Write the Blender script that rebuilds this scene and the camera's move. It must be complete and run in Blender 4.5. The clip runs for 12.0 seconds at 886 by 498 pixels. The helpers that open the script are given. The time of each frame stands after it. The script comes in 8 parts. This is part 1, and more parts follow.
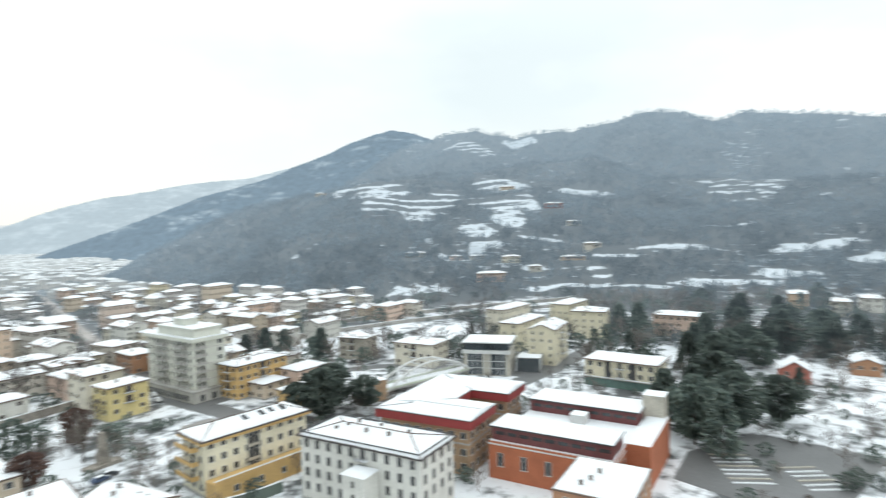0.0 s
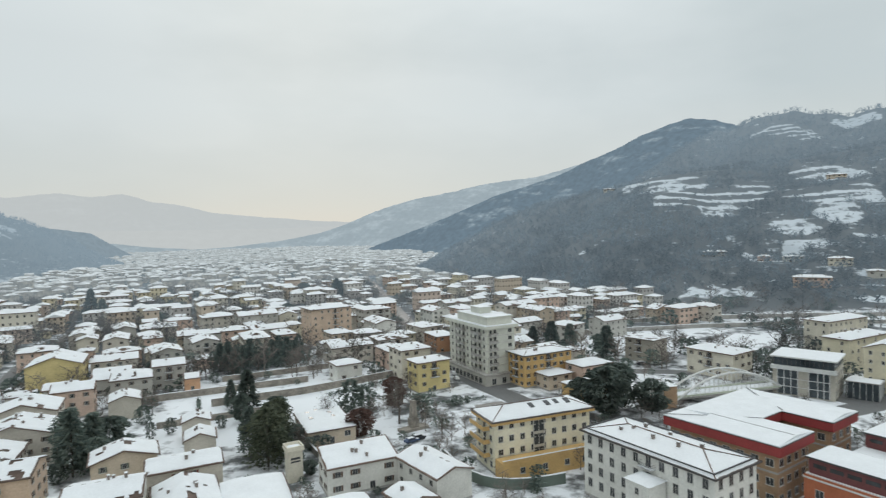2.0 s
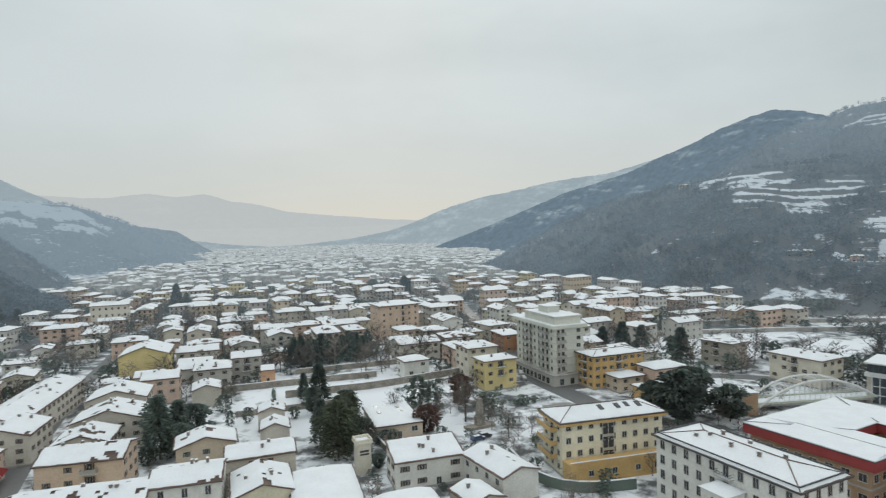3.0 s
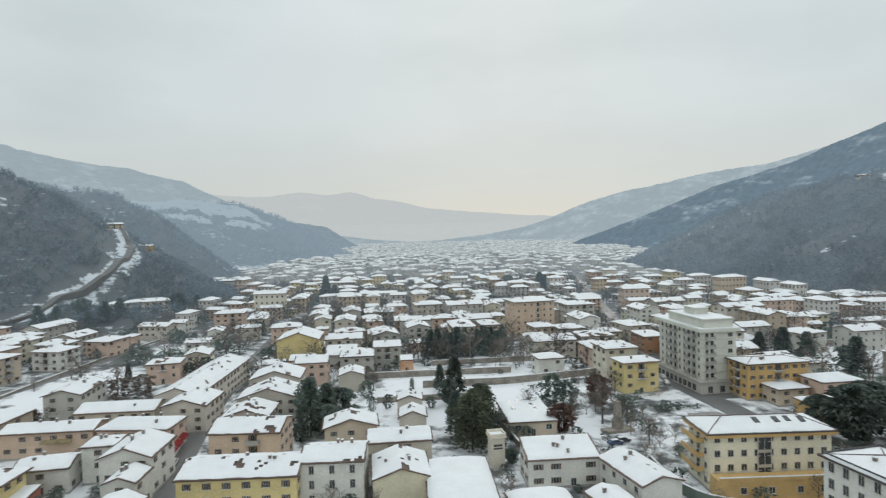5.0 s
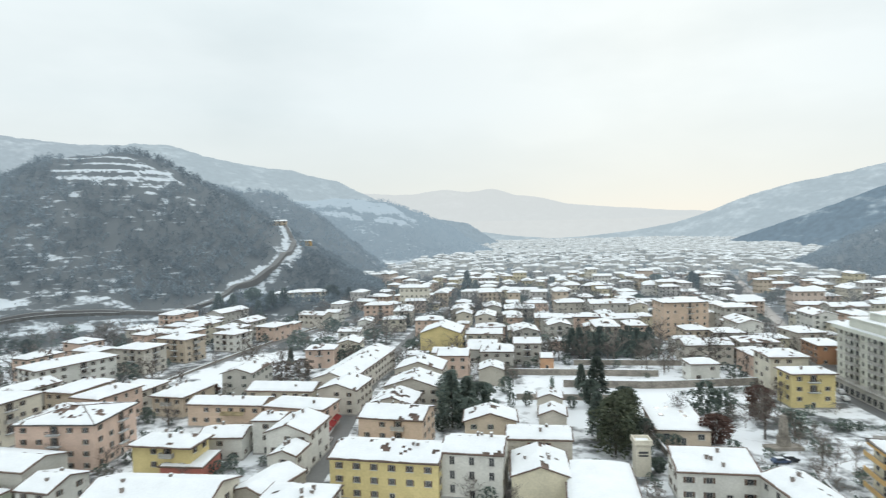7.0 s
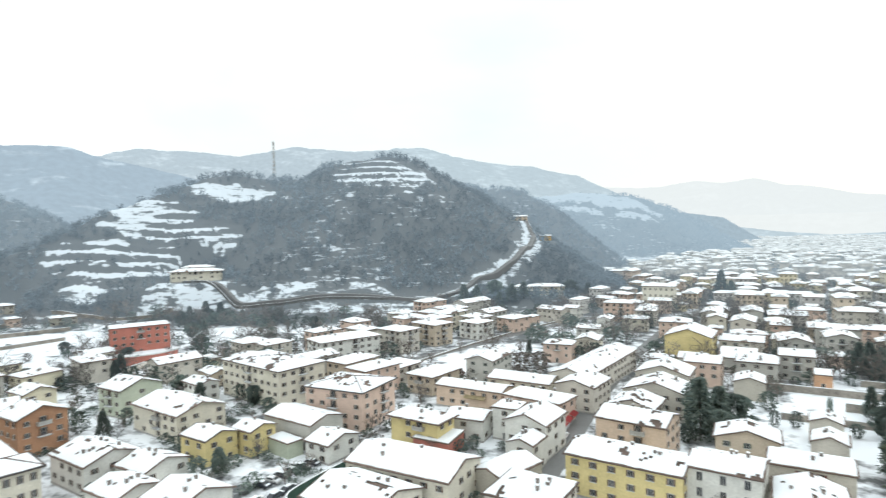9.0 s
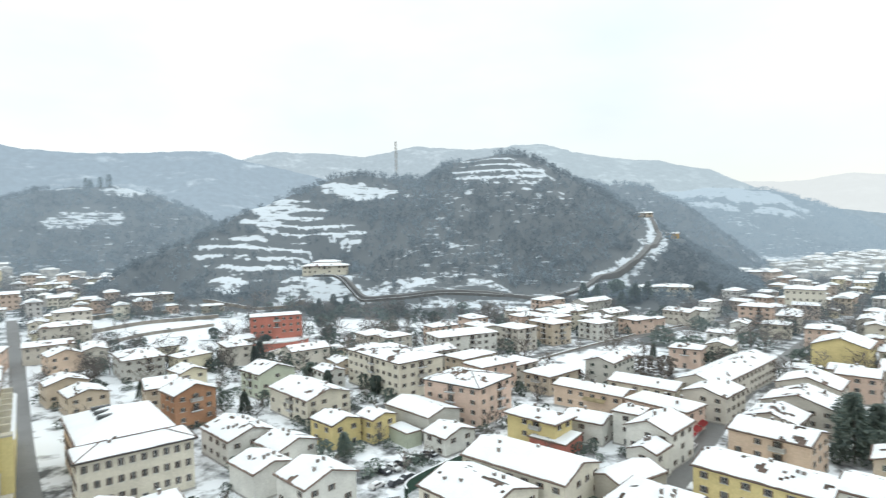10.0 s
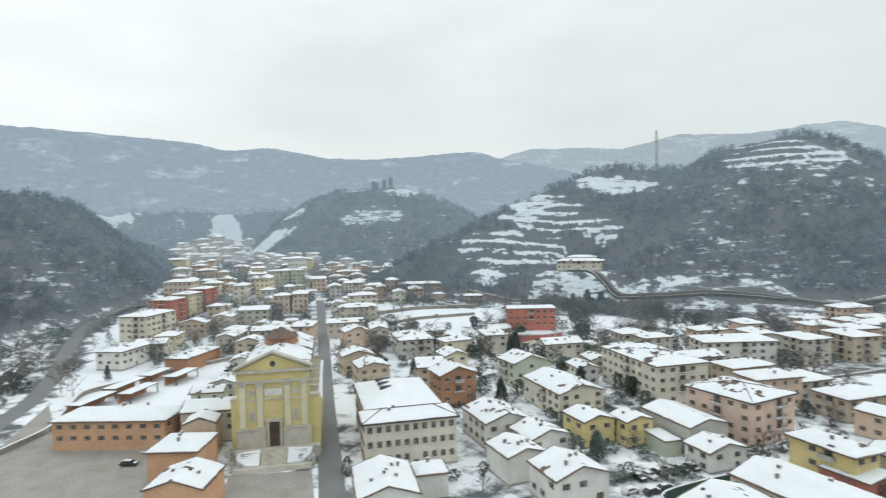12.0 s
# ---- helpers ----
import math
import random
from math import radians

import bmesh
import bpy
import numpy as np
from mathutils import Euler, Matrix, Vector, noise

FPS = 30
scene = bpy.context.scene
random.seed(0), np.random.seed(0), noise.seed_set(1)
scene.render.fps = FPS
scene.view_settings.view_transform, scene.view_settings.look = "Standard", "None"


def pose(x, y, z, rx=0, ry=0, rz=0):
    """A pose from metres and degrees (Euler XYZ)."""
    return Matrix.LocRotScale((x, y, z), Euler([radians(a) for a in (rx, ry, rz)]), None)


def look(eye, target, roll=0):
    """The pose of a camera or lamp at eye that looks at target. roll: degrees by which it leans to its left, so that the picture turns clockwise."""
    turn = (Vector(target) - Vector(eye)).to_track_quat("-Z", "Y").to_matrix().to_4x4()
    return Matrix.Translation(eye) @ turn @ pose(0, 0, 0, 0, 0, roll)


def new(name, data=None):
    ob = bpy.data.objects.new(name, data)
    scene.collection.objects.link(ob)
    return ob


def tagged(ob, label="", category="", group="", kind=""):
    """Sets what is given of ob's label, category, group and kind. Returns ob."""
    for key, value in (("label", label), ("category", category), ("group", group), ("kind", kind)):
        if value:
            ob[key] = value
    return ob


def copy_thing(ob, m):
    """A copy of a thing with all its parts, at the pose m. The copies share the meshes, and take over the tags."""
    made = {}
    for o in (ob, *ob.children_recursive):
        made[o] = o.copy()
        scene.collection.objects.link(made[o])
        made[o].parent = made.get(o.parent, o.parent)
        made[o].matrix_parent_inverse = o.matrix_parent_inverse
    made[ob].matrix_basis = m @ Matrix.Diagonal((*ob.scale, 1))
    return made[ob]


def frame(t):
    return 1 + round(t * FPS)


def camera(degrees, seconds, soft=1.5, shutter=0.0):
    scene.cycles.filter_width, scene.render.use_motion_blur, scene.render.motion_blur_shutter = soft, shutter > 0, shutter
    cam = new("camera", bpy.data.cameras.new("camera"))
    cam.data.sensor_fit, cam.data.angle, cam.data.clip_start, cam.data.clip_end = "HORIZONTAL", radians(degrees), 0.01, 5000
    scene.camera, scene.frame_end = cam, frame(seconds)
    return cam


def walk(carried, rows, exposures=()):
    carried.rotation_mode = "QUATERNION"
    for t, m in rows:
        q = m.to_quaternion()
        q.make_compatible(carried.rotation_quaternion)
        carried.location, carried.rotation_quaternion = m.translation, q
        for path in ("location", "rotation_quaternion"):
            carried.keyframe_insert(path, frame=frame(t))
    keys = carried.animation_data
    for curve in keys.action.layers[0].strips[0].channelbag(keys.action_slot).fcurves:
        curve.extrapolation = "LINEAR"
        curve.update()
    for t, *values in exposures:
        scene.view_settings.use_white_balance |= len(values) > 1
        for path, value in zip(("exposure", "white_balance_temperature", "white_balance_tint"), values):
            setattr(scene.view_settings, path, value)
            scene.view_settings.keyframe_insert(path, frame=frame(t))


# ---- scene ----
# ---- camera ----
cam = camera(74.6, 12.0, soft=1.25, shutter=0.5)
EYE = (0, 0, 58)
PATH = [
    (0.0, pose(*EYE, 87.88, 1.57, -51.05)),
    (0.2, pose(*EYE, 87.97, 1.56, -46.15)),
    (0.5, pose(*EYE, 88.07, 1.58, -39.10)),
    (1.0, pose(*EYE, 88.19, 1.39, -32.86)),
    (1.5, pose(*EYE, 88.23, 1.35, -27.51)),
    (2.0, pose(*EYE, 88.25, 1.45, -23.32)),
    (2.5, pose(*EYE, 88.24, 1.44, -19.87)),
    (3.0, pose(*EYE, 88.22, 1.45, -16.73)),
    (5.0, pose(*EYE, 88.13, 1.37, -3.45)),
    (5.5, pose(*EYE, 88.12, 1.37, -0.08)),
    (6.0, pose(*EYE, 88.11, 1.40, 3.03)),
    (6.5, pose(*EYE, 88.09, 1.46, 6.09)),
    (6.7, pose(*EYE, 88.09, 1.45, 7.58)),
    (8.3, pose(*EYE, 88.15, 1.28, 25.71)),
    (8.5, pose(*EYE, 88.16, 1.26, 27.96)),
    (9.0, pose(*EYE, 88.17, 1.36, 33.59)),
    (9.5, pose(*EYE, 88.15, 1.24, 39.29)),
    (10.0, pose(*EYE, 88.16, 1.28, 45.15)),
    (10.5, pose(*EYE, 88.19, 1.29, 51.26)),
    (11.0, pose(*EYE, 88.20, 1.34, 57.55)),
    (11.5, pose(*EYE, 88.22, 1.33, 63.87)),
    (12.0, pose(*EYE, 88.24, 1.40, 69.84)),
]
EXPOSURES = [(0, 0.43), (0.7, 0.18), (1.5, -0.1), (3.0, -0.26), (5.5, -0.15), (6.7, 0.1), (8.3, 0.50), (9.5, 0.50), (10.5, 0.3), (12, 0.09)]
walk(cam, PATH, EXPOSURES)

# ---- overcast winter sky ----
world = bpy.data.worlds.new("overcast_sky")
scene.world = world
world.use_nodes = True
wn, wl = world.node_tree.nodes, world.node_tree.links
wn.clear()
w_out, w_bg = wn.new("ShaderNodeOutputWorld"), wn.new("ShaderNodeBackground")
sky = wn.new("ShaderNodeTexSky")
sky.sky_type, sky.sun_disc = "NISHITA", False
sky.sun_elevation, sky.sun_rotation = radians(24), radians(10)
sky_dim = wn.new("ShaderNodeMix")
sky_dim.data_type, sky_dim.blend_type = "RGBA", "MULTIPLY"
sky_dim.inputs[0].default_value = 1.0
sky_dim.inputs[7].default_value = (0.006, 0.006, 0.006, 1)
coord, split = wn.new("ShaderNodeTexCoord"), wn.new("ShaderNodeSeparateXYZ")
stretch = wn.new("ShaderNodeMapping")
stretch.inputs["Scale"].default_value = (1.0, 1.0, 2.6)
cloud = wn.new("ShaderNodeTexNoise")
cloud.inputs["Scale"].default_value, cloud.inputs["Detail"].default_value, cloud.inputs["Roughness"].default_value = 1.7, 5, 0.5
cloud_ramp = wn.new("ShaderNodeValToRGB")
cloud_ramp.color_ramp.elements[0].position, cloud_ramp.color_ramp.elements[0].color = 0.36, (0.62, 0.70, 0.72, 1)
cloud_ramp.color_ramp.elements[1].position, cloud_ramp.color_ramp.elements[1].color = 0.66, (0.775, 0.845, 0.86, 1)
low_ramp = wn.new("ShaderNodeValToRGB")
low_ramp.color_ramp.elements[0].position, low_ramp.color_ramp.elements[0].color = 0.0, (1, 1, 1, 1)
low_ramp.color_ramp.elements[1].position, low_ramp.color_ramp.elements[1].color = 0.20, (0, 0, 0, 1)
veil = wn.new("ShaderNodeMix")
veil.data_type = "RGBA"
veil.inputs[7].default_value = (0.72, 0.745, 0.72, 1)
high = wn.new("ShaderNodeMapRange")
high.inputs[1].default_value, high.inputs[2].default_value, high.inputs[3].default_value, high.inputs[4].default_value = 0.28, 1.0, 1.0, 1.7
lift = wn.new("ShaderNodeVectorMath")
lift.operation = "SCALE"
side = wn.new("ShaderNodeMapRange")
side.inputs[1].default_value, side.inputs[2].default_value = 1.0, -0.6
south = wn.new("ShaderNodeMix")
south.data_type = "RGBA"
south.inputs[6].default_value, south.inputs[7].default_value = (0.90, 0.905, 0.905, 1), (1.27, 1.225, 1.20, 1)
glow_south = wn.new("ShaderNodeMix")
glow_south.data_type, glow_south.blend_type = "RGBA", "MULTIPLY"
glow_south.inputs[0].default_value = 1.0
total = wn.new("ShaderNodeMix")
total.data_type, total.blend_type = "RGBA", "ADD"
total.inputs[0].default_value = 1.0
for a, b in ((coord.outputs["Generated"], stretch.inputs["Vector"]), (stretch.outputs["Vector"], cloud.inputs["Vector"]), (cloud.outputs["Fac"], cloud_ramp.inputs["Fac"]),
             (coord.outputs["Generated"], split.inputs[0]), (split.outputs["Z"], low_ramp.inputs["Fac"]), (low_ramp.outputs["Color"], veil.inputs[0]),
             (cloud_ramp.outputs["Color"], veil.inputs[6]), (sky.outputs["Color"], sky_dim.inputs[6]), (split.outputs["Z"], high.inputs[0]), (high.outputs[0], lift.inputs[3]), (veil.outputs[2], lift.inputs[0]), (split.outputs["Y"], side.inputs[0]), (side.outputs[0], south.inputs[0]), (lift.outputs[0], glow_south.inputs[6]), (south.outputs[2], glow_south.inputs[7]), (glow_south.outputs[2], total.inputs[6]), (sky_dim.outputs[2], total.inputs[7]),
             (total.outputs[2], w_bg.inputs["Color"]), (w_bg.outputs[0], w_out.inputs["Surface"])):
    wl.new(a, b)
w_bg.inputs["Strength"].default_value = 0.98

sun_data = bpy.data.lights.new("veiled_sun", "SUN")
sun_data.energy, sun_data.angle, sun_data.color = 0.6, radians(25), (1.0, 0.95, 0.88)
sun = new("veiled_sun", sun_data)
sun.matrix_world = look((0, 0, 300), (-18, -60, 270))

# ---- materials ----
def nodes_of(name):
    m = bpy.data.materials.new(name)
    m.use_nodes = True
    return m, m.node_tree.nodes, m.node_tree.links, m.node_tree.nodes["Principled BSDF"]


def surface(name, colour, rough=0.85, fine=3.0, coarse=0.35, vary=0.18, bump=0.25, metallic=0.0, spread=0.0, stain=None):
    """A surface with grain and broad blotches at real size; spread varies the tone from object to object."""
    m, n, l, b = nodes_of(name)
    geo = n.new("ShaderNodeNewGeometry")
    t1, t2 = n.new("ShaderNodeTexNoise"), n.new("ShaderNodeTexNoise")
    t1.inputs["Scale"].default_value, t1.inputs["Detail"].default_value = fine, 5
    t2.inputs["Scale"].default_value, t2.inputs["Detail"].default_value = coarse, 3
    l.new(geo.outputs["Position"], t1.inputs["Vector"])
    l.new(geo.outputs["Position"], t2.inputs["Vector"])
    add = n.new("ShaderNodeMath")
    add.operation = "ADD"
    l.new(t1.outputs["Fac"], add.inputs[0])
    l.new(t2.outputs["Fac"], add.inputs[1])
    ramp = n.new("ShaderNodeMapRange")
    ramp.inputs[1].default_value, ramp.inputs[2].default_value = 0.65, 1.35
    l.new(add.outputs[0], ramp.inputs[0])
    mix = n.new("ShaderNodeMix")
    mix.data_type = "RGBA"
    dark = stain or tuple(c * (1 - 2 * vary) for c in colour)
    mix.inputs[6].default_value = (*dark, 1)
    mix.inputs[7].default_value = (*[min(1, c * (1 + vary * 0.5)) for c in colour], 1)
    l.new(ramp.outputs[0], mix.inputs[0])
    out = mix.outputs[2]
    if spread:
        info, hsv = n.new("ShaderNodeObjectInfo"), n.new("ShaderNodeHueSaturation")
        val = n.new("ShaderNodeMapRange")
        val.inputs[3].default_value, val.inputs[4].default_value = 1 - spread, 1 + spread
        l.new(info.outputs["Random"], val.inputs[0])
        l.new(val.outputs[0], hsv.inputs["Value"])
        l.new(out, hsv.inputs["Color"])
        out = hsv.outputs["Color"]
    l.new(out, b.inputs["Base Color"])
    b.inputs["Roughness"].default_value, b.inputs["Metallic"].default_value = rough, metallic
    if bump:
        bp = n.new("ShaderNodeBump")
        bp.inputs["Strength"].default_value, bp.inputs["Distance"].default_value = bump, 0.05
        l.new(t1.outputs["Fac"], bp.inputs["Height"])
        l.new(bp.outputs[0], b.inputs["Normal"])
    return m


HAZE = (0.33, 0.435, 0.515)


def add_haze_glow(n, l, shader, thin=240, thick=1300, most=0.74):
    """Paints haze: mixes blue emission over the shader, more with distance from the origin."""
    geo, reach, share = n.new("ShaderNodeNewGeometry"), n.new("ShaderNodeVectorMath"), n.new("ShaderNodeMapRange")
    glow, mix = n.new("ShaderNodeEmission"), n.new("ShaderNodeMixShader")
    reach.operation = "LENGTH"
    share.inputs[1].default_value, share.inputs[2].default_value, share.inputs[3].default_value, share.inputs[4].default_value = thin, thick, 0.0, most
    glow.inputs["Color"].default_value = (*HAZE, 1)
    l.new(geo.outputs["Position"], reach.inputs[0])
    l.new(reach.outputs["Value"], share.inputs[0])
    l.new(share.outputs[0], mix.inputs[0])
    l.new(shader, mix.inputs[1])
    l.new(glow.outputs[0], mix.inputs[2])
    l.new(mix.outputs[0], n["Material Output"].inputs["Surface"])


def island_surface(name, low, high, rough=0.9, far=False):
    """Foliage and twigs: each spray takes a tone of its own."""
    m, n, l, b = nodes_of(name)
    geo, mix = n.new("ShaderNodeNewGeometry"), n.new("ShaderNodeMix")
    mix.data_type = "RGBA"
    mix.inputs[6].default_value, mix.inputs[7].default_value = (*low, 1), (*high, 1)
    l.new(geo.outputs["Random Per Island"], mix.inputs[0])
    out = mix.outputs[2]
    # far: tones drift at random, and haze is painted on as emission
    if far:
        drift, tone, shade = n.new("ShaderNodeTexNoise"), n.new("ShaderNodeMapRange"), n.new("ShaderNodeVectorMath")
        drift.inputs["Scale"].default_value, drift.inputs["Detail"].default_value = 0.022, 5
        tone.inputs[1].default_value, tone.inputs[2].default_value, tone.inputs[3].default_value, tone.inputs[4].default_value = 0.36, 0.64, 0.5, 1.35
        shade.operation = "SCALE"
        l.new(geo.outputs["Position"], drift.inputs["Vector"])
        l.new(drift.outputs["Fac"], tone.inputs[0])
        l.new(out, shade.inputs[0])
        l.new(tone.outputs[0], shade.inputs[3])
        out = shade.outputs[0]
        add_haze_glow(n, l, b.outputs[0])
    l.new(out, b.inputs["Base Color"])
    b.inputs["Roughness"].default_value = rough
    return m


SNOW = surface("snow", (0.72, 0.745, 0.77), 0.75, 2.2, 0.25, 0.06, 0.4)
ROOF_SNOW = surface("roof_snow", (0.71, 0.735, 0.76), 0.75, 2.4, 0.3, 0.05, 0.45)
TILE = surface("terracotta_tile", (0.15, 0.105, 0.085), 0.9, 4, 0.5, 0.25, 0.5, spread=0.25)
WOOD_DARK = surface("dark_wood", (0.09, 0.06, 0.045), 0.75, 6, 0.6, 0.25)
METAL_DARK = surface("dark_metal", (0.06, 0.062, 0.065), 0.5, 6, 0.8, 0.2, 0.1)
GLASS_DARK = surface("window_pane", (0.06, 0.065, 0.07), 0.12, 0.8, 0.2, 0.3, 0.0)
FRAME_WHITE = surface("window_frame", (0.55, 0.54, 0.50), 0.6, 5, 0.6, 0.15, 0.1)
CONCRETE = surface("concrete", (0.40, 0.39, 0.365), 0.9, 3, 0.3, 0.2)
STONE = surface("rubble_stone", (0.33, 0.30, 0.26), 0.95, 2.2, 0.4, 0.3, 0.6)
STONE_LIGHT = surface("pale_stone", (0.52, 0.49, 0.42), 0.9, 2.5, 0.3, 0.18)
ASPHALT = surface("wet_asphalt", (0.105, 0.107, 0.108), 0.55, 1.2, 0.12, 0.3, 0.2, stain=(0.17, 0.172, 0.174))
SHUTTER_BROWN = surface("brown_shutter", (0.13, 0.085, 0.06), 0.8, 6, 0.8, 0.25)
SHUTTER_GREEN = surface("green_shutter", (0.09, 0.12, 0.10), 0.8, 6, 0.8, 0.25)
SHUTTER_RED = surface("red_shutter", (0.22, 0.05, 0.04), 0.8, 6, 0.8, 0.25)
PLASTER = {}
for tone, rgb in dict(cream=(0.66, 0.62, 0.52), ivory=(0.74, 0.70, 0.55), yellow=(0.66, 0.55, 0.27), pale_yellow=(0.67, 0.62, 0.47), ochre=(0.60, 0.40, 0.17), white=(0.68, 0.675, 0.63),
                      grey=(0.50, 0.49, 0.45), pink=(0.66, 0.50, 0.41), salmon=(0.62, 0.48, 0.37), tan=(0.55, 0.465, 0.365), brown=(0.40, 0.22, 0.13),
                      red=(0.50, 0.19, 0.145), orange=(0.60, 0.365, 0.225), green=(0.50, 0.54, 0.43), beige=(0.58, 0.545, 0.48), stone=(0.44, 0.41, 0.35)).items():
    PLASTER[tone] = surface("plaster_" + tone, rgb, 0.92, 2.5, 0.22, 0.13, 0.2)


def ground_surface():
    m, n, l, b = nodes_of("snowy_ground")
    geo, att = n.new("ShaderNodeNewGeometry"), n.new("ShaderNodeAttribute")
    att.attribute_name = "bare"
    t1, t2, t3 = (n.new("ShaderNodeTexNoise") for _ in range(3))
    for t, s, d in ((t1, 0.15, 5), (t2, 0.03, 4), (t3, 1.8, 4)):
        t.inputs["Scale"].default_value, t.inputs["Detail"].default_value = s, d
        t.inputs["Roughness"].default_value = 0.62
        l.new(geo.outputs["Position"], t.inputs["Vector"])
    s1 = n.new("ShaderNodeMath")
    s1.operation = "ADD"
    l.new(t1.outputs["Fac"], s1.inputs[0])
    l.new(att.outputs["Fac"], s1.inputs[1])
    s2 = n.new("ShaderNodeMath")
    s2.operation = "MULTIPLY_ADD"
    s2.inputs[1].default_value = 0.5
    l.new(t2.outputs["Fac"], s2.inputs[0])
    l.new(s1.outputs[0], s2.inputs[2])
    # on the slopes snow lies in thin bands along the contours
    level, t4, band, slope_part = n.new("ShaderNodeMapping"), n.new("ShaderNodeTexNoise"), n.new("ShaderNodeMath"), n.new("ShaderNodeMath")
    level.inputs["Scale"].default_value = (0.5, 0.5, 4.0)
    t4.inputs["Scale"].default_value, t4.inputs["Detail"].default_value = 0.13, 3
    l.new(geo.outputs["Position"], level.inputs["Vector"])
    l.new(level.outputs[0], t4.inputs["Vector"])
    hill = n.new("ShaderNodeAttribute")
    hill.attribute_name = "haze_and_bands"
    band.operation, band.inputs[1].default_value = "SUBTRACT", 0.5
    l.new(t4.outputs["Fac"], band.inputs[0])
    slope_part.operation = "MULTIPLY"
    l.new(band.outputs[0], slope_part.inputs[0])
    l.new(hill.outputs["Fac"], slope_part.inputs[1])
    s3 = n.new("ShaderNodeMath")
    s3.operation, s3.inputs[1].default_value = "MULTIPLY_ADD", 1.1
    l.new(slope_part.outputs[0], s3.inputs[0])
    l.new(s2.outputs[0], s3.inputs[2])
    edge = n.new("ShaderNodeMapRange")
    edge.inputs[1].default_value, edge.inputs[2].default_value = 1.05, 1.22
    l.new(s3.outputs[0], edge.inputs[0])
    soil = n.new("ShaderNodeMix")
    soil.data_type = "RGBA"
    soil.inputs[6].default_value, soil.inputs[7].default_value = (0.055, 0.060, 0.062, 1), (0.125, 0.132, 0.135, 1)
    l.new(t3.outputs["Fac"], soil.inputs[0])
    mix = n.new("ShaderNodeMix")
    mix.data_type = "RGBA"
    # snow on slopes gets a darker, bluer base colour to paint haze
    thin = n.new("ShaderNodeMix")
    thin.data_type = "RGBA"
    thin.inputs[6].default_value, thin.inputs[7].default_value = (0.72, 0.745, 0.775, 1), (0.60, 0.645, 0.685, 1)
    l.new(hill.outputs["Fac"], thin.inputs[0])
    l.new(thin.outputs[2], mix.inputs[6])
    l.new(edge.outputs[0], mix.inputs[0])
    l.new(soil.outputs[2], mix.inputs[7])
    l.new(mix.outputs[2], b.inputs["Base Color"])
    b.inputs["Roughness"].default_value = 0.85
    bp = n.new("ShaderNodeBump")
    bp.inputs["Strength"].default_value, bp.inputs["Distance"].default_value = 0.5, 0.15
    l.new(t3.outputs["Fac"], bp.inputs["Height"])
    l.new(bp.outputs[0], b.inputs["Normal"])
    # distant ground glows with the same painted haze
    add_haze_glow(n, l, b.outputs[0])
    return m


def hazed_surface(name, woods, snow, haze, amount, share=0.62, scale=0.012):
    """Far hills: winter woods and snowy clearings, with haze painted in as emission."""
    m, n, l, b = nodes_of(name)
    geo = n.new("ShaderNodeNewGeometry")
    stretch = n.new("ShaderNodeMapping")
    stretch.inputs["Scale"].default_value = (1, 1, 3.0)
    t = n.new("ShaderNodeTexNoise")
    t.inputs["Scale"].default_value, t.inputs["Detail"].default_value, t.inputs["Roughness"].default_value = scale, 7, 0.62
    l.new(geo.outputs["Position"], stretch.inputs["Vector"])
    l.new(stretch.outputs[0], t.inputs["Vector"])
    ramp = n.new("ShaderNodeValToRGB")
    ramp.color_ramp.elements[0].position, ramp.color_ramp.elements[0].color = share - 0.08, (*woods, 1)
    ramp.color_ramp.elements[1].position, ramp.color_ramp.elements[1].color = share + 0.06, (*snow, 1)
    l.new(t.outputs["Fac"], ramp.inputs["Fac"])
    grain, tone, mottle = n.new("ShaderNodeTexNoise"), n.new("ShaderNodeMapRange"), n.new("ShaderNodeVectorMath")
    grain.inputs["Scale"].default_value, grain.inputs["Detail"].default_value = scale * 6, 5
    tone.inputs[1].default_value, tone.inputs[2].default_value, tone.inputs[3].default_value, tone.inputs[4].default_value = 0.35, 0.65, 0.45, 1.35
    mottle.operation = "SCALE"
    l.new(geo.outputs["Position"], grain.inputs["Vector"])
    l.new(grain.outputs["Fac"], tone.inputs[0])
    l.new(ramp.outputs[0], mottle.inputs[0])
    l.new(tone.outputs[0], mottle.inputs[3])
    l.new(mottle.outputs[0], b.inputs["Base Color"])
    b.inputs["Roughness"].default_value = 1.0
    b.inputs["Specular IOR Level"].default_value = 0.0
    # the painted haze: an even glow mixed over the surface by amount
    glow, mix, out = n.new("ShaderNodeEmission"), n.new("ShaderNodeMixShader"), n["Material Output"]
    glow.inputs["Color"].default_value = (*haze, 1)
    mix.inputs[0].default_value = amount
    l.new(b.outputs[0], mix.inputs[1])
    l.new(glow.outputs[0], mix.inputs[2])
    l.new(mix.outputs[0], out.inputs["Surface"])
    return m


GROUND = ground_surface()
# twig base tones are pulled towards blue to paint haze into the woods
TWIGS = island_surface("haze_tinted_twigs", (0.095, 0.120, 0.138), (0.17, 0.205, 0.228), far=True)
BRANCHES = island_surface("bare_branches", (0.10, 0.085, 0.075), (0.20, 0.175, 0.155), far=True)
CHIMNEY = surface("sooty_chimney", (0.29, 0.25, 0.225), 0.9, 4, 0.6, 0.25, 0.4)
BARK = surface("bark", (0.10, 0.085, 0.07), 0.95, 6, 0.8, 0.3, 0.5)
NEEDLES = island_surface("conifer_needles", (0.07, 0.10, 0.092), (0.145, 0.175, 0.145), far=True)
NEEDLES_GREEN = island_surface("green_needles", (0.04, 0.055, 0.036), (0.09, 0.10, 0.06))
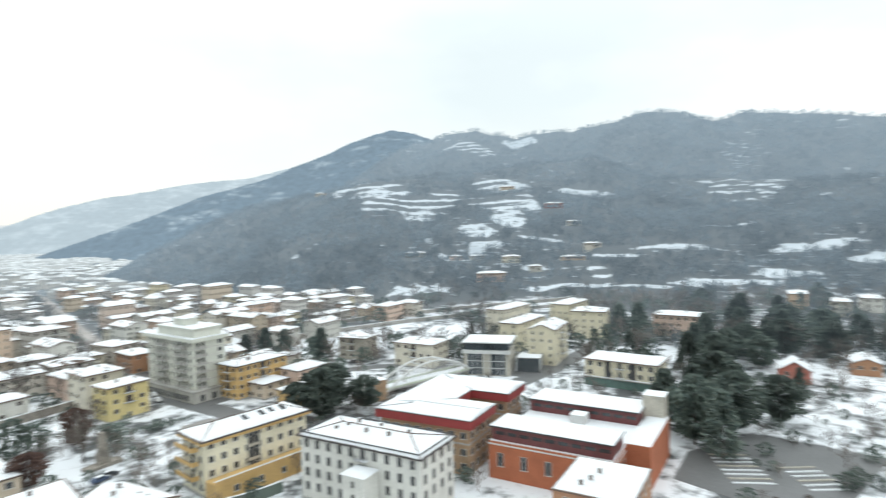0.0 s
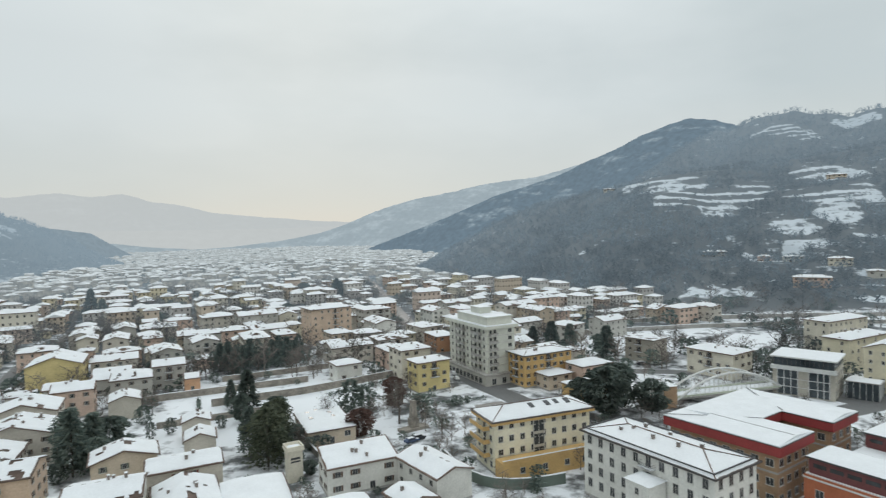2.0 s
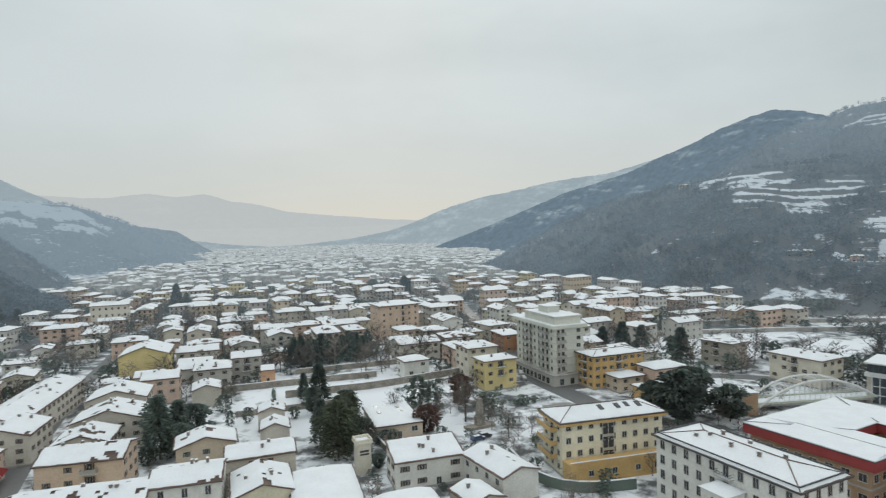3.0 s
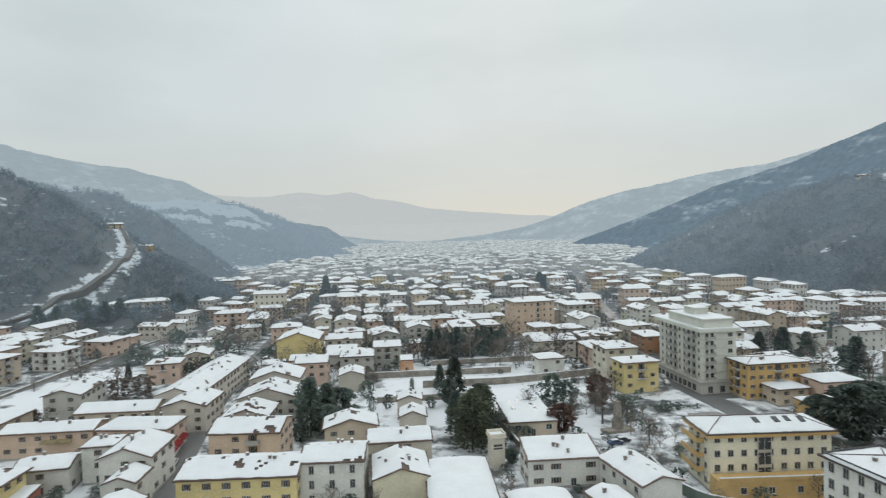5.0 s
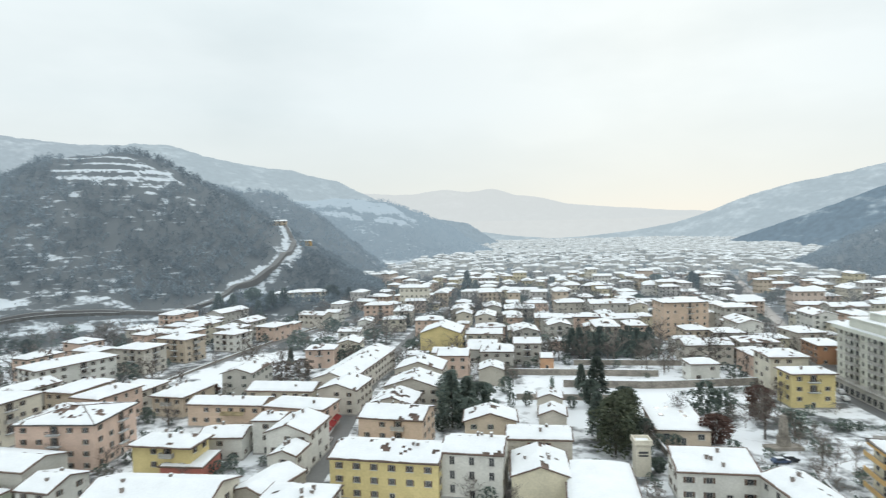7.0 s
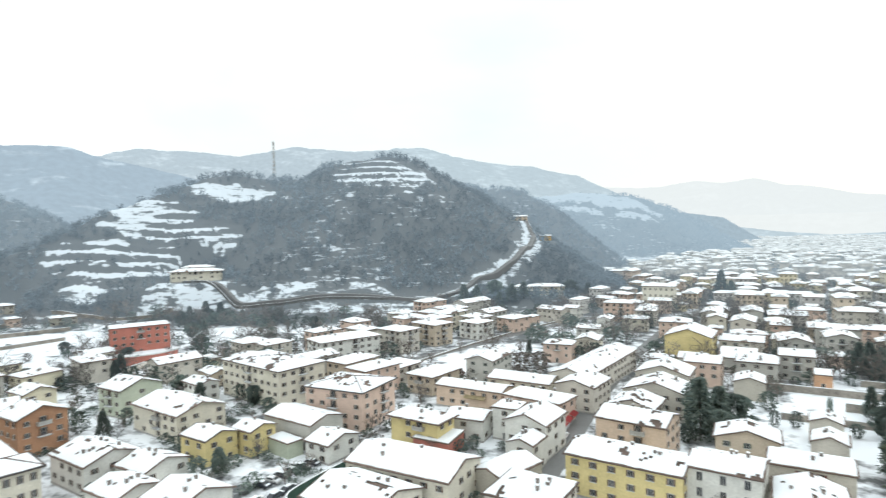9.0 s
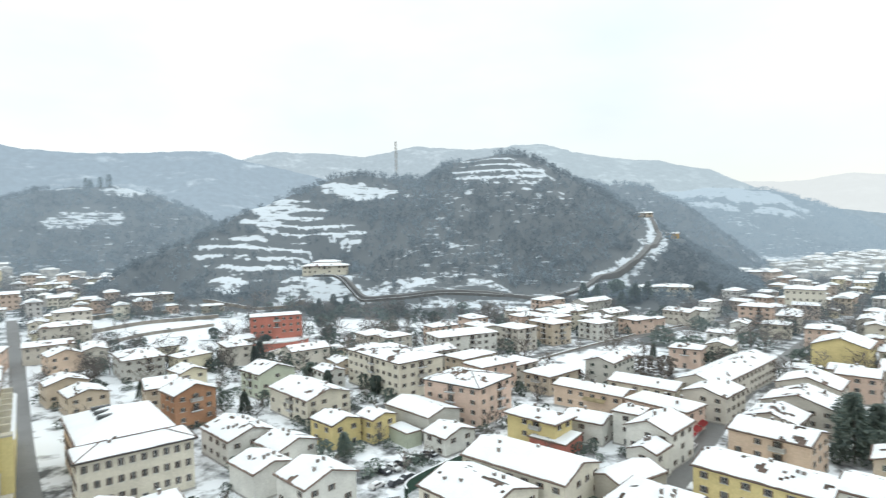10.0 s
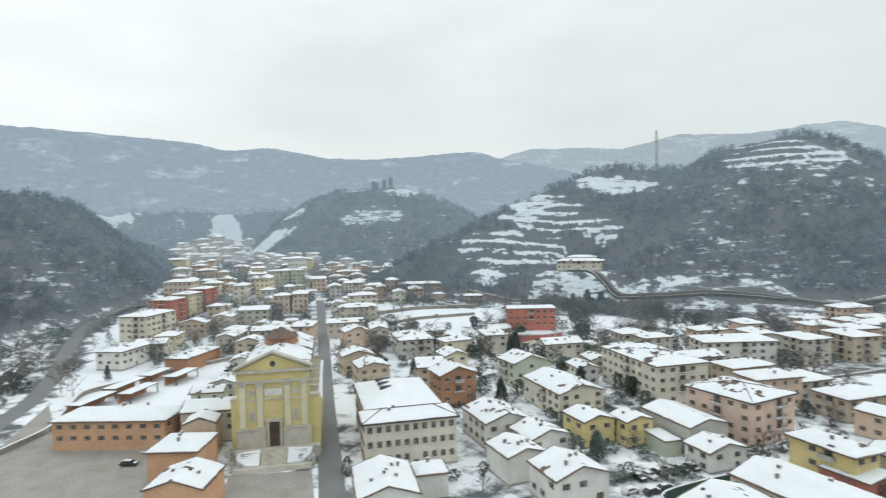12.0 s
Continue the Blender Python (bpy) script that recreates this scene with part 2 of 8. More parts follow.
LEAVES_RUST = island_surface("rusty_leaves", (0.06, 0.035, 0.03), (0.13, 0.075, 0.06))


def far_wall_surface():
    """Plaster whose colour changes from house to house."""
    m, n, l, b = nodes_of("far_plaster")
    geo, ramp = n.new("ShaderNodeNewGeometry"), n.new("ShaderNodeValToRGB")
    cr = ramp.color_ramp
    cr.interpolation = "CONSTANT"
    tones = ((0.60, 0.57, 0.49), (0.55, 0.47, 0.38), (0.62, 0.61, 0.585), (0.52, 0.41, 0.34), (0.62, 0.56, 0.41), (0.49, 0.48, 0.465), (0.58, 0.485, 0.42))
    for k, c in enumerate(tones):
        e = cr.elements[k] if k < 2 else cr.elements.new(k / len(tones))
        e.position, e.color = k / len(tones), (*c, 1)
    l.new(geo.outputs["Random Per Island"], ramp.inputs[0])
    l.new(ramp.outputs[0], b.inputs["Base Color"])
    b.inputs["Roughness"].default_value = 0.95
    return m


FAR_WALL = far_wall_surface()
# ---- the lie of the land ----
def hash_noise(ix, iy, seed):
    n = (ix * 374761393 + iy * 668265263 + seed * 2147483647) & 0xFFFFFFFF
    n = ((n ^ (n >> 13)) * 1274126177) & 0xFFFFFFFF
    return ((n ^ (n >> 16)) & 0xFFFF) / 65535.0


def smooth_noise(x, y, seed=0):
    """Value noise from 0 to 1 on arrays."""
    x, y = np.asarray(x, float), np.asarray(y, float)
    ix, iy = np.floor(x).astype(np.int64), np.floor(y).astype(np.int64)
    fx, fy = x - ix, y - iy
    fx, fy = fx * fx * (3 - 2 * fx), fy * fy * (3 - 2 * fy)
    a, b = hash_noise(ix, iy, seed), hash_noise(ix + 1, iy, seed)
    c, d = hash_noise(ix, iy + 1, seed), hash_noise(ix + 1, iy + 1, seed)
    return (a * (1 - fx) + b * fx) * (1 - fy) + (c * (1 - fx) + d * fx) * fy


def fbm(x, y, seed=0, octaves=4):
    total, gain, norm = 0.0, 1.0, 0.0
    for k in range(octaves):
        total = total + gain * smooth_noise(x * 2 ** k, y * 2 ** k, seed + k)
        norm += gain
        gain *= 0.5
    return total / norm


def ridge(x, y, crest, run):
    """Height of a hill whose crest line passes the given points and whose flanks run out run metres for each metre of height."""
    best = np.zeros_like(x)
    for (ax, ay, az), (bx, by, bz) in zip(crest, crest[1:]):
        dx, dy = bx - ax, by - ay
        s = np.clip(((x - ax) * dx + (y - ay) * dy) / (dx * dx + dy * dy), 0, 1)
        top = az + (bz - az) * s
        far = np.hypot(x - ax - s * dx, y - ay - s * dy)
        f = np.clip(1 - far / np.maximum(top * run, 30), 0, 1)
        best = np.maximum(best, top * (0.25 * f * f * (3 - 2 * f) + 0.75 * f ** 1.15))
    return best


EAST_RIDGE = [(604, 626, 140), (720, 660, 185), (815, 690, 216), (800, 570, 217), (838, 517, 203), (853, 492, 212), (884, 435, 205), (905, 395, 221), (925, 340, 236), (943, 286, 233), (957, 235, 211), (967, 189, 215), (978, 125, 205), (985, 0, 185), (900, -300, 150), (700, -600, 120)]
EAST_BENCH = [(600, 440, 118), (650, 330, 112), (690, 200, 104), (700, 60, 94), (690, -100, 88)]
EAST_SPUR = [(720, 330, 150), (615, 445, 128), (505, 510, 116), (475, 590, 103), (445, 665, 91), (405, 725, 66), (365, 755, 39)]
MAST_HILL = [(-500, 150, 34), (-500, 250, 75), (-490, 345, 109), (-465, 395, 116), (-450, 430, 121), (-430, 450, 137), (-375, 465, 131), (-345, 480, 124), (-320, 505, 105), (-305, 540, 79), (-280, 575, 47)]
NORTH_SPUR = [(-560, 760, 150), (-450, 780, 127), (-385, 790, 113), (-340, 780, 91), (-300, 765, 63), (-245, 745, 22)]
NORTH_HILL = [(-700, 1150, 150), (-530, 1185, 131), (-450, 1220, 136), (-365, 1250, 124), (-285, 1320, 100), (-235, 1330, 73), (-185, 1340, 13)]
WEST_KNOLL = [(-400, -330, 120), (-497, -155, 93), (-550, -135, 92), (-610, -111, 76), (-655, -75, 50), (-680, -45, 30)]
KNOLL_FLANK = [(-497, -172, 92), (-430, -168, 61), (-370, -152, 34), (-300, -142, 17), (-250, -136, 7)]
WEST_HILL = [(-806, 45, 40), (-816, 83, 76), (-812, 114, 102), (-807, 145, 118), (-801, 175, 125), (-790, 221, 125), (-776, 266, 113), (-765, 300, 92), (-745, 340, 60)]
VALLEY_HEAD = [(-930, -235, 116), (-950, -160, 96), (-985, -60, 97), (-985, 20, 97), (-975, 110, 104), (-950, 190, 110)]


TERRACE = 7.5


def terrace_warp(x, y):
    return (fbm(x / 70, y / 70, 71, 2) - 0.5) * 14


def side_valley(x, y):
    return 48 * (np.clip((-x - 290) / 600, 0, 1) * np.clip(1 - np.abs(y + 20) / 420, 0, 1)) ** 1.1


PLOTS = ((-394, 260, 25), (-182, 400, 26), (-258, 514, 13), (-232, 530, 9), (445, 282, 11), (428, 322, 14), (406, 277, 16), (563, 302, 13), (585, 374, 12), (476, 237, 13), (538, 266, 10), (412, 367, 13), (-462, 148, 20), (-405, 172, 11), (433, 58, 14), (410, 34, 12))


def raw_land(x, y):
    """Height of the slopes before they are terraced."""
    x, y = np.asarray(x, float), np.asarray(y, float)
    z = np.maximum(ridge(x, y, EAST_RIDGE, 1.6), ridge(x, y, EAST_BENCH, 2.5))
    for crest, run in ((EAST_SPUR, 2.1), (MAST_HILL, 1.65), (NORTH_SPUR, 1.35), (NORTH_HILL, 1.6), (WEST_KNOLL, 1.3), (KNOLL_FLANK, 1.35), (WEST_HILL, 1.5), (VALLEY_HEAD, 0.9)):
        z = np.maximum(z, ridge(x, y, crest, run))
    # the side valley climbs gently to the west
    z = np.maximum(z, side_valley(x, y))
    rough = np.clip((z - side_valley(x, y) - 2) / 25, 0, 1)
    z = z + rough * ((fbm(x / 90, y / 90, 3) - 0.5) * 22 + (fbm(x / 22, y / 22, 9) - 0.5) * 5)
    for px, py, pr in PLOTS:
        near = np.clip(2.2 - 1.2 * np.hypot(x - px, y - py) / pr, 0, 1)
        if np.any(near > 0):
            z = z + (plot_height(px, py) - z) * near * near * (3 - 2 * near)
    return z, rough


def plot_height(px, py):
    if (px, py) not in PLOT_HEIGHTS:
        PLOT_HEIGHTS[px, py] = 0.0
        x, y = np.array(float(px)), np.array(float(py))
        z = np.maximum(ridge(x, y, EAST_RIDGE, 1.6), ridge(x, y, EAST_BENCH, 2.5))
        for crest, run in ((EAST_SPUR, 2.1), (MAST_HILL, 1.65), (NORTH_SPUR, 1.35)):
            z = np.maximum(z, ridge(x, y, crest, run))
        PLOT_HEIGHTS[px, py] = float(max(z, side_valley(x, y)))
    return PLOT_HEIGHTS[px, py]


PLOT_HEIGHTS = {}


def land(x, y):
    """Height of the ground in metres."""
    x, y = np.asarray(x, float), np.asarray(y, float)
    z, rough = raw_land(x, y)
    # terraces of old vineyards
    t = terrace_zone(x, y) * rough
    w = terrace_warp(x, y)
    n = np.floor((z + w) / TERRACE)
    stair = (n + np.clip(((z + w) / TERRACE - n) * 3.0 - 2.0, 0, 1)) * TERRACE - w
    return np.maximum(z * (1 - 0.4 * t) + stair * 0.4 * t, 0)


def spot(x, y, cx, cy, rx, ry, turn=0):
    c, s = math.cos(radians(turn)), math.sin(radians(turn))
    u, v = (x - cx) * c + (y - cy) * s, -(x - cx) * s + (y - cy) * c
    edge = (fbm(x / 14.0, y / 14.0, 55, 3) - 0.5) * 1.3
    return np.clip(1.5 - 1.5 * np.hypot(u / rx, v / ry) + edge * np.clip(np.hypot(u / rx, v / ry) * 2 - 0.4, 0, 1), 0, 1) * (np.hypot(u / rx, v / ry) < 1.7)


def terrace_zone(x, y):
    """Where the slopes are cut into terraces."""
    t = spot(x, y, -470, 265, 110, 160) + spot(x, y, 520, 450, 160, 110, 130) + spot(x, y, -385, 440, 85, 40) + spot(x, y, 640, 130, 90, 60) + spot(x, y, 480, 230, 110, 90) + spot(x, y, -800, 190, 60, 70) + spot(x, y, 740, 545, 80, 40, 120)
    return np.clip(t, 0, 1) * np.clip((fbm(x / 60, y / 60, 73, 2) - 0.2) * 5, 0.2, 1)


HILL_LANES = ([(-385, 246), (-345, 266), (-300, 294), (-262, 315), (-238, 332), (-226, 360), (-224, 392), (-217, 430), (-223, 474), (-232, 506), (-258, 518)],
              [(-180, -74), (-221, -71), (-247, -69), (-286, -72), (-327, -77), (-374, -82), (-410, -81), (-434, -73), (-465, -54), (-510, -40)])


def beside_lane(x, y):
    """1 on the hillside lanes, falling to 0 a few metres beside them."""
    best = np.full(np.shape(x), 1e6)
    for lane in HILL_LANES:
        for (ax, ay), (bx, by) in zip(lane, lane[1:]):
            s = np.clip(((x - ax) * (bx - ax) + (y - ay) * (by - ay)) / ((bx - ax) ** 2 + (by - ay) ** 2), 0, 1)
            best = np.minimum(best, np.hypot(x - ax - s * (bx - ax), y - ay - s * (by - ay)))
    return np.clip(1.3 - best / 9, 0, 1)


# open meadows: centre, half length, half width, turn
EAST_MEADOWS = ((488, 483, 31, 22, -66), (456, 460, 23, 20, -59), (485, 423, 24, 23, -34), (523, 420, 17, 18, -61), (585, 390, 24, 20, -71), (537, 352, 31, 13, -62), (515, 329, 16, 22, -41), (558, 331, 16, 19, -38), (476, 335, 19, 11, -58),
                (485, 535, 34, 9, -72), (823, 497, 24, 12, -72), (749, 554, 47, 10, -88))
EAST_FOOT_MEADOWS = ((337, 295, 32, 40, -55), (437, 253, 8, 6, -52), (463, 204, 11, 10, -58), (690, 141, 38, 42, -88), (511, 79, 18, 7, -70), (406, 124, 15, 34, -59), (425, 329, 14, 6, -55), (416, 230, 18, 5, 110), (345, 110, 30, 16, 100), (450, 35, 26, 9, 90), (540, 20, 20, 5, 90))
EAST_STRIPS = ((450, 170, 40, 4, -60), (480, 120, 40, 5, -70), (525, 165, 30, 4, -65), (560, 60, 30, 5, -80), (435, 212, 28, 4, -55), (502, 282, 24, 4, -55), (458, 312, 24, 4, -50), (622, 300, 28, 4, -60), (590, 130, 26, 4, -70), (465, 75, 26, 4, -75), (500, 205, 20, 5, -60), (400, 165, 26, 8, -60))
MAST_MEADOWS = ((-462, 345, 46, 11, 48), (-484, 274, 38, 13, 48), (-466, 267, 38, 9, 48), (-428, 296, 29, 9, 42), (-464, 226, 48, 10, 53), (-439, 252, 31, 11, 48), (-448, 213, 27, 7, 52), (-435, 197, 19, 8, 47), (-383, 251, 26, 9, 45), (-362, 432, 44, 16, 14), (-400, 452, 26, 6, 10),
                (-308, 269, 46, 28, 33), (-266, 296, 40, 24, 38), (-345, 246, 34, 20, 40), (-236, 318, 30, 18, 45), (-370, 222, 30, 18, 50), (-405, 150, 30, 26, 62))
WEST_MEADOWS = ((-955, -5, 24, 20, 90), (-948, -165, 34, 16, 100), (-895, -230, 36, 24, 100), (-796, 84, 15, 10, 95), (-930, 100, 20, 30, 95), (-790, 222, 26, 16, 80), (-802, 178, 20, 12, 85), (-738, 180, 16, 40, -4), (-770, 40, 40, 14, 90), (-314, -94, 16, 24, 0), (-336, -86, 14, 10, 0), (-610, 100, 24, 32, 0))
NORTH_MEADOWS = ((-455, 1205, 120, 22, 12), (-365, 1225, 70, 16, 18), (-430, 1165, 50, 7, 12), (-330, 1190, 40, 6, 20), (-182, 410, 24, 10, 20), (-240, 322, 24, 18, 40), (-256, 526, 14, 6, 40))


def clearing(x, y):
    """Open snowy meadows among the woods, 1 at their heart."""
    c = np.zeros_like(np.asarray(x, float))
    for cx, cy, rx, ry, turn in EAST_MEADOWS + EAST_FOOT_MEADOWS + EAST_STRIPS + MAST_MEADOWS + WEST_MEADOWS + NORTH_MEADOWS:
        c = np.maximum(c, spot(x, y, cx, cy, rx * 1.35, ry * 1.4 + 3, turn))
    return np.maximum(c, 0.7 * beside_lane(x, y))


def woods_share(x, y, z):
    """How thickly the ground is wooded, 0 to 1."""
    rise = np.clip((z - side_valley(x, y) - 1.2) / 3, 0, 1)
    patch, fine = fbm(x / 60, y / 60, 21), fbm(x / 11, y / 11, 25, 2)
    return np.clip(rise * (1.0 - np.clip((patch - 0.56) * 3.0, 0, 0.35) - np.clip((fine - 0.68) * 2.5, 0, 0.45)) - clearing(x, y) * 1.5, 0, 1)


def scrub(x, y):
    """Slopes where low bushes stand in the snow."""
    s = spot(x, y, -326, 258, 95, 34, 40) + spot(x, y, -278, 296, 90, 32, 40) + spot(x, y, 350, 300, 110, 36, 130) + spot(x, y, 300, 300, 60, 40, 140) + spot(x, y, -240, 325, 40, 34) + spot(x, y, 430, 150, 90, 40, 100) + spot(x, y, 700, 141, 70, 60) + spot(x, y, -735, 180, 30, 60) + spot(x, y, 600, 250, 60, 60) + spot(x, y, -292, 372, 16, 9, 45) + spot(x, y, -276, 358, 12, 9, 36)
    return np.clip(s, 0, 1)


def riser(x, y, z):
    """The steep dark edges of the terraces."""
    f = (raw_land(x, y)[0] + terrace_warp(x, y)) / TERRACE
    f = f - np.floor(f)
    return terrace_zone(x, y) * (f > 0.53)


def part(name, bm, material, parent=None, label=""):
    """Links a bmesh as one mesh object under a thing or a part."""
    me = bpy.data.meshes.new(name)
    bm.to_mesh(me)
    bm.free()
    for m in material if isinstance(material, (list, tuple)) else (material,):
        me.materials.append(m)
    ob = new(name, me)
    ob.parent = parent
    return tagged(ob, label)


def shared(name, me, parent, m=None):
    ob = new(name, me)
    ob.parent = parent
    if m is not None:
        ob.matrix_basis = m
    return ob


def array_mesh(name, verts, faces, material, smooth=False):
    """A mesh from numpy arrays; faces all have the same number of corners."""
    me = bpy.data.meshes.new(name)
    k = faces.shape[1]
    me.vertices.add(len(verts))
    me.vertices.foreach_set("co", np.ascontiguousarray(verts, np.float32).ravel())
    me.loops.add(len(faces) * k)
    me.loops.foreach_set("vertex_index", np.ascontiguousarray(faces, np.int32).ravel())
    me.polygons.add(len(faces))
    me.polygons.foreach_set("loop_start", np.arange(0, len(faces) * k, k, dtype=np.int32))
    me.polygons.foreach_set("loop_total", np.full(len(faces), k, np.int32))
    me.polygons.foreach_set("use_smooth", np.full(len(faces), smooth))
    me.materials.append(material)
    me.update(calc_edges=True)
    return me


def grid_faces(rows, cols):
    a = (np.arange(rows - 1)[:, None] * cols + np.arange(cols - 1)[None, :]).ravel()
    return np.stack([a, a + 1, a + cols + 1, a + cols], 1)


def snow_field(x, y):
    """Open white fields and gardens among the houses."""
    return np.clip(spot(x, y, -365, 115, 80, 45, 60) + spot(x, y, -132, 226, 14, 50) + spot(x, y, 20, 205, 45, 38) + spot(x, y, -300, 110, 30, 20) + spot(x, y, -300, 205, 45, 30, 40) + spot(x, y, 320, 255, 90, 34, 150) + spot(x, y, 370, 215, 40, 40) + spot(x, y, 222, 235, 55, 26, 5) + spot(x, y, 250, 205, 30, 16) + spot(x, y, -290, -50, 70, 14, 0) + spot(x, y, -380, -60, 50, 14, 0) + spot(x, y, -235, -22, 30, 16, 60), 0, 1)


def make_ground():
    """One sheet from under the eye to the horizon, finer where it is near."""
    az = np.radians(np.concatenate([np.arange(-116, 96, 0.17), np.arange(96, 244.1, 4)]))
    r = np.concatenate([[0.5], np.arange(20, 240, 10), np.arange(240, 400, 3.4), np.arange(400, 720, 2.3), np.arange(720, 1000, 3.6), np.arange(1000, 1400, 6), np.geomspace(1400, 4900, 55)])
    a, rr = np.meshgrid(az, r)
    x, y = rr * np.sin(a), rr * np.cos(a)
    z = land(x, y)
    v = np.stack([x.ravel(), y.ravel(), z.ravel()], 1)
    me = array_mesh("ground", v, grid_faces(len(r), len(az))[:, ::-1], GROUND, True)
    bare = woods_share(x, y, z)
    town = 0.20 + 0.30 * fbm(x / 16, y / 16, 77, 3) - 0.32 * snow_field(x, y) - 0.12 * np.clip((-x - 180) / 60, 0, 1) + np.clip((rr - 260) / 1000, 0, 0.14)
    slope = np.clip((z - side_valley(x, y) - 1) / 4, 0, 1)
    sifted = 0.13 * np.clip((fbm(x / 95, y / 95, 43, 3) - 0.48) * 5, 0, 1) + 0.10 * np.clip(1 - z / 55, 0, 1)
    bare = np.where(bare > 0.3, 0.65 + bare * 0.10 - sifted, (0.14 + bare * 0.5) * slope + town * (1 - slope))
    bare = bare + 0.75 * riser(x, y, z) * (0.4 + 1.0 * fbm(x / 20, y / 20, 5, 2))
    bare = bare + 0.25 * scrub(x, y) + 0.22 * beside_lane(x, y) * (0.3 + 1.2 * fbm(x / 9, y / 9, 15, 2))
    for key, values in (("bare", bare), ("haze_and_bands", slope)):
        at = me.attributes.new(key, "FLOAT", "POINT")
        at.data.foreach_set("value", values.ravel().astype(np.float32))
    return tagged(new("ground", me), "snow-covered valley floor and wooded hillsides", "ground", kind="structure")


make_ground()


def far_ridge(name, crest, drop, material, label, seed):
    """A distant chain of hills: a real slope from the valley floor up to its crest line."""
    pts = np.array(crest, float)
    seg = np.concatenate([[0], np.cumsum(np.hypot(*np.diff(pts[:, :2], axis=0).T))])
    s = np.linspace(0, seg[-1], 420)
    c = np.stack([np.interp(s, seg, pts[:, k]) for k in range(3)], 1)
    for _ in range(6):
        c[1:-1] = (c[:-2] + 2 * c[1:-1] + c[2:]) / 4
    out = c[:, :2] / np.linalg.norm(c[:, :2], axis=1)[:, None]
    rows = []
    for f in np.linspace(-0.6, 1, 44):
        h = np.where(f < 0, c[:, 2] * (1 + f * 0.6), c[:, 2] * (1 - f) ** 1.1)
        p = c[:, :2] - out * (f * drop * c[:, 2] / c[:, 2].max() + 0)[:, None]
        bumps = (fbm(p[:, 0] / 12, p[:, 1] / 12, seed + 3, 3) - 0.5) * 9 + (fbm(p[:, 0] / 160, p[:, 1] / 160, seed) - 0.5) * 0.16 * c[:, 2] + (fbm(p[:, 0] / 25, p[:, 1] / 25, seed + 7, 3) - 0.5) * 0.05 * c[:, 2]
        rows.append(np.column_stack([p, np.maximum(h + bumps * (0.35 + 0.65 * min(1, abs(f) * 4)) * min(1, 2 * (1 - max(f, 0))), -3)]))
    v = np.concatenate(rows)
    me = array_mesh(name, v, grid_faces(44, 420), material, True)
    return tagged(new(name, me), label, "hills", kind="structure")


# these ridges get their haze as glow inside the material
HAZE_BLUE, HAZE_PALE = (0.45, 0.545, 0.60), (0.62, 0.66, 0.665)
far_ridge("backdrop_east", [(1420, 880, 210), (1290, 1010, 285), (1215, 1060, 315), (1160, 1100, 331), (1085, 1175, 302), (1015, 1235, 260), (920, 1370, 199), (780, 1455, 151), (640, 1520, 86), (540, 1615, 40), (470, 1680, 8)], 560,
          hazed_surface("east_hills", (0.08, 0.115, 0.145), (0.5, 0.55, 0.58), (0.245, 0.335, 0.41), 0.6, 0.64), "haze-blue wooded ridge with snowy farm clearings", 31)
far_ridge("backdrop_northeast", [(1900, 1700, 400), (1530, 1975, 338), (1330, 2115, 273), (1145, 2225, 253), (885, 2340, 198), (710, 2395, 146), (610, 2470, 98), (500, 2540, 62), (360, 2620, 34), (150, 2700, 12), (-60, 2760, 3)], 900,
          hazed_surface("northeast_hills", (0.14, 0.17, 0.19), (0.5, 0.53, 0.55), HAZE_BLUE, 0.78, 0.56, 0.008), "hazy snow-dusted ridge", 41)
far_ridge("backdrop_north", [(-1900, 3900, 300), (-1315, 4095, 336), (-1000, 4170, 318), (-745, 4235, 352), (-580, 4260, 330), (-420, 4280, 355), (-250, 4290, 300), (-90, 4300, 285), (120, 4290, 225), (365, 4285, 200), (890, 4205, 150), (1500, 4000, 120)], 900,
          hazed_surface("north_hills", (0.15, 0.17, 0.18), (0.4, 0.42, 0.43), HAZE_PALE, 0.94, 0.6, 0.004), "haze-pale hills at the end of the valley", 51)
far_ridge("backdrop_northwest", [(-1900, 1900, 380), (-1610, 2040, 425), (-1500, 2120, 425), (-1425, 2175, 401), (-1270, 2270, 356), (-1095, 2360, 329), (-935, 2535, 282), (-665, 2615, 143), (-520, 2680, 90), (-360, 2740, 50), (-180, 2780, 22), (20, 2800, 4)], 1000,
          hazed_surface("northwest_hills", (0.13, 0.155, 0.17), (0.45, 0.49, 0.51), HAZE_BLUE, 0.78, 0.60, 0.008), "hazy blue-grey ridge with faint snow", 61)
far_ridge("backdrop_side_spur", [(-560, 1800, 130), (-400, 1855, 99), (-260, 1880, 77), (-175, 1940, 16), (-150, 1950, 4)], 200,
          hazed_surface("side_spur", (0.10, 0.13, 0.155), (0.4, 0.42, 0.43), (0.38, 0.48, 0.55), 0.66, 0.66), "small haze-blue wooded spur", 71)
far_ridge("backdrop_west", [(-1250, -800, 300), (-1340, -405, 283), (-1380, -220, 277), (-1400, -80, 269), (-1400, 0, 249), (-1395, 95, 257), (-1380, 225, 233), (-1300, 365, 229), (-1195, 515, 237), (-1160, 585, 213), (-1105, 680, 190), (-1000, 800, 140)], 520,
          hazed_surface("west_hills", (0.085, 0.12, 0.145), (0.5, 0.55, 0.58), (0.38, 0.475, 0.555), 0.72, 0.63, 0.013), "haze-blue wooded ridge with small snowy meadows", 81)
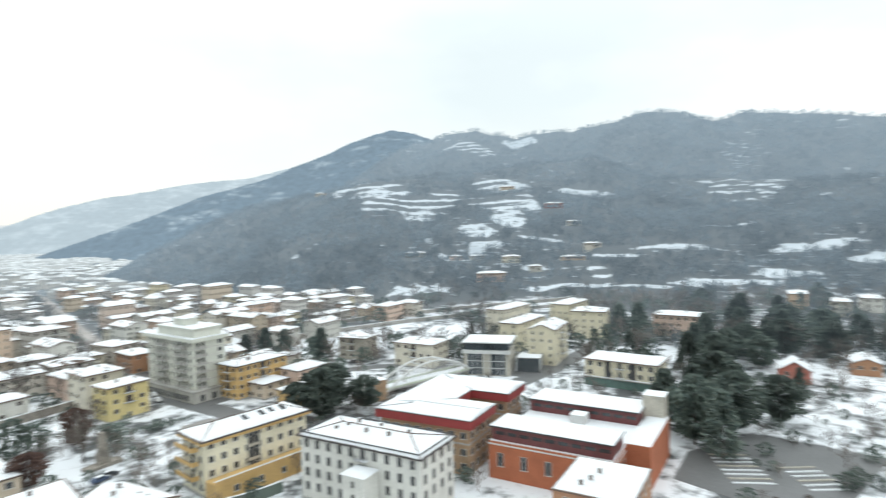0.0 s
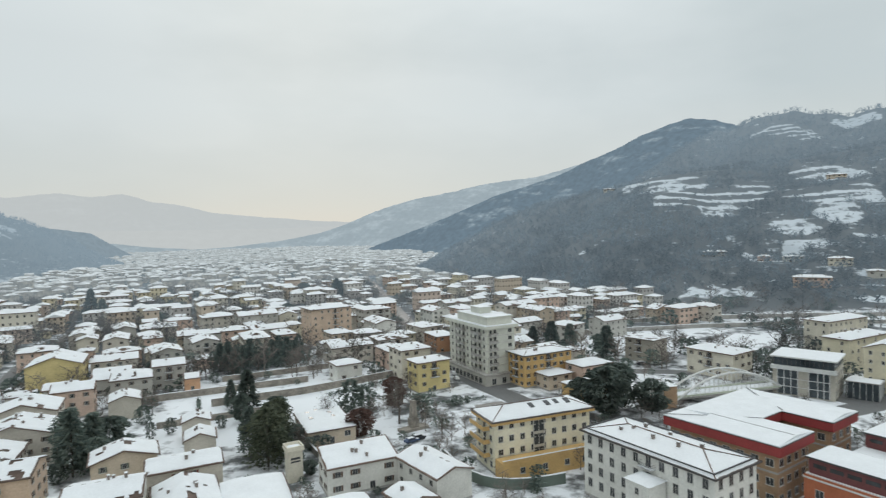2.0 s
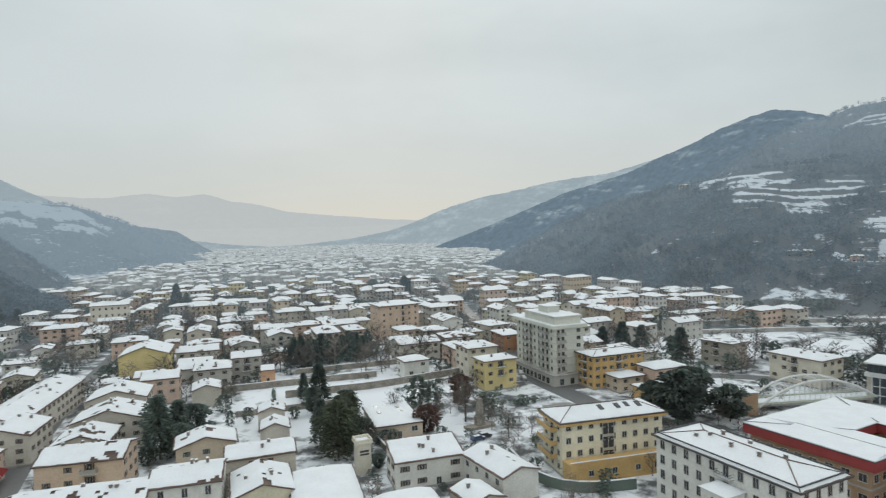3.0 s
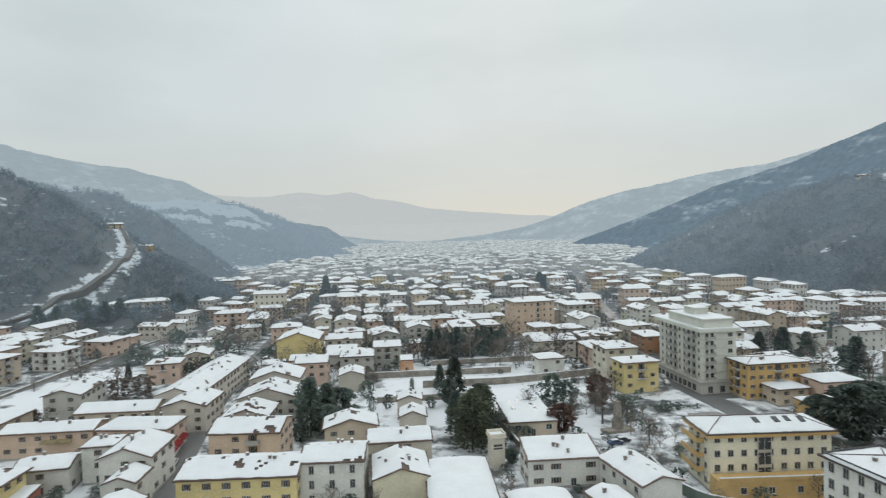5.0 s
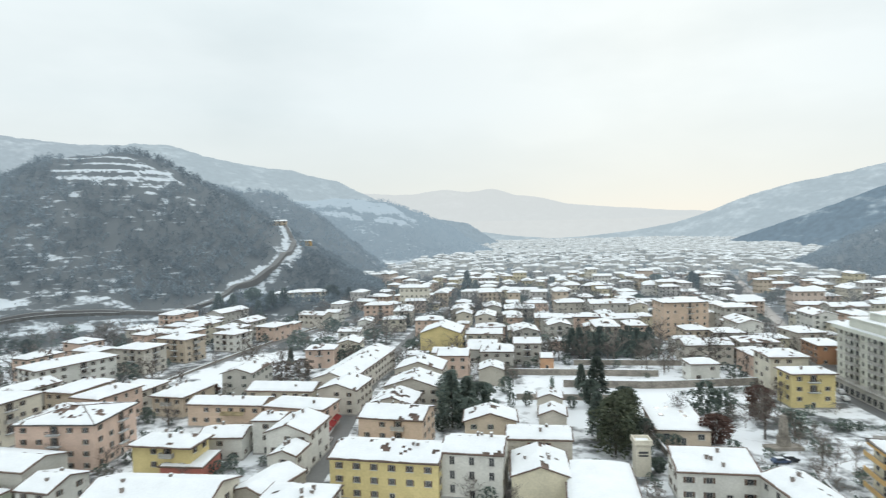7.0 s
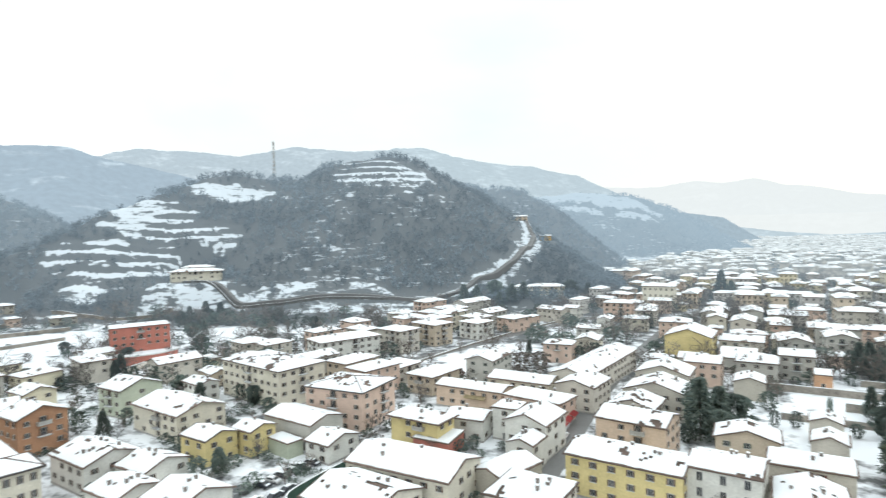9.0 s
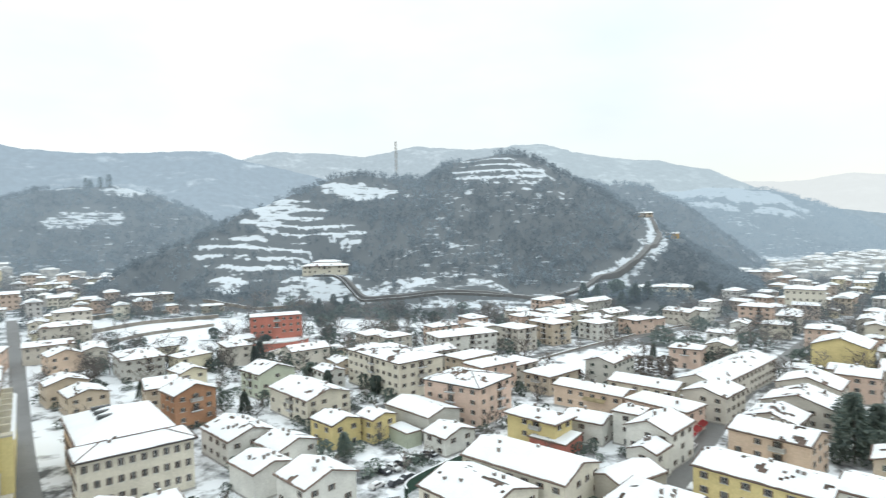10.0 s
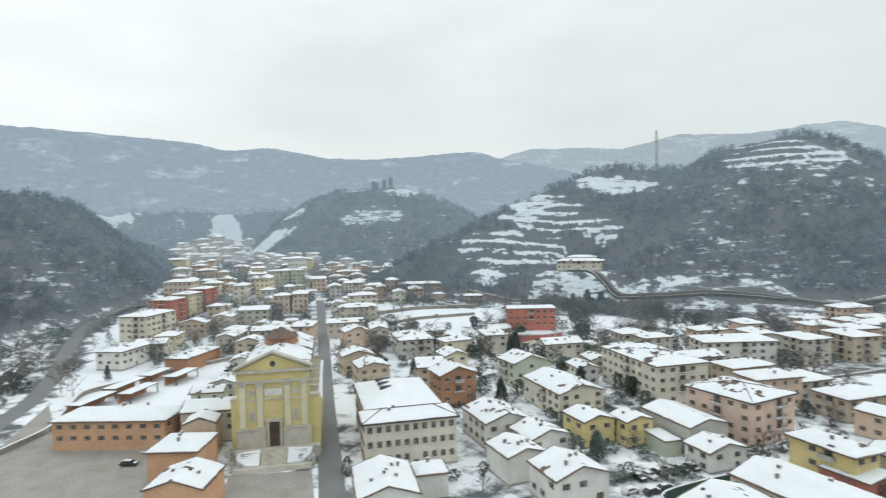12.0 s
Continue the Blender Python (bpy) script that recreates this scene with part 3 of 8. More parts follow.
# no real mist: an opaque ridge added here, glowing near the sky's tone
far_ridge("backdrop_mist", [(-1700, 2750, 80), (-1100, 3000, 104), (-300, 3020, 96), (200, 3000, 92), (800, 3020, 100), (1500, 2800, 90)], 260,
          hazed_surface("valley_mist", (0.3, 0.32, 0.33), (0.4, 0.41, 0.41), (0.625, 0.66, 0.66), 0.95, 0.6, 0.004), "glowing pale ridge standing in for mist at the valley end", 95)
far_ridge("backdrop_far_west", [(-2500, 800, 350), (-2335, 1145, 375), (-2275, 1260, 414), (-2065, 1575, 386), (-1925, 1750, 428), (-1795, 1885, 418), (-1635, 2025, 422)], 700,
          hazed_surface("far_west_hills", (0.13, 0.155, 0.17), (0.5, 0.53, 0.55), (0.45, 0.54, 0.60), 0.74, 0.60, 0.009), "hazy far ridge", 91)


# ---- trees ----
def blade(base, tip, wide, rng):
    """A flat tapering twig as one triangle."""
    d = tip - base
    side = np.cross(d, rng.normal(size=3))
    side *= wide / (np.linalg.norm(side) + 1e-9)
    return np.array([base - side, base + side, tip])


def bare_tree_arrays(seed, h=10.0, spread=3.2, boughs=7, twigs=5, wide=0.16, sub=0):
    """Trunk, boughs and twigs of a leafless tree, as triangles."""
    rng = np.random.default_rng(seed)
    tris = []
    top = np.array([rng.normal() * 0.2, rng.normal() * 0.2, h * 0.75])
    for k in range(3):
        a = k * 2.1
        o = np.array([math.cos(a), math.sin(a), 0]) * 0.022 * h
        o2 = np.array([math.cos(a + 2.1), math.sin(a + 2.1), 0]) * 0.022 * h
        tris += [np.array([o, o2, top]), ]
    for i in range(boughs):
        f = 0.25 + 0.7 * i / boughs
        start = top * f
        a = i * 2.4 + rng.uniform(-0.5, 0.5)
        reach = spread * (0.65 + 0.5 * rng.random()) * (1.15 - 0.6 * f)
        end = start + np.array([math.cos(a) * reach, math.sin(a) * reach, h * (0.16 + 0.2 * rng.random())])
        tris.append(blade(start, end, wide, rng))
        for _ in range(twigs):
            g = 0.25 + 0.75 * rng.random()
            b0 = start + (end - start) * g
            dirn = rng.normal(size=3) * np.array([1, 1, 0.7]) + np.array([0, 0, 0.5])
            e0 = b0 + dirn / np.linalg.norm(dirn) * spread * (0.35 + 0.35 * rng.random())
            tris.append(blade(b0, e0, wide * 0.7, rng))
            for _ in range(sub):
                b1 = b0 + (e0 - b0) * (0.3 + 0.7 * rng.random())
                dirn = rng.normal(size=3) + np.array([0, 0, 0.3])
                tris.append(blade(b1, b1 + dirn / np.linalg.norm(dirn) * spread * (0.15 + 0.2 * rng.random()), wide * 0.4, rng))
    return np.array(tris)


def spray_arrays(seed, h, r, count, size, shape="cone", low=0.08):
    """Sprays of foliage filling a crown, as triangles."""
    rng = np.random.default_rng(seed)
    tris = []
    lobes = rng.uniform(0, 6.28, 9)
    for _ in range(count):
        f = low + (1 - low) * rng.random() ** 0.8
        a = rng.uniform(0, 6.283)
        if shape == "cone":
            wide = r * (1 - f) ** 0.75 * (0.82 + 0.3 * math.sin(a * 3 + lobes[int(f * 8)]) * 0.8) + 0.15
        elif shape == "column":
            wide = r * min(1, (1 - f) * 3.2) ** 0.6 * min(1, f * 5 + 0.4) * (0.85 + 0.25 * math.sin(a * 3 + lobes[int(f * 8)]))
        else:
            wide = r * math.sqrt(max(0.02, 1 - (2 * (f - low) / (1 - low) - 1) ** 2)) * (0.8 + 0.35 * math.sin(a * 2 + lobes[int(f * 8)]))
        rad = wide * math.sqrt(0.04 + 0.96 * rng.random())
        c = np.array([math.cos(a) * rad, math.sin(a) * rad, f * h])
        out = np.array([math.cos(a), math.sin(a), rng.uniform(-0.45, 0.25)])
        tip = c + out * size * (0.7 + 0.8 * rng.random())
        tris.append(blade(c, tip, size * (0.28 + 0.2 * rng.random()), rng))
    return np.array(tris)


def tri_mesh(name, tris, material):
    v = tris.reshape(-1, 3)
    return array_mesh(name, v, np.arange(len(v), dtype=np.int32).reshape(-1, 3), material)


def scatter_woods():
    """The leafless woods of the hillsides, thousands of trees too many to count."""
    rng = np.random.default_rng(5)
    kinds = [bare_tree_arrays(s, 7.6, 3.6, 5, 3, 0.50) for s in range(8)]
    chunks = []
    az = np.radians(rng.uniform(-114, 94, 270000))
    r = np.sqrt(rng.uniform(250 ** 2, 1400 ** 2, 270000))
    x, y = r * np.sin(az), r * np.cos(az)
    z = land(x, y)
    keep = rng.random(len(x)) < woods_share(x, y, z) ** 1.5 * np.where(r < 700, 1.0, np.where(r < 950, 0.7, 0.4))
    x, y, z = x[keep], y[keep], z[keep]
    hedge_az, hedge_r = np.radians(rng.uniform(-114, 94, 70000)), np.sqrt(rng.uniform(300 ** 2, 900 ** 2, 70000))
    hx, hy = hedge_r * np.sin(hedge_az), hedge_r * np.cos(hedge_az)
    hz = land(hx, hy)
    sparse = (hz > 4) & (clearing(hx, hy) > 0.2) & (rng.random(len(hx)) < 0.06 + 0.4 * riser(hx, hy, hz) + 0.8 * scrub(hx, hy))
    x, y, z = np.append(x, hx[sparse]), np.append(y, hy[sparse]), np.append(z, hz[sparse])
    small = np.append(np.ones(keep.sum()), rng.uniform(0.15, 0.4, sparse.sum()))
    which = rng.integers(0, 8, len(x))
    size = rng.uniform(0.65, 1.15, len(x)) * small
    turn = rng.uniform(0, 6.283, len(x))
    for k in range(8):
        i = np.where(which == k)[0]
        t = kinds[k].reshape(-1, 3)
        c, s = np.cos(turn[i])[:, None], np.sin(turn[i])[:, None]
        px = (t[:, 0] * c - t[:, 1] * s) * size[i][:, None] + x[i][:, None]
        py = (t[:, 0] * s + t[:, 1] * c) * size[i][:, None] + y[i][:, None]
        pz = t[:, 2] * size[i][:, None] + z[i][:, None] - 0.3
        chunks.append(np.stack([px, py, pz], 2).reshape(-1, 3))
    v = np.concatenate(chunks)
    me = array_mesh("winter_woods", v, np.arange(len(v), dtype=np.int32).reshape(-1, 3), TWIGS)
    tagged(new("winter_woods", me), "leafless woods covering the hillsides, tinted with painted blue haze", "woods", kind="stuff")
    return len(x)


scatter_woods()


# ---- houses ----
def box(bm, x0, y0, z0, x1, y1, z1, mat=0):
    v = [bm.verts.new(p) for p in ((x0, y0, z0), (x1, y0, z0), (x1, y1, z0), (x0, y1, z0), (x0, y0, z1), (x1, y0, z1), (x1, y1, z1), (x0, y1, z1))]
    for f in ((0, 3, 2, 1), (4, 5, 6, 7), (0, 1, 5, 4), (1, 2, 6, 5), (2, 3, 7, 6), (3, 0, 4, 7)):
        bm.faces.new([v[i] for i in f]).material_index = mat
    return bm


def boxed(*boxes):
    bm = bmesh.new()
    for b in boxes:
        box(bm, *b)
    return bm


MESHES = {}


def window_mesh(w, h, shutter):
    """Surround, recessed pane, glazing bar, sill and open shutters in one stepped relief; outside is -y, the wall plane is y = 0."""
    key = (w, h, shutter.name if shutter else "")
    if key not in MESHES:
        g, s = 0.08, (w * 0.36 if shutter else 0.05)
        xs = [-w / 2 - g - s, -w / 2 - g, -w / 2, -0.03, 0.03, w / 2, w / 2 + g, w / 2 + g + s]
        zs = [-h / 2 - 0.13, -h / 2, h / 2, h / 2 + g]
        bm = bmesh.new()

        def quad(pts, k):
            bm.faces.new([bm.verts.new(p) for p in pts]).material_index = k

        cells = {}
        for i in range(7):
            for j in range(3):
                if j == 0:
                    c = (0.17, 1)
                elif j == 2:
                    c = (0.07, 1) if 0 < i < 6 else (0, 1)
                elif i in (0, 6):
                    c = (0.12, 2) if shutter else (0, 1)
                else:
                    c = (0.07, 1) if i in (1, 5) else (0.05, 1) if i == 3 else (0.025, 0)
                cells[i, j] = c
        for (i, j), (dep, k) in cells.items():
            if dep:
                quad([(xs[i], -dep, zs[j]), (xs[i + 1], -dep, zs[j]), (xs[i + 1], -dep, zs[j + 1]), (xs[i], -dep, zs[j + 1])], k)
            east, up = cells.get((i + 1, j), (0, 1)), cells.get((i, j + 1), (0, 1))
            if east[0] != dep:
                quad([(xs[i + 1], -dep, zs[j]), (xs[i + 1], -east[0], zs[j]), (xs[i + 1], -east[0], zs[j + 1]), (xs[i + 1], -dep, zs[j + 1])], k if dep > east[0] else east[1])
            if up[0] != dep:
                quad([(xs[i], -dep, zs[j + 1]), (xs[i + 1], -dep, zs[j + 1]), (xs[i + 1], -up[0], zs[j + 1]), (xs[i], -up[0], zs[j + 1])], k if dep > up[0] else up[1])
        for j in range(3):
            dep, k = cells[0, j]
            if dep:
                quad([(xs[0], -dep, zs[j]), (xs[0], -dep, zs[j + 1]), (xs[0], 0, zs[j + 1]), (xs[0], 0, zs[j])], k)
        quad([(xs[0], 0, zs[0]), (xs[7], 0, zs[0]), (xs[7], -0.17, zs[0]), (xs[0], -0.17, zs[0])], 1)
        bmesh.ops.remove_doubles(bm, verts=bm.verts, dist=1e-4)
        me = bpy.data.meshes.new("window")
        bm.to_mesh(me)
        bm.free()
        for m in (GLASS_DARK, FRAME_WHITE, shutter or FRAME_WHITE):
            me.materials.append(m)
        MESHES[key] = me
    return MESHES[key]


def roof_height(x, y, W, D, kind, p):
    if kind == "hip":
        return p * np.minimum(W - np.abs(x), D - np.abs(y))
    if kind == "gable_u":
        return p * (D - np.abs(y))
    if kind == "gable_v":
        return p * (W - np.abs(x))
    if kind == "mono":
        return p * (y + D)
    if kind == "vault":
        return 1.7 * (1 - np.abs(x / W) ** 4) * (1 - np.abs(y / D) ** 6)
    return 0 * x


def roof_polys(W, D, kind, p):
    """Corner points and faces of the upper side of a roof."""
    e = [(-W, -D, 0), (W, -D, 0), (W, D, 0), (-W, D, 0)]
    if kind == "hip":
        if W >= D:
            return e + [(-(W - D), 0, p * D), (W - D, 0, p * D)], [(0, 1, 5, 4), (1, 2, 5), (2, 3, 4, 5), (3, 0, 4)]
        return e + [(0, -(D - W), p * W), (0, D - W, p * W)], [(0, 1, 4), (1, 2, 5, 4), (2, 3, 5), (3, 0, 4, 5)]
    if kind == "gable_u":
        return e + [(-W, 0, p * D), (W, 0, p * D)], [(0, 1, 5, 4), (2, 3, 4, 5)]
    if kind == "gable_v":
        return e + [(0, -D, p * W), (0, D, p * W)], [(1, 2, 5, 4), (3, 0, 4, 5)]
    if kind == "mono":
        return [(-W, -D, 0), (W, -D, 0), (W, D, 2 * D * p), (-W, D, 2 * D * p)], [(0, 1, 2, 3)]
    return e, [(0, 1, 2, 3)]


def roof_bm(W, D, kind, p, z, thick=0.2):
    pts, faces = roof_polys(W, D, kind, p)
    bm = bmesh.new()
    top = [bm.verts.new((x, y, z + h)) for x, y, h in pts]
    low = [bm.verts.new((x, y, z + h - thick)) for x, y, h in pts]
    rim = {(a, b) for f in faces for a, b in zip(f, f[1:] + f[:1])}
    for f in faces:
        bm.faces.new([top[i] for i in f])
        bm.faces.new([low[i] for i in reversed(f)])
    for a, b in sorted(rim):
        if (b, a) not in rim:
            bm.faces.new([top[a], low[a], low[b], top[b]])
    return bm


def snow_on(W, D, kind, p, z, seed, depth=0.2, bare=0.0, cell=0.75, inset=0.2):
    """A blanket of snow over a roof, with a ragged rim and melted patches."""
    nx, ny = max(3, int(2 * W / cell) | 1), max(3, int(2 * D / cell) | 1)
    u, v = np.meshgrid(np.linspace(-W, W, nx), np.linspace(-D, D, ny))
    j = seed * 7.3
    rim = inset + 0.25 * smooth_noise(u * 0.9 + j, v * 0.9, 4)
    x = np.clip(u, -W + rim, W - rim)
    y = np.clip(v, -D + rim, D - rim)
    top = z + roof_height(x, y, W, D, kind, p)
    edge = np.minimum(W - np.abs(u), D - np.abs(v)) < 1e-6
    lift = np.where(edge, 0.02, depth * (0.75 + 0.5 * fbm(u * 0.5 + j, v * 0.5, 8, 2)))
    verts = np.stack([x, y, top + lift], 2).reshape(-1, 3)
    faces = grid_faces(ny, nx)
    if kind in ("gable_u", "gable_v") and depth > 0.1:
        # ridge tiles that stick out of the snow here and there
        a, b = (verts[faces][:, :, 0].mean(1), verts[faces][:, :, 1].mean(1)) if kind == "gable_u" else (verts[faces][:, :, 1].mean(1), verts[faces][:, :, 0].mean(1))
        out = (b > 0) & (b < cell) & (smooth_noise(a * 0.8 + j, b * 0 + j, 31) > 0.75)
        faces = faces[~out]
    if bare > 0:
        cx, cy = verts[faces][:, :, 0].mean(1), verts[faces][:, :, 1].mean(1)
        faces = faces[fbm(cx * 0.35 + j, cy * 0.35 + 3, 12, 3) < 1 - 0.25 - bare * 0.55]
    return array_mesh("roof_snow", verts, faces, ROOF_SNOW, True)


def chimney_mesh(h):
    key = ("chimney", h)
    if key not in MESHES:
        bm = boxed((-0.3, -0.24, -1.2, 0.3, 0.24, h, 0), (-0.38, -0.32, h, 0.38, 0.32, h + 0.1, 0), (-0.26, -0.18, h + 0.1, -0.18, 0.18, h + 0.32, 0), (0.18, -0.18, h + 0.1, 0.26, 0.18, h + 0.32, 0),
                   (-0.38, -0.3, h + 0.32, 0.38, 0.3, h + 0.4, 0), (-0.34, -0.27, h + 0.4, 0.34, 0.27, h + 0.48, 1))
        me = bpy.data.meshes.new("chimney")
        bm.to_mesh(me)
        bm.free()
        me.materials.append(CHIMNEY)
        me.materials.append(ROOF_SNOW)
        MESHES[key] = me
    return MESHES[key]


def balcony_mesh(w, d=1.2, solid=False):
    key = ("balcony", w, d, solid)
    if key not in MESHES:
        bm = boxed((-w / 2, -d, -0.16, w / 2, 0.02, 0, 0), (-w / 2 + 0.03, -d + 0.03, 0.0, w / 2 - 0.03, -0.02, 0.07, 2))
        if solid:
            for b in ((-w / 2, -d, w / 2, -d + 0.1), (-w / 2, -d + 0.1, -w / 2 + 0.1, 0), (w / 2 - 0.1, -d + 0.1, w / 2, 0)):
                box(bm, b[0], b[1], 0.07, b[2], b[3], 1.0, 0)
        else:
            for z in (0.95, 0.5):
                box(bm, -w / 2, -d, z, w / 2, -d + 0.05, z + 0.05, 1)
                box(bm, -w / 2, -d + 0.05, z, -w / 2 + 0.05, 0, z + 0.05, 1)
                box(bm, w / 2 - 0.05, -d + 0.05, z, w / 2, 0, z + 0.05, 1)
            n = max(4, int(w / 0.3))
            for i in range(n + 1):
                x = -w / 2 + 0.02 + (w - 0.06) * i / n
                box(bm, x, -d + 0.01, 0.02, x + 0.03, -d + 0.04, 0.95, 1)
        me = bpy.data.meshes.new("balcony")
        bm.to_mesh(me)
        bm.free()
        for m in (CONCRETE, METAL_DARK, SNOW):
            me.materials.append(m)
        MESHES[key] = me
    return MESHES[key]


SIDES = {"s": (0, 0), "e": (90, 1), "n": (180, 0), "w": (270, 1)}
FOOTPRINTS = []
GRID_SEED = [1]


def side_pose(side, W, D, along, z, out=0.0):
    """Pose on a wall: side s, e, n or w of the house's own plan, along it from the middle, z up."""
    turn, across = SIDES[side]
    depth = (W if across else D) + out
    return pose(0, 0, 0, 0, 0, turn) @ pose(along, -depth, z)


def house(label, x, y, w, d, turn, h, roof="hip", tone="cream", floors=3, pitch=0.34, over=0.6, base=None, shutter=SHUTTER_BROWN, skip="", windows=True, bare=0.02,
          chimneys=2, balconies="", category="house", group="", gap=3.1, win=(0.85, 1.2), pace=3.5, name="house", trim=True, foot=0.0, wall_name="wall", roof_mat=None):
    """A plastered house of roof outline w by d, eaves at h. skip: sides without windows; balconies: sides that carry one on each upper floor."""
    GRID_SEED[0] += 1
    seed = GRID_SEED[0]
    rng = random.Random(seed)
    z0 = float(land(x, y)) if base is None else base
    FOOTPRINTS.append((x, y, math.hypot(w, d) / 2))
    top = tagged(new(name), label, category, group)
    top.matrix_world = pose(x, y, z0, 0, 0, turn)
    W, D = w / 2 - over, d / 2 - over
    bm = bmesh.new()
    ring = [(-W, -D), (W, -D), (W, D), (-W, D)]
    low = [bm.verts.new((a, b, -1.5 - foot)) for a, b in ring]
    high = [bm.verts.new((a, b, h - 0.02)) for a, b in ring]
    mids = {}
    if roof == "gable_u":
        mids = {1: bm.verts.new((W, 0, h + pitch * D - 0.02)), 3: bm.verts.new((-W, 0, h + pitch * D - 0.02))}
    elif roof == "gable_v":
        mids = {0: bm.verts.new((0, -D, h + pitch * W - 0.02)), 2: bm.verts.new((0, D, h + pitch * W - 0.02))}
    elif roof == "mono":
        for i in (2, 3):
            high[i].co.z += 2 * D * pitch
    for i in range(4):
        k = (i + 1) % 4
        bm.faces.new([low[i], low[k], high[k]] + ([mids[i]] if i in mids else []) + [high[i]])
    part(wall_name, bm, PLASTER[tone], top)
    ez = h - (pitch * over if roof != "flat" else 0)
    part("roof", roof_bm(w / 2, d / 2, roof, pitch, ez + 0.16, 0.22), roof_mat or TILE, top)
    shared("roof_snow", snow_on(w / 2, d / 2, roof, pitch, ez + 0.17, seed, bare=bare), top)
    for _ in range(chimneys + (1 if chimneys and w * d > 170 else 0)):
        cx, cy = rng.uniform(-0.6, 0.6) * W, rng.uniform(-0.6, 0.6) * D
        cz = ez + float(roof_height(np.array(cx), np.array(cy), w / 2, d / 2, roof, pitch))
        shared("chimney", chimney_mesh(rng.choice((0.4, 0.7))), top, pose(cx, cy, cz + 0.2, 0, 0, rng.choice((0, 90))))
    if trim and floors > 1:
        part("plinth", boxed((-W - 0.06, -D - 0.06, -1.5, W + 0.06, D + 0.06, 0.5)), CONCRETE, top)
    if windows:
        fh = min(gap, (h - 0.2) / floors)
        ww, wh = win
        for side in "senw":
            if side in skip:
                continue
            nrm = Matrix.Rotation(radians(turn + SIDES[side][0]), 3, "Z") @ Vector((0, -1, 0))
            if nrm.dot(Vector((-x, -y, 0)).normalized()) < -0.25:
                continue
            half = D if SIDES[side][1] else W
            n = max(1, int((2 * half - 0.4) / pace))
            for f in range(floors):
                zc = h - (floors - f - 0.5) * fh
                for i in range(n):
                    a = (i + 0.5 - n / 2) * (2 * half - 0.4) / n
                    if side in balconies and f > 0 and n > 2 and i == n // 2:
                        shared("balcony", balcony_mesh(round(min(3.4, 2 * half / n + 0.9), 1), solid=rng.random() < 0.3), top, side_pose(side, W, D, a, zc - 1.05))
                        shared("balcony_door", window_mesh(1.1, 2.1, shutter), top, side_pose(side, W, D, a, zc - 0.02))
                        continue
                    if rng.random() < (0.18 if pace > 3 else 0):
                        continue
                    if f == 0 and i == n // 2 and side in "se":
                        shared("door", window_mesh(1.1, 2.0, None), top, side_pose(side, W, D, a, 1.05))
                        continue
                    shared("window", window_mesh(ww, wh, shutter), top, side_pose(side, W, D, a, zc))
    return top


# ---- the town beside the long street (north) ----
house("yellow plastered apartment house with ochre eaves and snowy hip roof", 77.2, 124.9, 28.7, 12.2, -2, 13, "hip", "ivory", 4, 0.30, 1.0, bare=0.0, chimneys=0, name="apartment_house", category="apartment house", shutter=None, win=(1.15, 1.35), pace=2.9)
house("long white three-storey house with snowy roof", 85.6, 89.3, 14.4, 32.0, 9, 14, "hip", "white", 4, 0.22, 0.7, bare=0.0, chimneys=6, balconies="w", name="apartment_house", category="apartment house", shutter=None, win=(1.1, 1.8), pace=2.9)
house("orange plastered apartment house with white balconies", 119.4, 187.3, 23.3, 12.3, 4, 12, "hip", "ochre", 4, 0.16, 0.9, balconies="sw", bare=0.0, chimneys=2, name="apartment_house", category="apartment house", pace=2.8)
house("low tan annex with flat snowy roof", 119.6, 178.8, 12.2, 10, 5, 5.5, "hip", "tan", 2, 0.12, 0.8, bare=0, chimneys=0, windows=True)
house("low ochre workshop with wide snowy roof", 124.0, 162.3, 18.5, 12.1, 4, 5, "hip", "ochre", 1, 0.14, 0.8, bare=0, chimneys=0)
house("cream three-storey house with snowy hip roof", 185, 163.2, 14.6, 20.3, 10, 10, "hip", "cream", 3, 0.2, 0.8, balconies="w")
house("dark brick flats with stepped snowy terraces", 178.9, 196, 13, 16, 15, 10, "flat", "stone", 3, 0.2, 1.2, balconies="sw", bare=0.1, chimneys=0)
house("grey three-storey house with snowy roof", 175.2, 249.4, 15, 13.8, 14, 9, "hip", "grey", 3, 0.25, balconies="s")
house("long low grey warehouse with snowy roof", 241.2, 289.6, 27.7, 12.3, 4, 6, "hip", "grey", 2, 0.2, chimneys=0)
house("yellow gabled apartment block with snowy roof", 219, 120.9, 21.7, 12.2, 13, 15, "gable_u", "pale_yellow", 5, 0.36, 0.5, balconies="s", shutter=None, name="apartment_house", category="apartment house")
house("cream apartment block with snowy roof", 239.7, 146, 29.4, 11.1, 4, 13, "hip", "pale_yellow", 4, 0.26, shutter=None, name="apartment_house", category="apartment house")
house("cream apartment block with snowy dormers", 268, 172, 30, 12.1, 2, 14, "hip", "cream", 4, 0.26, shutter=None, name="apartment_house", category="apartment house")
house("pale yellow apartment block at the road bend", 276, 128, 14, 18, 14, 14, "hip", "pale_yellow", 4, 0.26, shutter=None, name="apartment_house", category="apartment house")
house("pale yellow apartment block with snowy roof", 300, 152, 26, 13, 2, 14, "hip", "pale_yellow", 4, 0.26, shutter=None, name="apartment_house", category="apartment house")
house("white house with brown shutters round a yard", 33.4, 130.6, 17.0, 10.1, 1, 6.5, "mono", "white", 2, 0.2, 0.4, bare=0.0, chimneys=3, shutter=SHUTTER_BROWN, win=(1.2, 1.2))
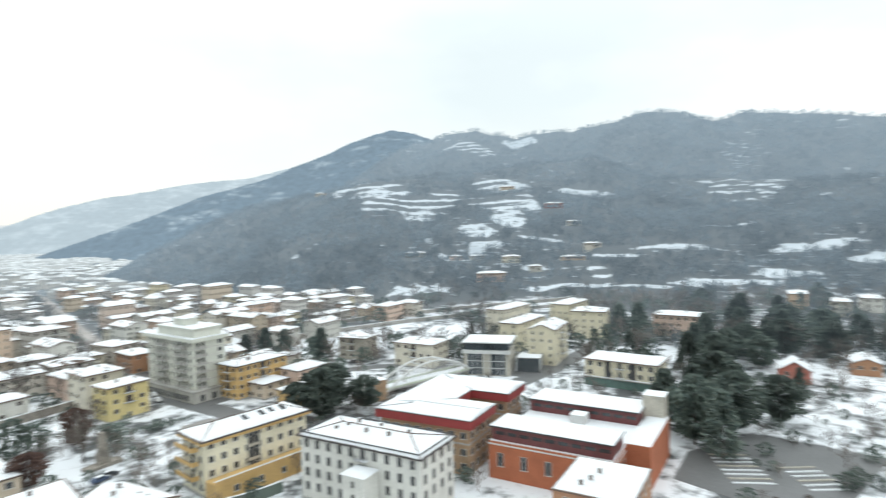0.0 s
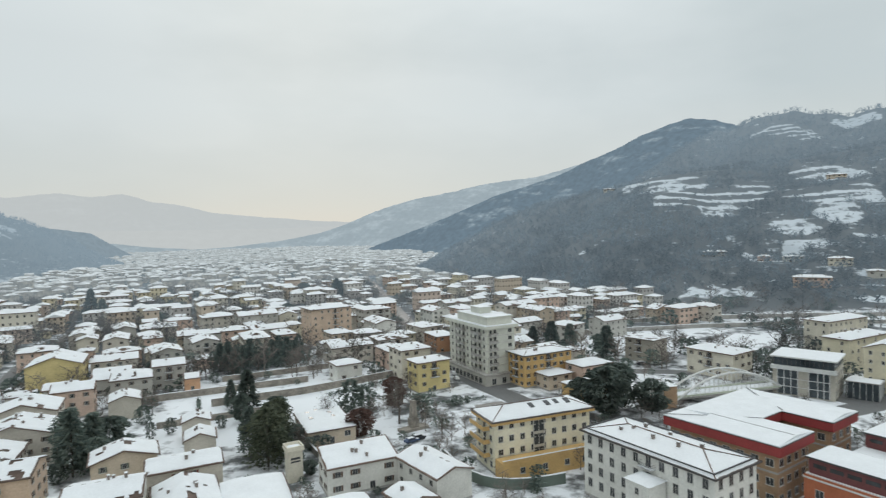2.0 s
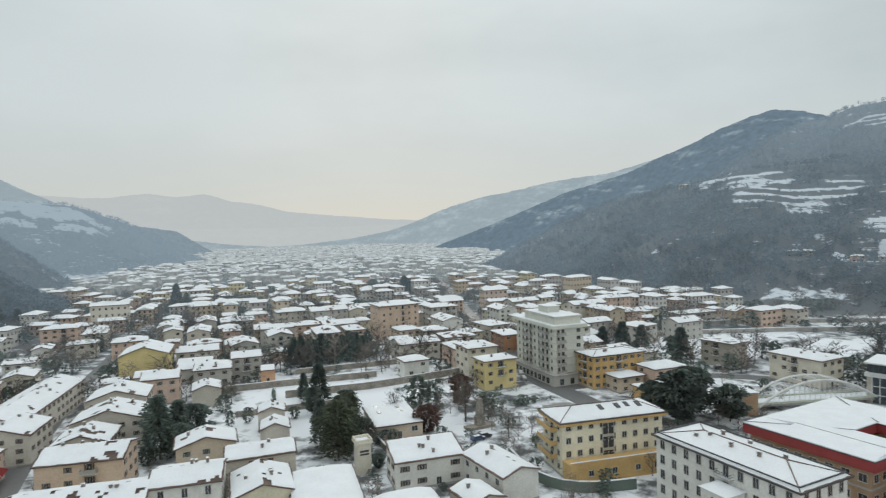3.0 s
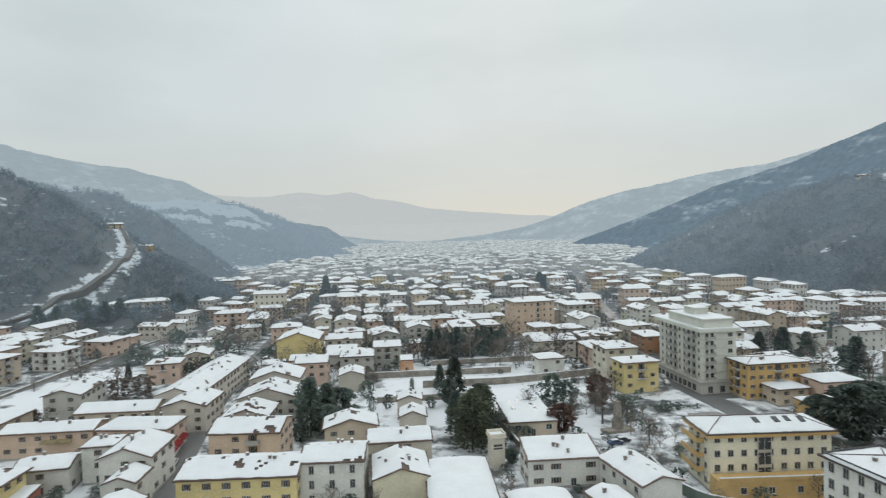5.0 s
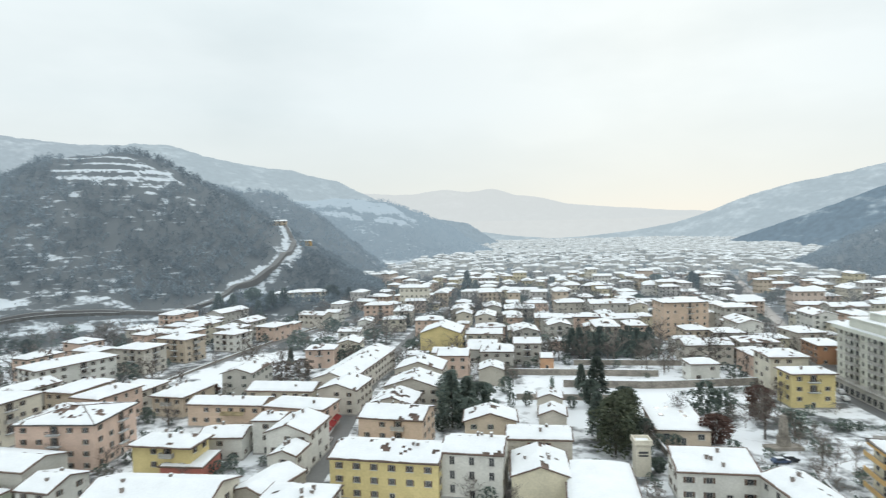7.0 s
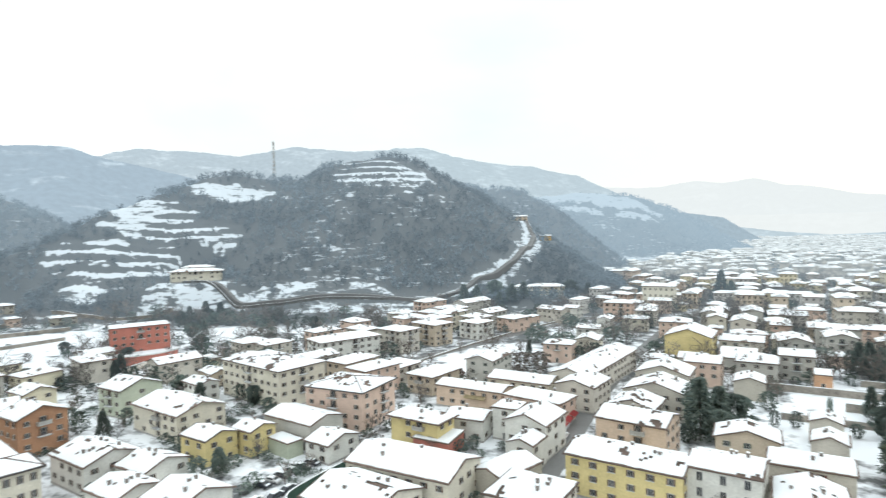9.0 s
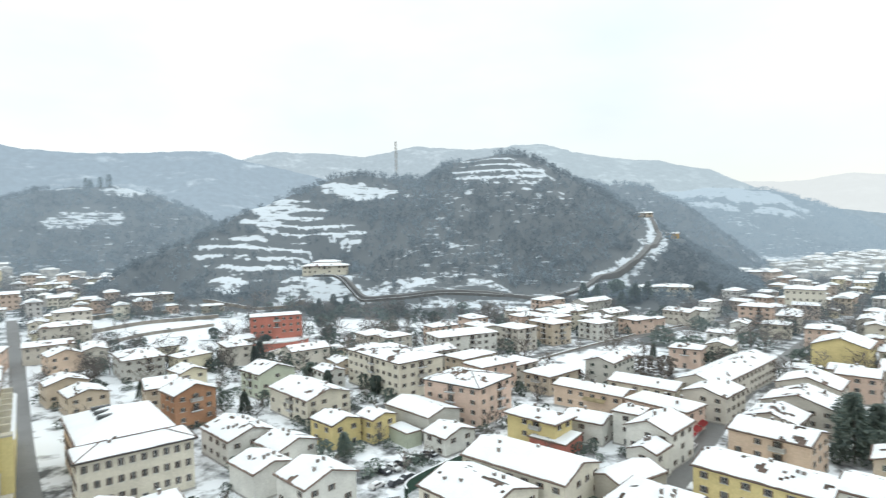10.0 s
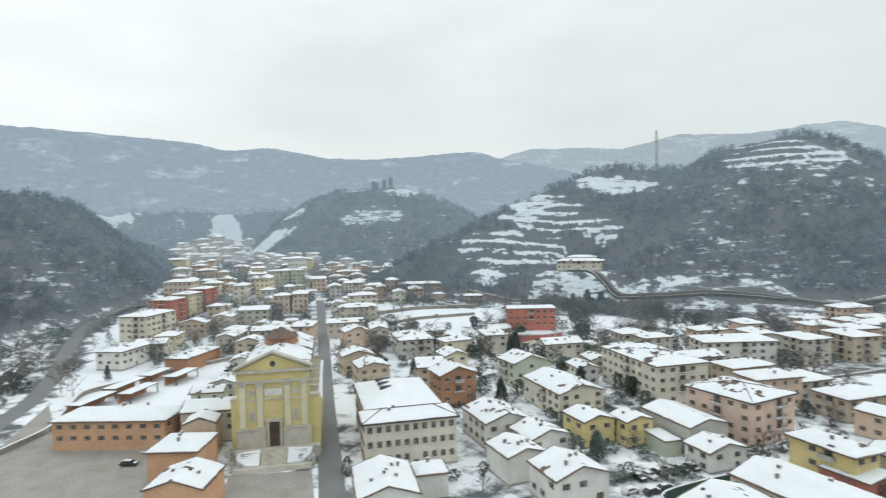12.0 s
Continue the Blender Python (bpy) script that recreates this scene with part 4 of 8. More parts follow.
house("white and stone wing with snowy gable roof", 47.6, 119.5, 10.2, 17.1, 13, 6.5, "gable_v", "white", 2, 0.3, 0.5, bare=0.0, chimneys=1, skip="s", shutter=None, win=(1.1, 1.2))
house("low shed with snowy roof in the yard", 39, 110.5, 8.5, 9.5, 13, 4.5, "gable_v", "stone", 1, 0.3, 0.4, bare=0.0, chimneys=1, windows=False)
house("low tan pavilion with skylights and snowy roof", 33.4, 168.5, 14.4, 20.6, 1, 4, "hip", "tan", 1, 0.06, 0.5, bare=0.0, chimneys=0, shutter=None, win=(1.6, 1.4))
house("small white villa with snowy hip roof", 54.1, 226.7, 11.5, 10, 8, 7, "hip", "white", 2, 0.3, balconies="w", chimneys=1)
house("cream four-storey flats with snowy hip roof", 78.6, 219.6, 14, 14.4, 5, 12, "hip", "cream", 4, 0.24, 0.8, name="apartment_house", category="apartment house")
house("yellow flats with white balconies and snowy roof", 78.4, 198.6, 14.6, 10.2, 7, 11, "hip", "yellow", 3, 0.22, 0.8, balconies="sw", name="apartment_house", category="apartment house")
house("tan box-shaped house with snowy roof", 65.5, 288.3, 12.5, 14, 8, 9, "hip", "tan", 3, 0.24)
house("grey three-storey house with broad snowy roof", 83.3, 260.2, 16.2, 13.6, 2, 9, "hip", "grey", 3, 0.24, balconies="s")
house("grey three-storey house with snowy roof", 78, 281, 14, 13, 2, 9, "hip", "grey", 3, 0.24)
house("cream house with broad snowy roof", 110.6, 284.9, 13.6, 17.3, 11, 9, "hip", "beige", 3, 0.22)
house("red-brown house with snowy hip roof", 109.6, 261, 11.6, 16, 2, 8, "hip", "brown", 3, 0.22)
house("tall tan apartment house of six storeys", 64.7, 312, 23.9, 18, 10, 19, "hip", "salmon", 6, 0.2, 0.9, balconies="s", shutter=None, name="apartment_house", category="apartment house")
house("grey apartment house with snowy roof", 96, 330, 18, 16, 6, 14, "hip", "grey", 4, 0.2, 0.9, balconies="s", name="apartment_house", category="apartment house")
house("wide vaulted hall under smooth snow", 9.4, 117.8, 14.3, 24.5, 0, 6, "vault", "beige", 1, 0.2, 0.3, bare=0, chimneys=0, windows=False, name="hall", category="hall")
house("low vaulted hall under smooth snow", 6.5, 97.5, 18, 14, 0, 6.6, "vault", "beige", 1, 0.2, 0.3, bare=0, chimneys=0, windows=False, name="hall", category="hall")
house("small vaulted hall under smooth snow", 24.5, 105.0, 13, 18, 2, 5.2, "vault", "grey", 1, 0.2, 0.3, bare=0, chimneys=0, windows=False, name="hall", category="hall")
house("grey-white town house with tall windows", -17.1, 127.1, 14.1, 12.2, -1, 10, "gable_u", "white", 3, 0.26, 0.45, bare=0.02, chimneys=3, shutter=None, win=(1.0, 1.7))
house("yellow town house with arched ground floor", -35.8, 124.3, 25.1, 13.5, -1, 9, "gable_u", "yellow", 3, 0.28, 0.5, bare=0.02, chimneys=2, win=(0.9, 1.25))
house("salmon town house with dark balconies", -41.4, 151, 18.5, 13.5, -3, 9, "gable_u", "salmon", 3, 0.28, 0.5, bare=0.1, chimneys=3, balconies="s")
house("beige house with low snowy roofs", -46, 167, 14, 13, 0, 8, "gable_v", "beige", 2, 0.3, 0.5, bare=0.15)
house("cream row house with stone gable", -44, 184, 19, 15, 2, 8.5, "gable_v", "beige", 3, 0.32, 0.5, bare=0.05)
house("grey row house with snowy gable roof", -47, 207, 18, 15, 2, 8.5, "gable_v", "beige", 2, 0.32, 0.5, bare=0.05)
house("pale pink house with snowy gable roof", -38, 226, 13, 12, 3, 9, "gable_u", "pink", 3, 0.3, 0.5)
house("bright yellow gabled house", -50.1, 268, 19.5, 20, 2, 11, "gable_v", "yellow", 3, 0.34, 0.6, skip="s", chimneys=1)
house("low grey shed row under snow", -30, 256, 14, 18, 3, 6, "gable_u", "grey", 2, 0.3)
house("grey house with snowy hip roof", -22.2, 241, 14.4, 15, 3, 8, "hip", "grey", 2, 0.3)
house("rubble stone barn with snowy gable roof", -22.3, 217, 10.2, 12, 5, 6, "gable_v", "stone", 1, 0.34, 0.4, windows=False)
house("grey three-storey house with balconies", -10.3, 252, 12.6, 12, 3, 9, "gable_u", "grey", 3, 0.28, balconies="s")
house("small orange annex beside a garden", -2, 240, 6, 6, 3, 5, "mono", "orange", 1, 0.2, 0.3, chimneys=0)
house("small beige house with snowy gable", -0.8, 181.3, 8.4, 8.2, 0, 6, "gable_v", "beige", 2, 0.36, 0.4, windows=False)
house("small beige house with steep snowy gable", 0, 165.5, 8.4, 9.1, 0, 6, "gable_v", "beige", 2, 0.4, 0.4, windows=False)
house("beige house with red shutters and snowy roof", -3.5, 141.8, 16.1, 10.5, 3, 8, "gable_u", "beige", 3, 0.28, 0.4, shutter=SHUTTER_RED, bare=0.0)
house("cream house with red awning and snowy gable", -3.0, 125.5, 12.9, 14.5, 4, 7, "gable_v", "pale_yellow", 2, 0.34, 0.4, bare=0.05, windows=False)

# ---- the western side of the long street ----
house("long beige street house with snowy gable roof", -73.1, 211, 52, 15.0, 88, 8, "gable_u", "beige", 3, 0.34, 0.5, bare=0.01)
house("long pinkish house with awnings and snowy roof", -97.2, 162.7, 25.0, 10.1, 2, 7, "gable_u", "salmon", 2, 0.26, 0.6, bare=0.0)
house("red and pink corner house with hip roof", -73.8, 162.0, 20.2, 11.5, -5, 7.2, "hip", "pink", 2, 0.3, 0.6, bare=0.0)
house("low cream house with snowy roof", -89.1, 183.2, 23.9, 12.2, 2, 6, "gable_u", "cream", 2, 0.28, 0.6, bare=0.0)
house("street house with snowy roof and dark shutters", -67, 181, 16, 14, 88, 8, "gable_u", "beige", 3, 0.3, 0.5, bare=0.02)
house("tan house with wooden porch and snowy roof", -120.4, 172.9, 17.8, 13.1, 86, 7, "hip", "tan", 2, 0.28, 0.8, bare=0.0, balconies="w")
house("beige house with snowy hip roof", -139.8, 176.3, 15.3, 13.9, 86, 7, "hip", "beige", 2, 0.28, 0.8, bare=0.0, balconies="s")
house("peach four-storey flats with recessed balconies", -123.1, 131.9, 19.3, 22.2, 97, 12, "hip", "pink", 4, 0.2, 0.8, bare=0.14, balconies="sw", name="apartment_house", category="apartment house")
house("ochre villa with flowered balcony and snowy roof", -92.7, 127.2, 10.2, 17.6, 90, 8, "hip", "yellow", 2, 0.3, 1.1, bare=0.02, balconies="sw")
house("low house with snowy roof behind the villa", -84.9, 139.3, 12.6, 10.4, 8, 6, "gable_u", "white", 2, 0.26, 0.5, bare=0.03)
house("white gabled house with round arch", -64.3, 138.6, 14.2, 12.5, 90, 9, "gable_u", "white", 3, 0.36, 0.6, bare=0.0)
house("small white gabled house", -61.3, 127, 8.7, 7.4, 90, 7, "gable_u", "white", 2, 0.36, 0.5, bare=0.0)
house("low gabled outbuilding under smooth snow", -59.2, 112.5, 14.3, 9.5, 78, 6, "gable_u", "stone", 1, 0.3, 0.4, bare=0.0, windows=False, chimneys=0)
house("narrow white house with snowy roof", -74.5, 143.5, 8.2, 8.0, 5, 9, "hip", "white", 3, 0.26, 0.5, bare=0.05)
house("white flats with balconies by the canal", -183, 192.7, 30.7, 15.9, 70, 11, "hip", "white", 4, 0.24, 0.9, balconies="sw", name="apartment_house", category="apartment house", bare=0)
house("grey flats with balconies by the canal", -174.5, 221.8, 14.2, 17.6, 82, 11, "hip", "beige", 4, 0.24, 0.9, balconies="sw", name="apartment_house", category="apartment house", bare=0)
house("tan flats with balconies by the canal", -170.1, 244, 14.0, 18.7, 78, 11, "hip", "tan", 4, 0.24, 0.9, balconies="sw", name="apartment_house", category="apartment house", bare=0)
house("white house with balconies by the canal", -158, 268, 14, 15, 78, 9, "hip", "white", 3, 0.24, 0.9, balconies="sw", bare=0)
house("peach house by the canal with snowy roof", -150, 296, 16, 14, 76, 8, "hip", "pink", 3, 0.24, 0.9, bare=0)
house("long cream flats with roof terraces", -166.4, 138.2, 20.6, 36.0, 84, 13, "hip", "cream", 4, 0.14, 0.8, balconies="sw", name="apartment_house", category="apartment house", bare=0.14)
house("tan house with snowy hip roof", -158.2, 171.1, 18.9, 12.8, 86, 8, "hip", "tan", 2, 0.24, 0.8, bare=0.0)
house("bright yellow house with gabled wings", -134.3, 90.2, 10.3, 11.5, 90, 7, "gable_v", "yellow", 2, 0.3, 0.5, bare=0.0)
house("bright yellow wing with balcony", -128.5, 99.6, 9, 8.8, 90, 7, "gable_v", "yellow", 2, 0.3, 0.5, bare=0.0, balconies="w")
house("long grey shed with snowy roof", -124.0, 113.1, 12.7, 20.0, 88, 7, "gable_v", "grey", 1, 0.26, 0.4, bare=0.0, windows=False, chimneys=0)
house("small white house with broad snowy gable", -108.1, 108.3, 12, 9.5, 88, 5, "gable_v", "white", 2, 0.3, 0.6, bare=0.0)
house("maroon and green garage with flat snowy roof", -120.6, 103.2, 5.4, 10.1, 84, 4, "flat", "green", 1, 0.2, 0.3, bare=0.0, windows=False, chimneys=0, name="garage", category="garage")
house("courtyard house with white gables", -76.3, 100.8, 15.6, 26.7, 94, 8, "gable_v", "cream", 2, 0.3, 0.5, bare=0.0, chimneys=2)
house("courtyard wing under broad snowy roof", -76.7, 84.5, 16.7, 18.8, 88, 7, "gable_v", "cream", 2, 0.3, 0.5, bare=0.01, chimneys=3)
house("low house with snowy roof at the street corner", -49, 103, 15, 14, 2, 7, "hip", "beige", 2, 0.3, 0.5, bare=0.03, chimneys=3)

# ---- round the church (west) ----
house("cream school building with tall windows", -140.7, 40.9, 24.5, 11.5, 83, 12, "hip", "cream", 3, 0.3, 0.8, bare=0.0, chimneys=1, name="school", category="school", win=(0.6, 1.5), shutter=SHUTTER_BROWN, gap=3.6, pace=2.2)
house("rear wing of the cream school with skylights", -160.0, 43.0, 21.5, 30, 84, 12, "hip", "pink", 3, 0.3, 0.8, bare=0.0, chimneys=0, name="school", category="school", win=(0.6, 1.5), shutter=SHUTTER_BROWN, gap=3.6, pace=2.2)
house("long orange parish house with brown shutters", -185.2, -30.5, 14, 32.9, 158, 8.5, "hip", "orange", 2, 0.3, 0.7, bare=0.0, chimneys=1)
house("orange house with snowy hip roof", -154.2, -12.3, 13.4, 13.1, 160, 8, "hip", "orange", 2, 0.28, 0.7, bare=0.0, windows=False, chimneys=2)
house("low house with double snowy roof by the square", -134, -10.5, 13, 13, 160, 7, "gable_u", "orange", 2, 0.3, 0.5, bare=0.02, windows=False)
house("red-brown house with gable and balconies", -182.3, 68.9, 13.9, 12.5, 92, 11, "gable_v", "brown", 3, 0.4, 0.8, bare=0.0, balconies="s")
house("cream house with long snowy roof", -163, 99.7, 16.6, 25.5, 88, 8, "gable_v", "cream", 3, 0.3, 0.7, bare=0.01, balconies="w")
house("pale green gabled house with pink balconies", -195.4, 102.6, 15.5, 14.1, 92, 9, "gable_v", "green", 3, 0.36, 0.6, balconies="w")
house("white house with many chimneys and snowy roof", -146.7, 68.1, 14.1, 17.3, 90, 7, "gable_v", "white", 2, 0.32, 0.5, bare=0.06, chimneys=5)
house("cluster house with red gable and snowy roof", -131.5, 73.3, 12.2, 11.7, 94, 6, "gable_v", "white", 2, 0.32, 0.5, bare=0.05, chimneys=4)
house("house with dark chimney stacks and snowy roof", -122.5, 62, 11, 12, 92, 6.5, "gable_v", "white", 2, 0.3, 0.5, bare=0.05, chimneys=4, windows=False)
house("white gabled house with snowy roof", -106.9, 66.5, 13.7, 12.6, 90, 7, "gable_v", "white", 2, 0.34, 0.6, bare=0.02, chimneys=2)
house("white house with broad snowy gable roof", -113.7, 27.8, 12.8, 16.7, 82, 8, "gable_v", "white", 2, 0.34, 0.5, bare=0.0, chimneys=4, windows=False)
house("low annex with snowy roof", -121.5, 40, 8, 8, 82, 5.5, "hip", "white", 1, 0.28, 0.5, bare=0.0, chimneys=1, windows=False)
house("grey three-storey flats with snowy roof", -262.9, 79.5, 17, 24, 84, 9, "hip", "grey", 3, 0.24, 0.8, balconies="s")
house("yellow house with snowy roof", -250, 96, 15, 10.7, 95, 8, "hip", "pale_yellow", 2, 0.26, 0.6)
house("pale yellow gabled house", -222, 84, 11, 12, 92, 8, "gable_v", "pale_yellow", 2, 0.36, 0.6)
house("low house with double snowy roof by the street", -222, 50, 12.9, 13.9, 90, 7, "gable_v", "tan", 2, 0.3, 0.5)
house("tan house with double snowy roof", -240, 48, 14, 12, 90, 8, "gable_v", "tan", 2, 0.3, 0.5)
house("peach gabled house by the street", -296, 59, 14, 12.8, 92, 8, "gable_v", "salmon", 2, 0.36, 0.5)
house("low brick workshop with snowy roof", -284, -17, 26.8, 12, 150, 6, "hip", "brown", 1, 0.2, 0.7, chimneys=0, windows=False)
house("white house beside the road with snowy roof", -298, -47, 20, 14, 150, 8, "hip", "white", 2, 0.26, 0.6)
house("cream flats with balconies beside the road", -343, -42, 26, 17, 150, 15, "hip", "cream", 5, 0.22, 0.8, balconies="sw", name="apartment_house", category="apartment house")
house("red rendered flats with pale balconies", -392, -36, 17, 14, 150, 14, "hip", "red", 5, 0.2, 0.7, balconies="sw", name="apartment_house", category="apartment house", shutter=None)
house("pale yellow flats with balconies", -409, -27, 17, 14, 150, 14, "hip", "pale_yellow", 5, 0.2, 0.7, balconies="sw", name="apartment_house", category="apartment house", shutter=None)
house("red and cream flats with balconies", -426, -18, 17, 14, 150, 14, "hip", "red", 5, 0.2, 0.7, balconies="sw", name="apartment_house", category="apartment house", shutter=None)
house("pale green flats across the valley road", -508, 44, 30, 16, 95, 15, "hip", "green", 5, 0.1, 0.6, balconies="sw", name="apartment_house", category="apartment house", shutter=None)
house("red villa with rounded terraces", -274, 149, 26, 14, 66, 12.5, "flat", "red", 3, 0.2, 0.5, base=4, bare=0.0, chimneys=1, balconies="s", name="villa", category="villa", foot=6)
house("white villa with wide snowy roof on the slope", -392, 258, 38, 16, 48, 8, "hip", "cream", 2, 0.24, 1.8, balconies="s", name="villa", category="villa", foot=2)
house("raised rear wing of the slope villa with snowy roof", -402, 266, 24, 12, 48, 10.5, "hip", "cream", 2, 0.26, 1.2, windows=False, name="villa", category="villa", foot=2, chimneys=1)
house("long stone farmhouse on the slope", -462, 148, 36, 13, 72, 6, "hip", "stone", 2, 0.24, 0.7, foot=4)
house("low stone farmhouse with snowy roof", -405, 172, 16, 10, 70, 5, "hip", "stone", 2, 0.24, 0.7, foot=4)
house("old white manor under the wood with snowy hip roof", -176, 402, 29, 14, 20, 10, "hip", "cream", 3, 0.26, 0.7, base=5, foot=5)
house("low wing of the white manor with snowy roof", -195, 396, 11, 12, 20, 8.5, "hip", "white", 2, 0.26, 0.6, base=6, foot=6)
house("tan house on the hillside road", -252, 516, 15, 9, 30, 4.2, "gable_u", "tan", 2, 0.3, 0.6, foot=4)
house("long cream house above the hillside road", -266, 512, 16, 8, 30, 4,  "gable_u", "cream", 2, 0.3, 0.6, foot=4)
house("ochre house on the hillside road", -232, 530, 12, 8, 30, 5, "gable_u", "ochre", 2, 0.3, 0.6, foot=4)

# ---- foot of the eastern hill ----
house("yellow and green shop building with bay windows", 201.3, 80.2, 15, 26.8, 4, 9.4, "hip", "pale_yellow", 3, 0.1, 0.8, bare=0.0, chimneys=0, balconies="w", shutter=None, win=(1.4, 1.5))
house("pink villa with broad snowy roof below the hill", 303, 93, 15, 23, 5, 11, "hip", "pink", 3, 0.2, 0.8, foot=3)
house("brick-red cottage with steep snowy gables", 237, 33, 12, 11, 10, 5, "gable_u", "red", 2, 0.6, 0.6, chimneys=1)
house("low brick cottage with snowy roof", 264, 14, 14, 10, 10, 4.5, "gable_u", "brown", 1, 0.4, 0.6)
for words, x, y, w, d, turn, h, tone, floors in (("white villa with snowy hip roof on the wooded hillside", 445, 282, 17, 10, -55, 6.5, "cream", 2), ("small house with snowy roof on the wooded hillside", 425, 329, 12, 8, -55, 4.5, "pink", 2),
                                                ("long white house on the wooded hillside", 433, 308, 20, 8, -55, 4.5, "white", 2), ("broad pink farmhouse under the wooded hillside", 406, 277, 25, 12, -55, 8, "pink", 3),
                                                ("reddish house beside the meadow", 563, 302, 20, 10, -55, 6, "red", 2), ("farmhouse on the snowy meadow", 585, 374, 18, 9, -55, 5, "tan", 2), ("long pinkish house among bare trees", 476, 237, 22, 9, -55, 5, "salmon", 2),
                                                ("small white house among bare trees", 538, 266, 14, 8, -55, 5, "white", 2), ("house with snowy roof under the wood", 412, 367, 20, 9, -55, 4.5, "grey", 2), ("small grey house under the wood", 438, 253, 12, 8, -55, 4, "grey", 1),
                                                ("low house with snowy roof on the slope", 500, 229, 16, 8, -55, 4, "beige", 1), ("house with snowy roof beside the terraced meadow", 470, 574, 14, 8, -55, 4, "beige", 1)):
    house(words, x, y, w, d, turn, h, "hip", tone, floors, 0.28, 0.7, foot=4, base=float(land(x, y)) - 0.5)
house("peach house under the wood", 433, 58, 20, 12, 10, 10, "hip", "salmon", 2, 0.24, 0.7, foot=4)
house("cream house among the firs below the hill", 410, 34, 16, 12, 10, 9, "hip", "cream", 3, 0.24, 0.7, foot=4)
house("cream house with snowy roof under the wood", 435, 20, 18, 12, 10, 9, "hip", "white", 2, 0.24, 0.7, foot=4)


# ---- the tall pale apartment tower ----
def apartment_tower():
    t = tagged(new("apartment_tower"), "pale grey-green seven-storey apartment tower with balconies", "apartment tower")
    t.matrix_world = pose(104.5, 206.9, 0, 0, 0, 4)
    FOOTPRINTS.append((104.5, 206.9, 19))
    W, D = 6.1, 14.8
    part("wall", boxed((-W, -D, -1, W, D, 21)), PLASTER["tower"], t)
    part("podium", boxed((-W - 1.6, -D - 1.6, -1, W + 1.0, D, 3.8)), PLASTER["grey"], t, "dark shop-floor podium")
    part("podium_roof", boxed((-W - 2.2, -D - 2.2, 3.8, W + 1.4, D + 0.3, 4.4)), CONCRETE, t)
    part("cornice", boxed((-W - 1.5, -D - 1.2, 21, W + 1.2, D + 1.0, 22.1)), PLASTER["tower"], t)
    part("roof_snow", boxed((-W - 1.35, -D - 1.05, 22.1, W + 1.05, D + 0.9, 22.3)), ROOF_SNOW, t)
    part("penthouse", boxed((-W + 0.6, -D + 0.8, 22.3, W - 0.6, D - 6, 25.0), (-W + 0.2, -D + 0.4, 25.0, W - 0.2, D - 5.6, 25.3)), PLASTER["tower"], t)
    part("roof_snow", boxed((-W + 0.3, -D + 0.5, 25.3, W - 0.3, D - 5.7, 25.45)), ROOF_SNOW, t)
    part("lift_house", boxed((-2.6, -4, 25.3, 2.6, 3, 27.6), (-3, -4.4, 27.6, 3, 3.4, 27.8)), PLASTER["tower"], t)
    part("roof_snow", boxed((-2.9, -4.3, 27.8, 2.9, 3.3, 27.95)), ROOF_SNOW, t)
    for f in range(6):
        z = 4.4 + f * 2.78
        part("floor_band", boxed((-W - 0.12, -D - 0.12, z - 0.12, W + 0.12, D + 0.12, z + 0.2)), FRAME_WHITE, t)
        for k in range(-4, 5):
            if k in (-2, -1, 2, 3):
                if k in (-2, 2):
                    shared("balcony", balcony_mesh(6.0, 1.3, True), t, side_pose("w", W, D, k * 3.1 + 1.5, z + 0.2))
                shared("balcony_door", window_mesh(1.4, 2.0, None), t, side_pose("w", W, D, k * 3.1, z + 1.3))
            else:
                shared("window", window_mesh(1.0, 1.35, None), t, side_pose("w", W, D, k * 3.1, z + 1.5))
        for a, wide in ((-4.6, 1.0), (4.0, 1.6)):
            shared("window", window_mesh(wide, 1.35, None), t, side_pose("s", W, D, a, z + 1.5))
        shared("balcony", balcony_mesh(3.4, 1.2, True), t, side_pose("s", W, D, -3.6, z + 0.2))
        shared("balcony_door", window_mesh(1.1, 2.0, None), t, side_pose("s", W, D, -2.7, z + 1.3))
    for k in range(-4, 5):
        shared("shop_window", window_mesh(2.2, 2.2, None), t, side_pose("w", W + 1.6, D, k * 3.0, 1.6))
    for k in (-2, 0, 2):
        shared("shop_window", window_mesh(1.7, 2.2, None), t, side_pose("s", W, D + 1.6, k * 2.2, 1.6))


PLASTER["tower"] = surface("plaster_tower", (0.62, 0.63, 0.56), 0.9, 2.5, 0.2, 0.1, 0.15)
apartment_tower()


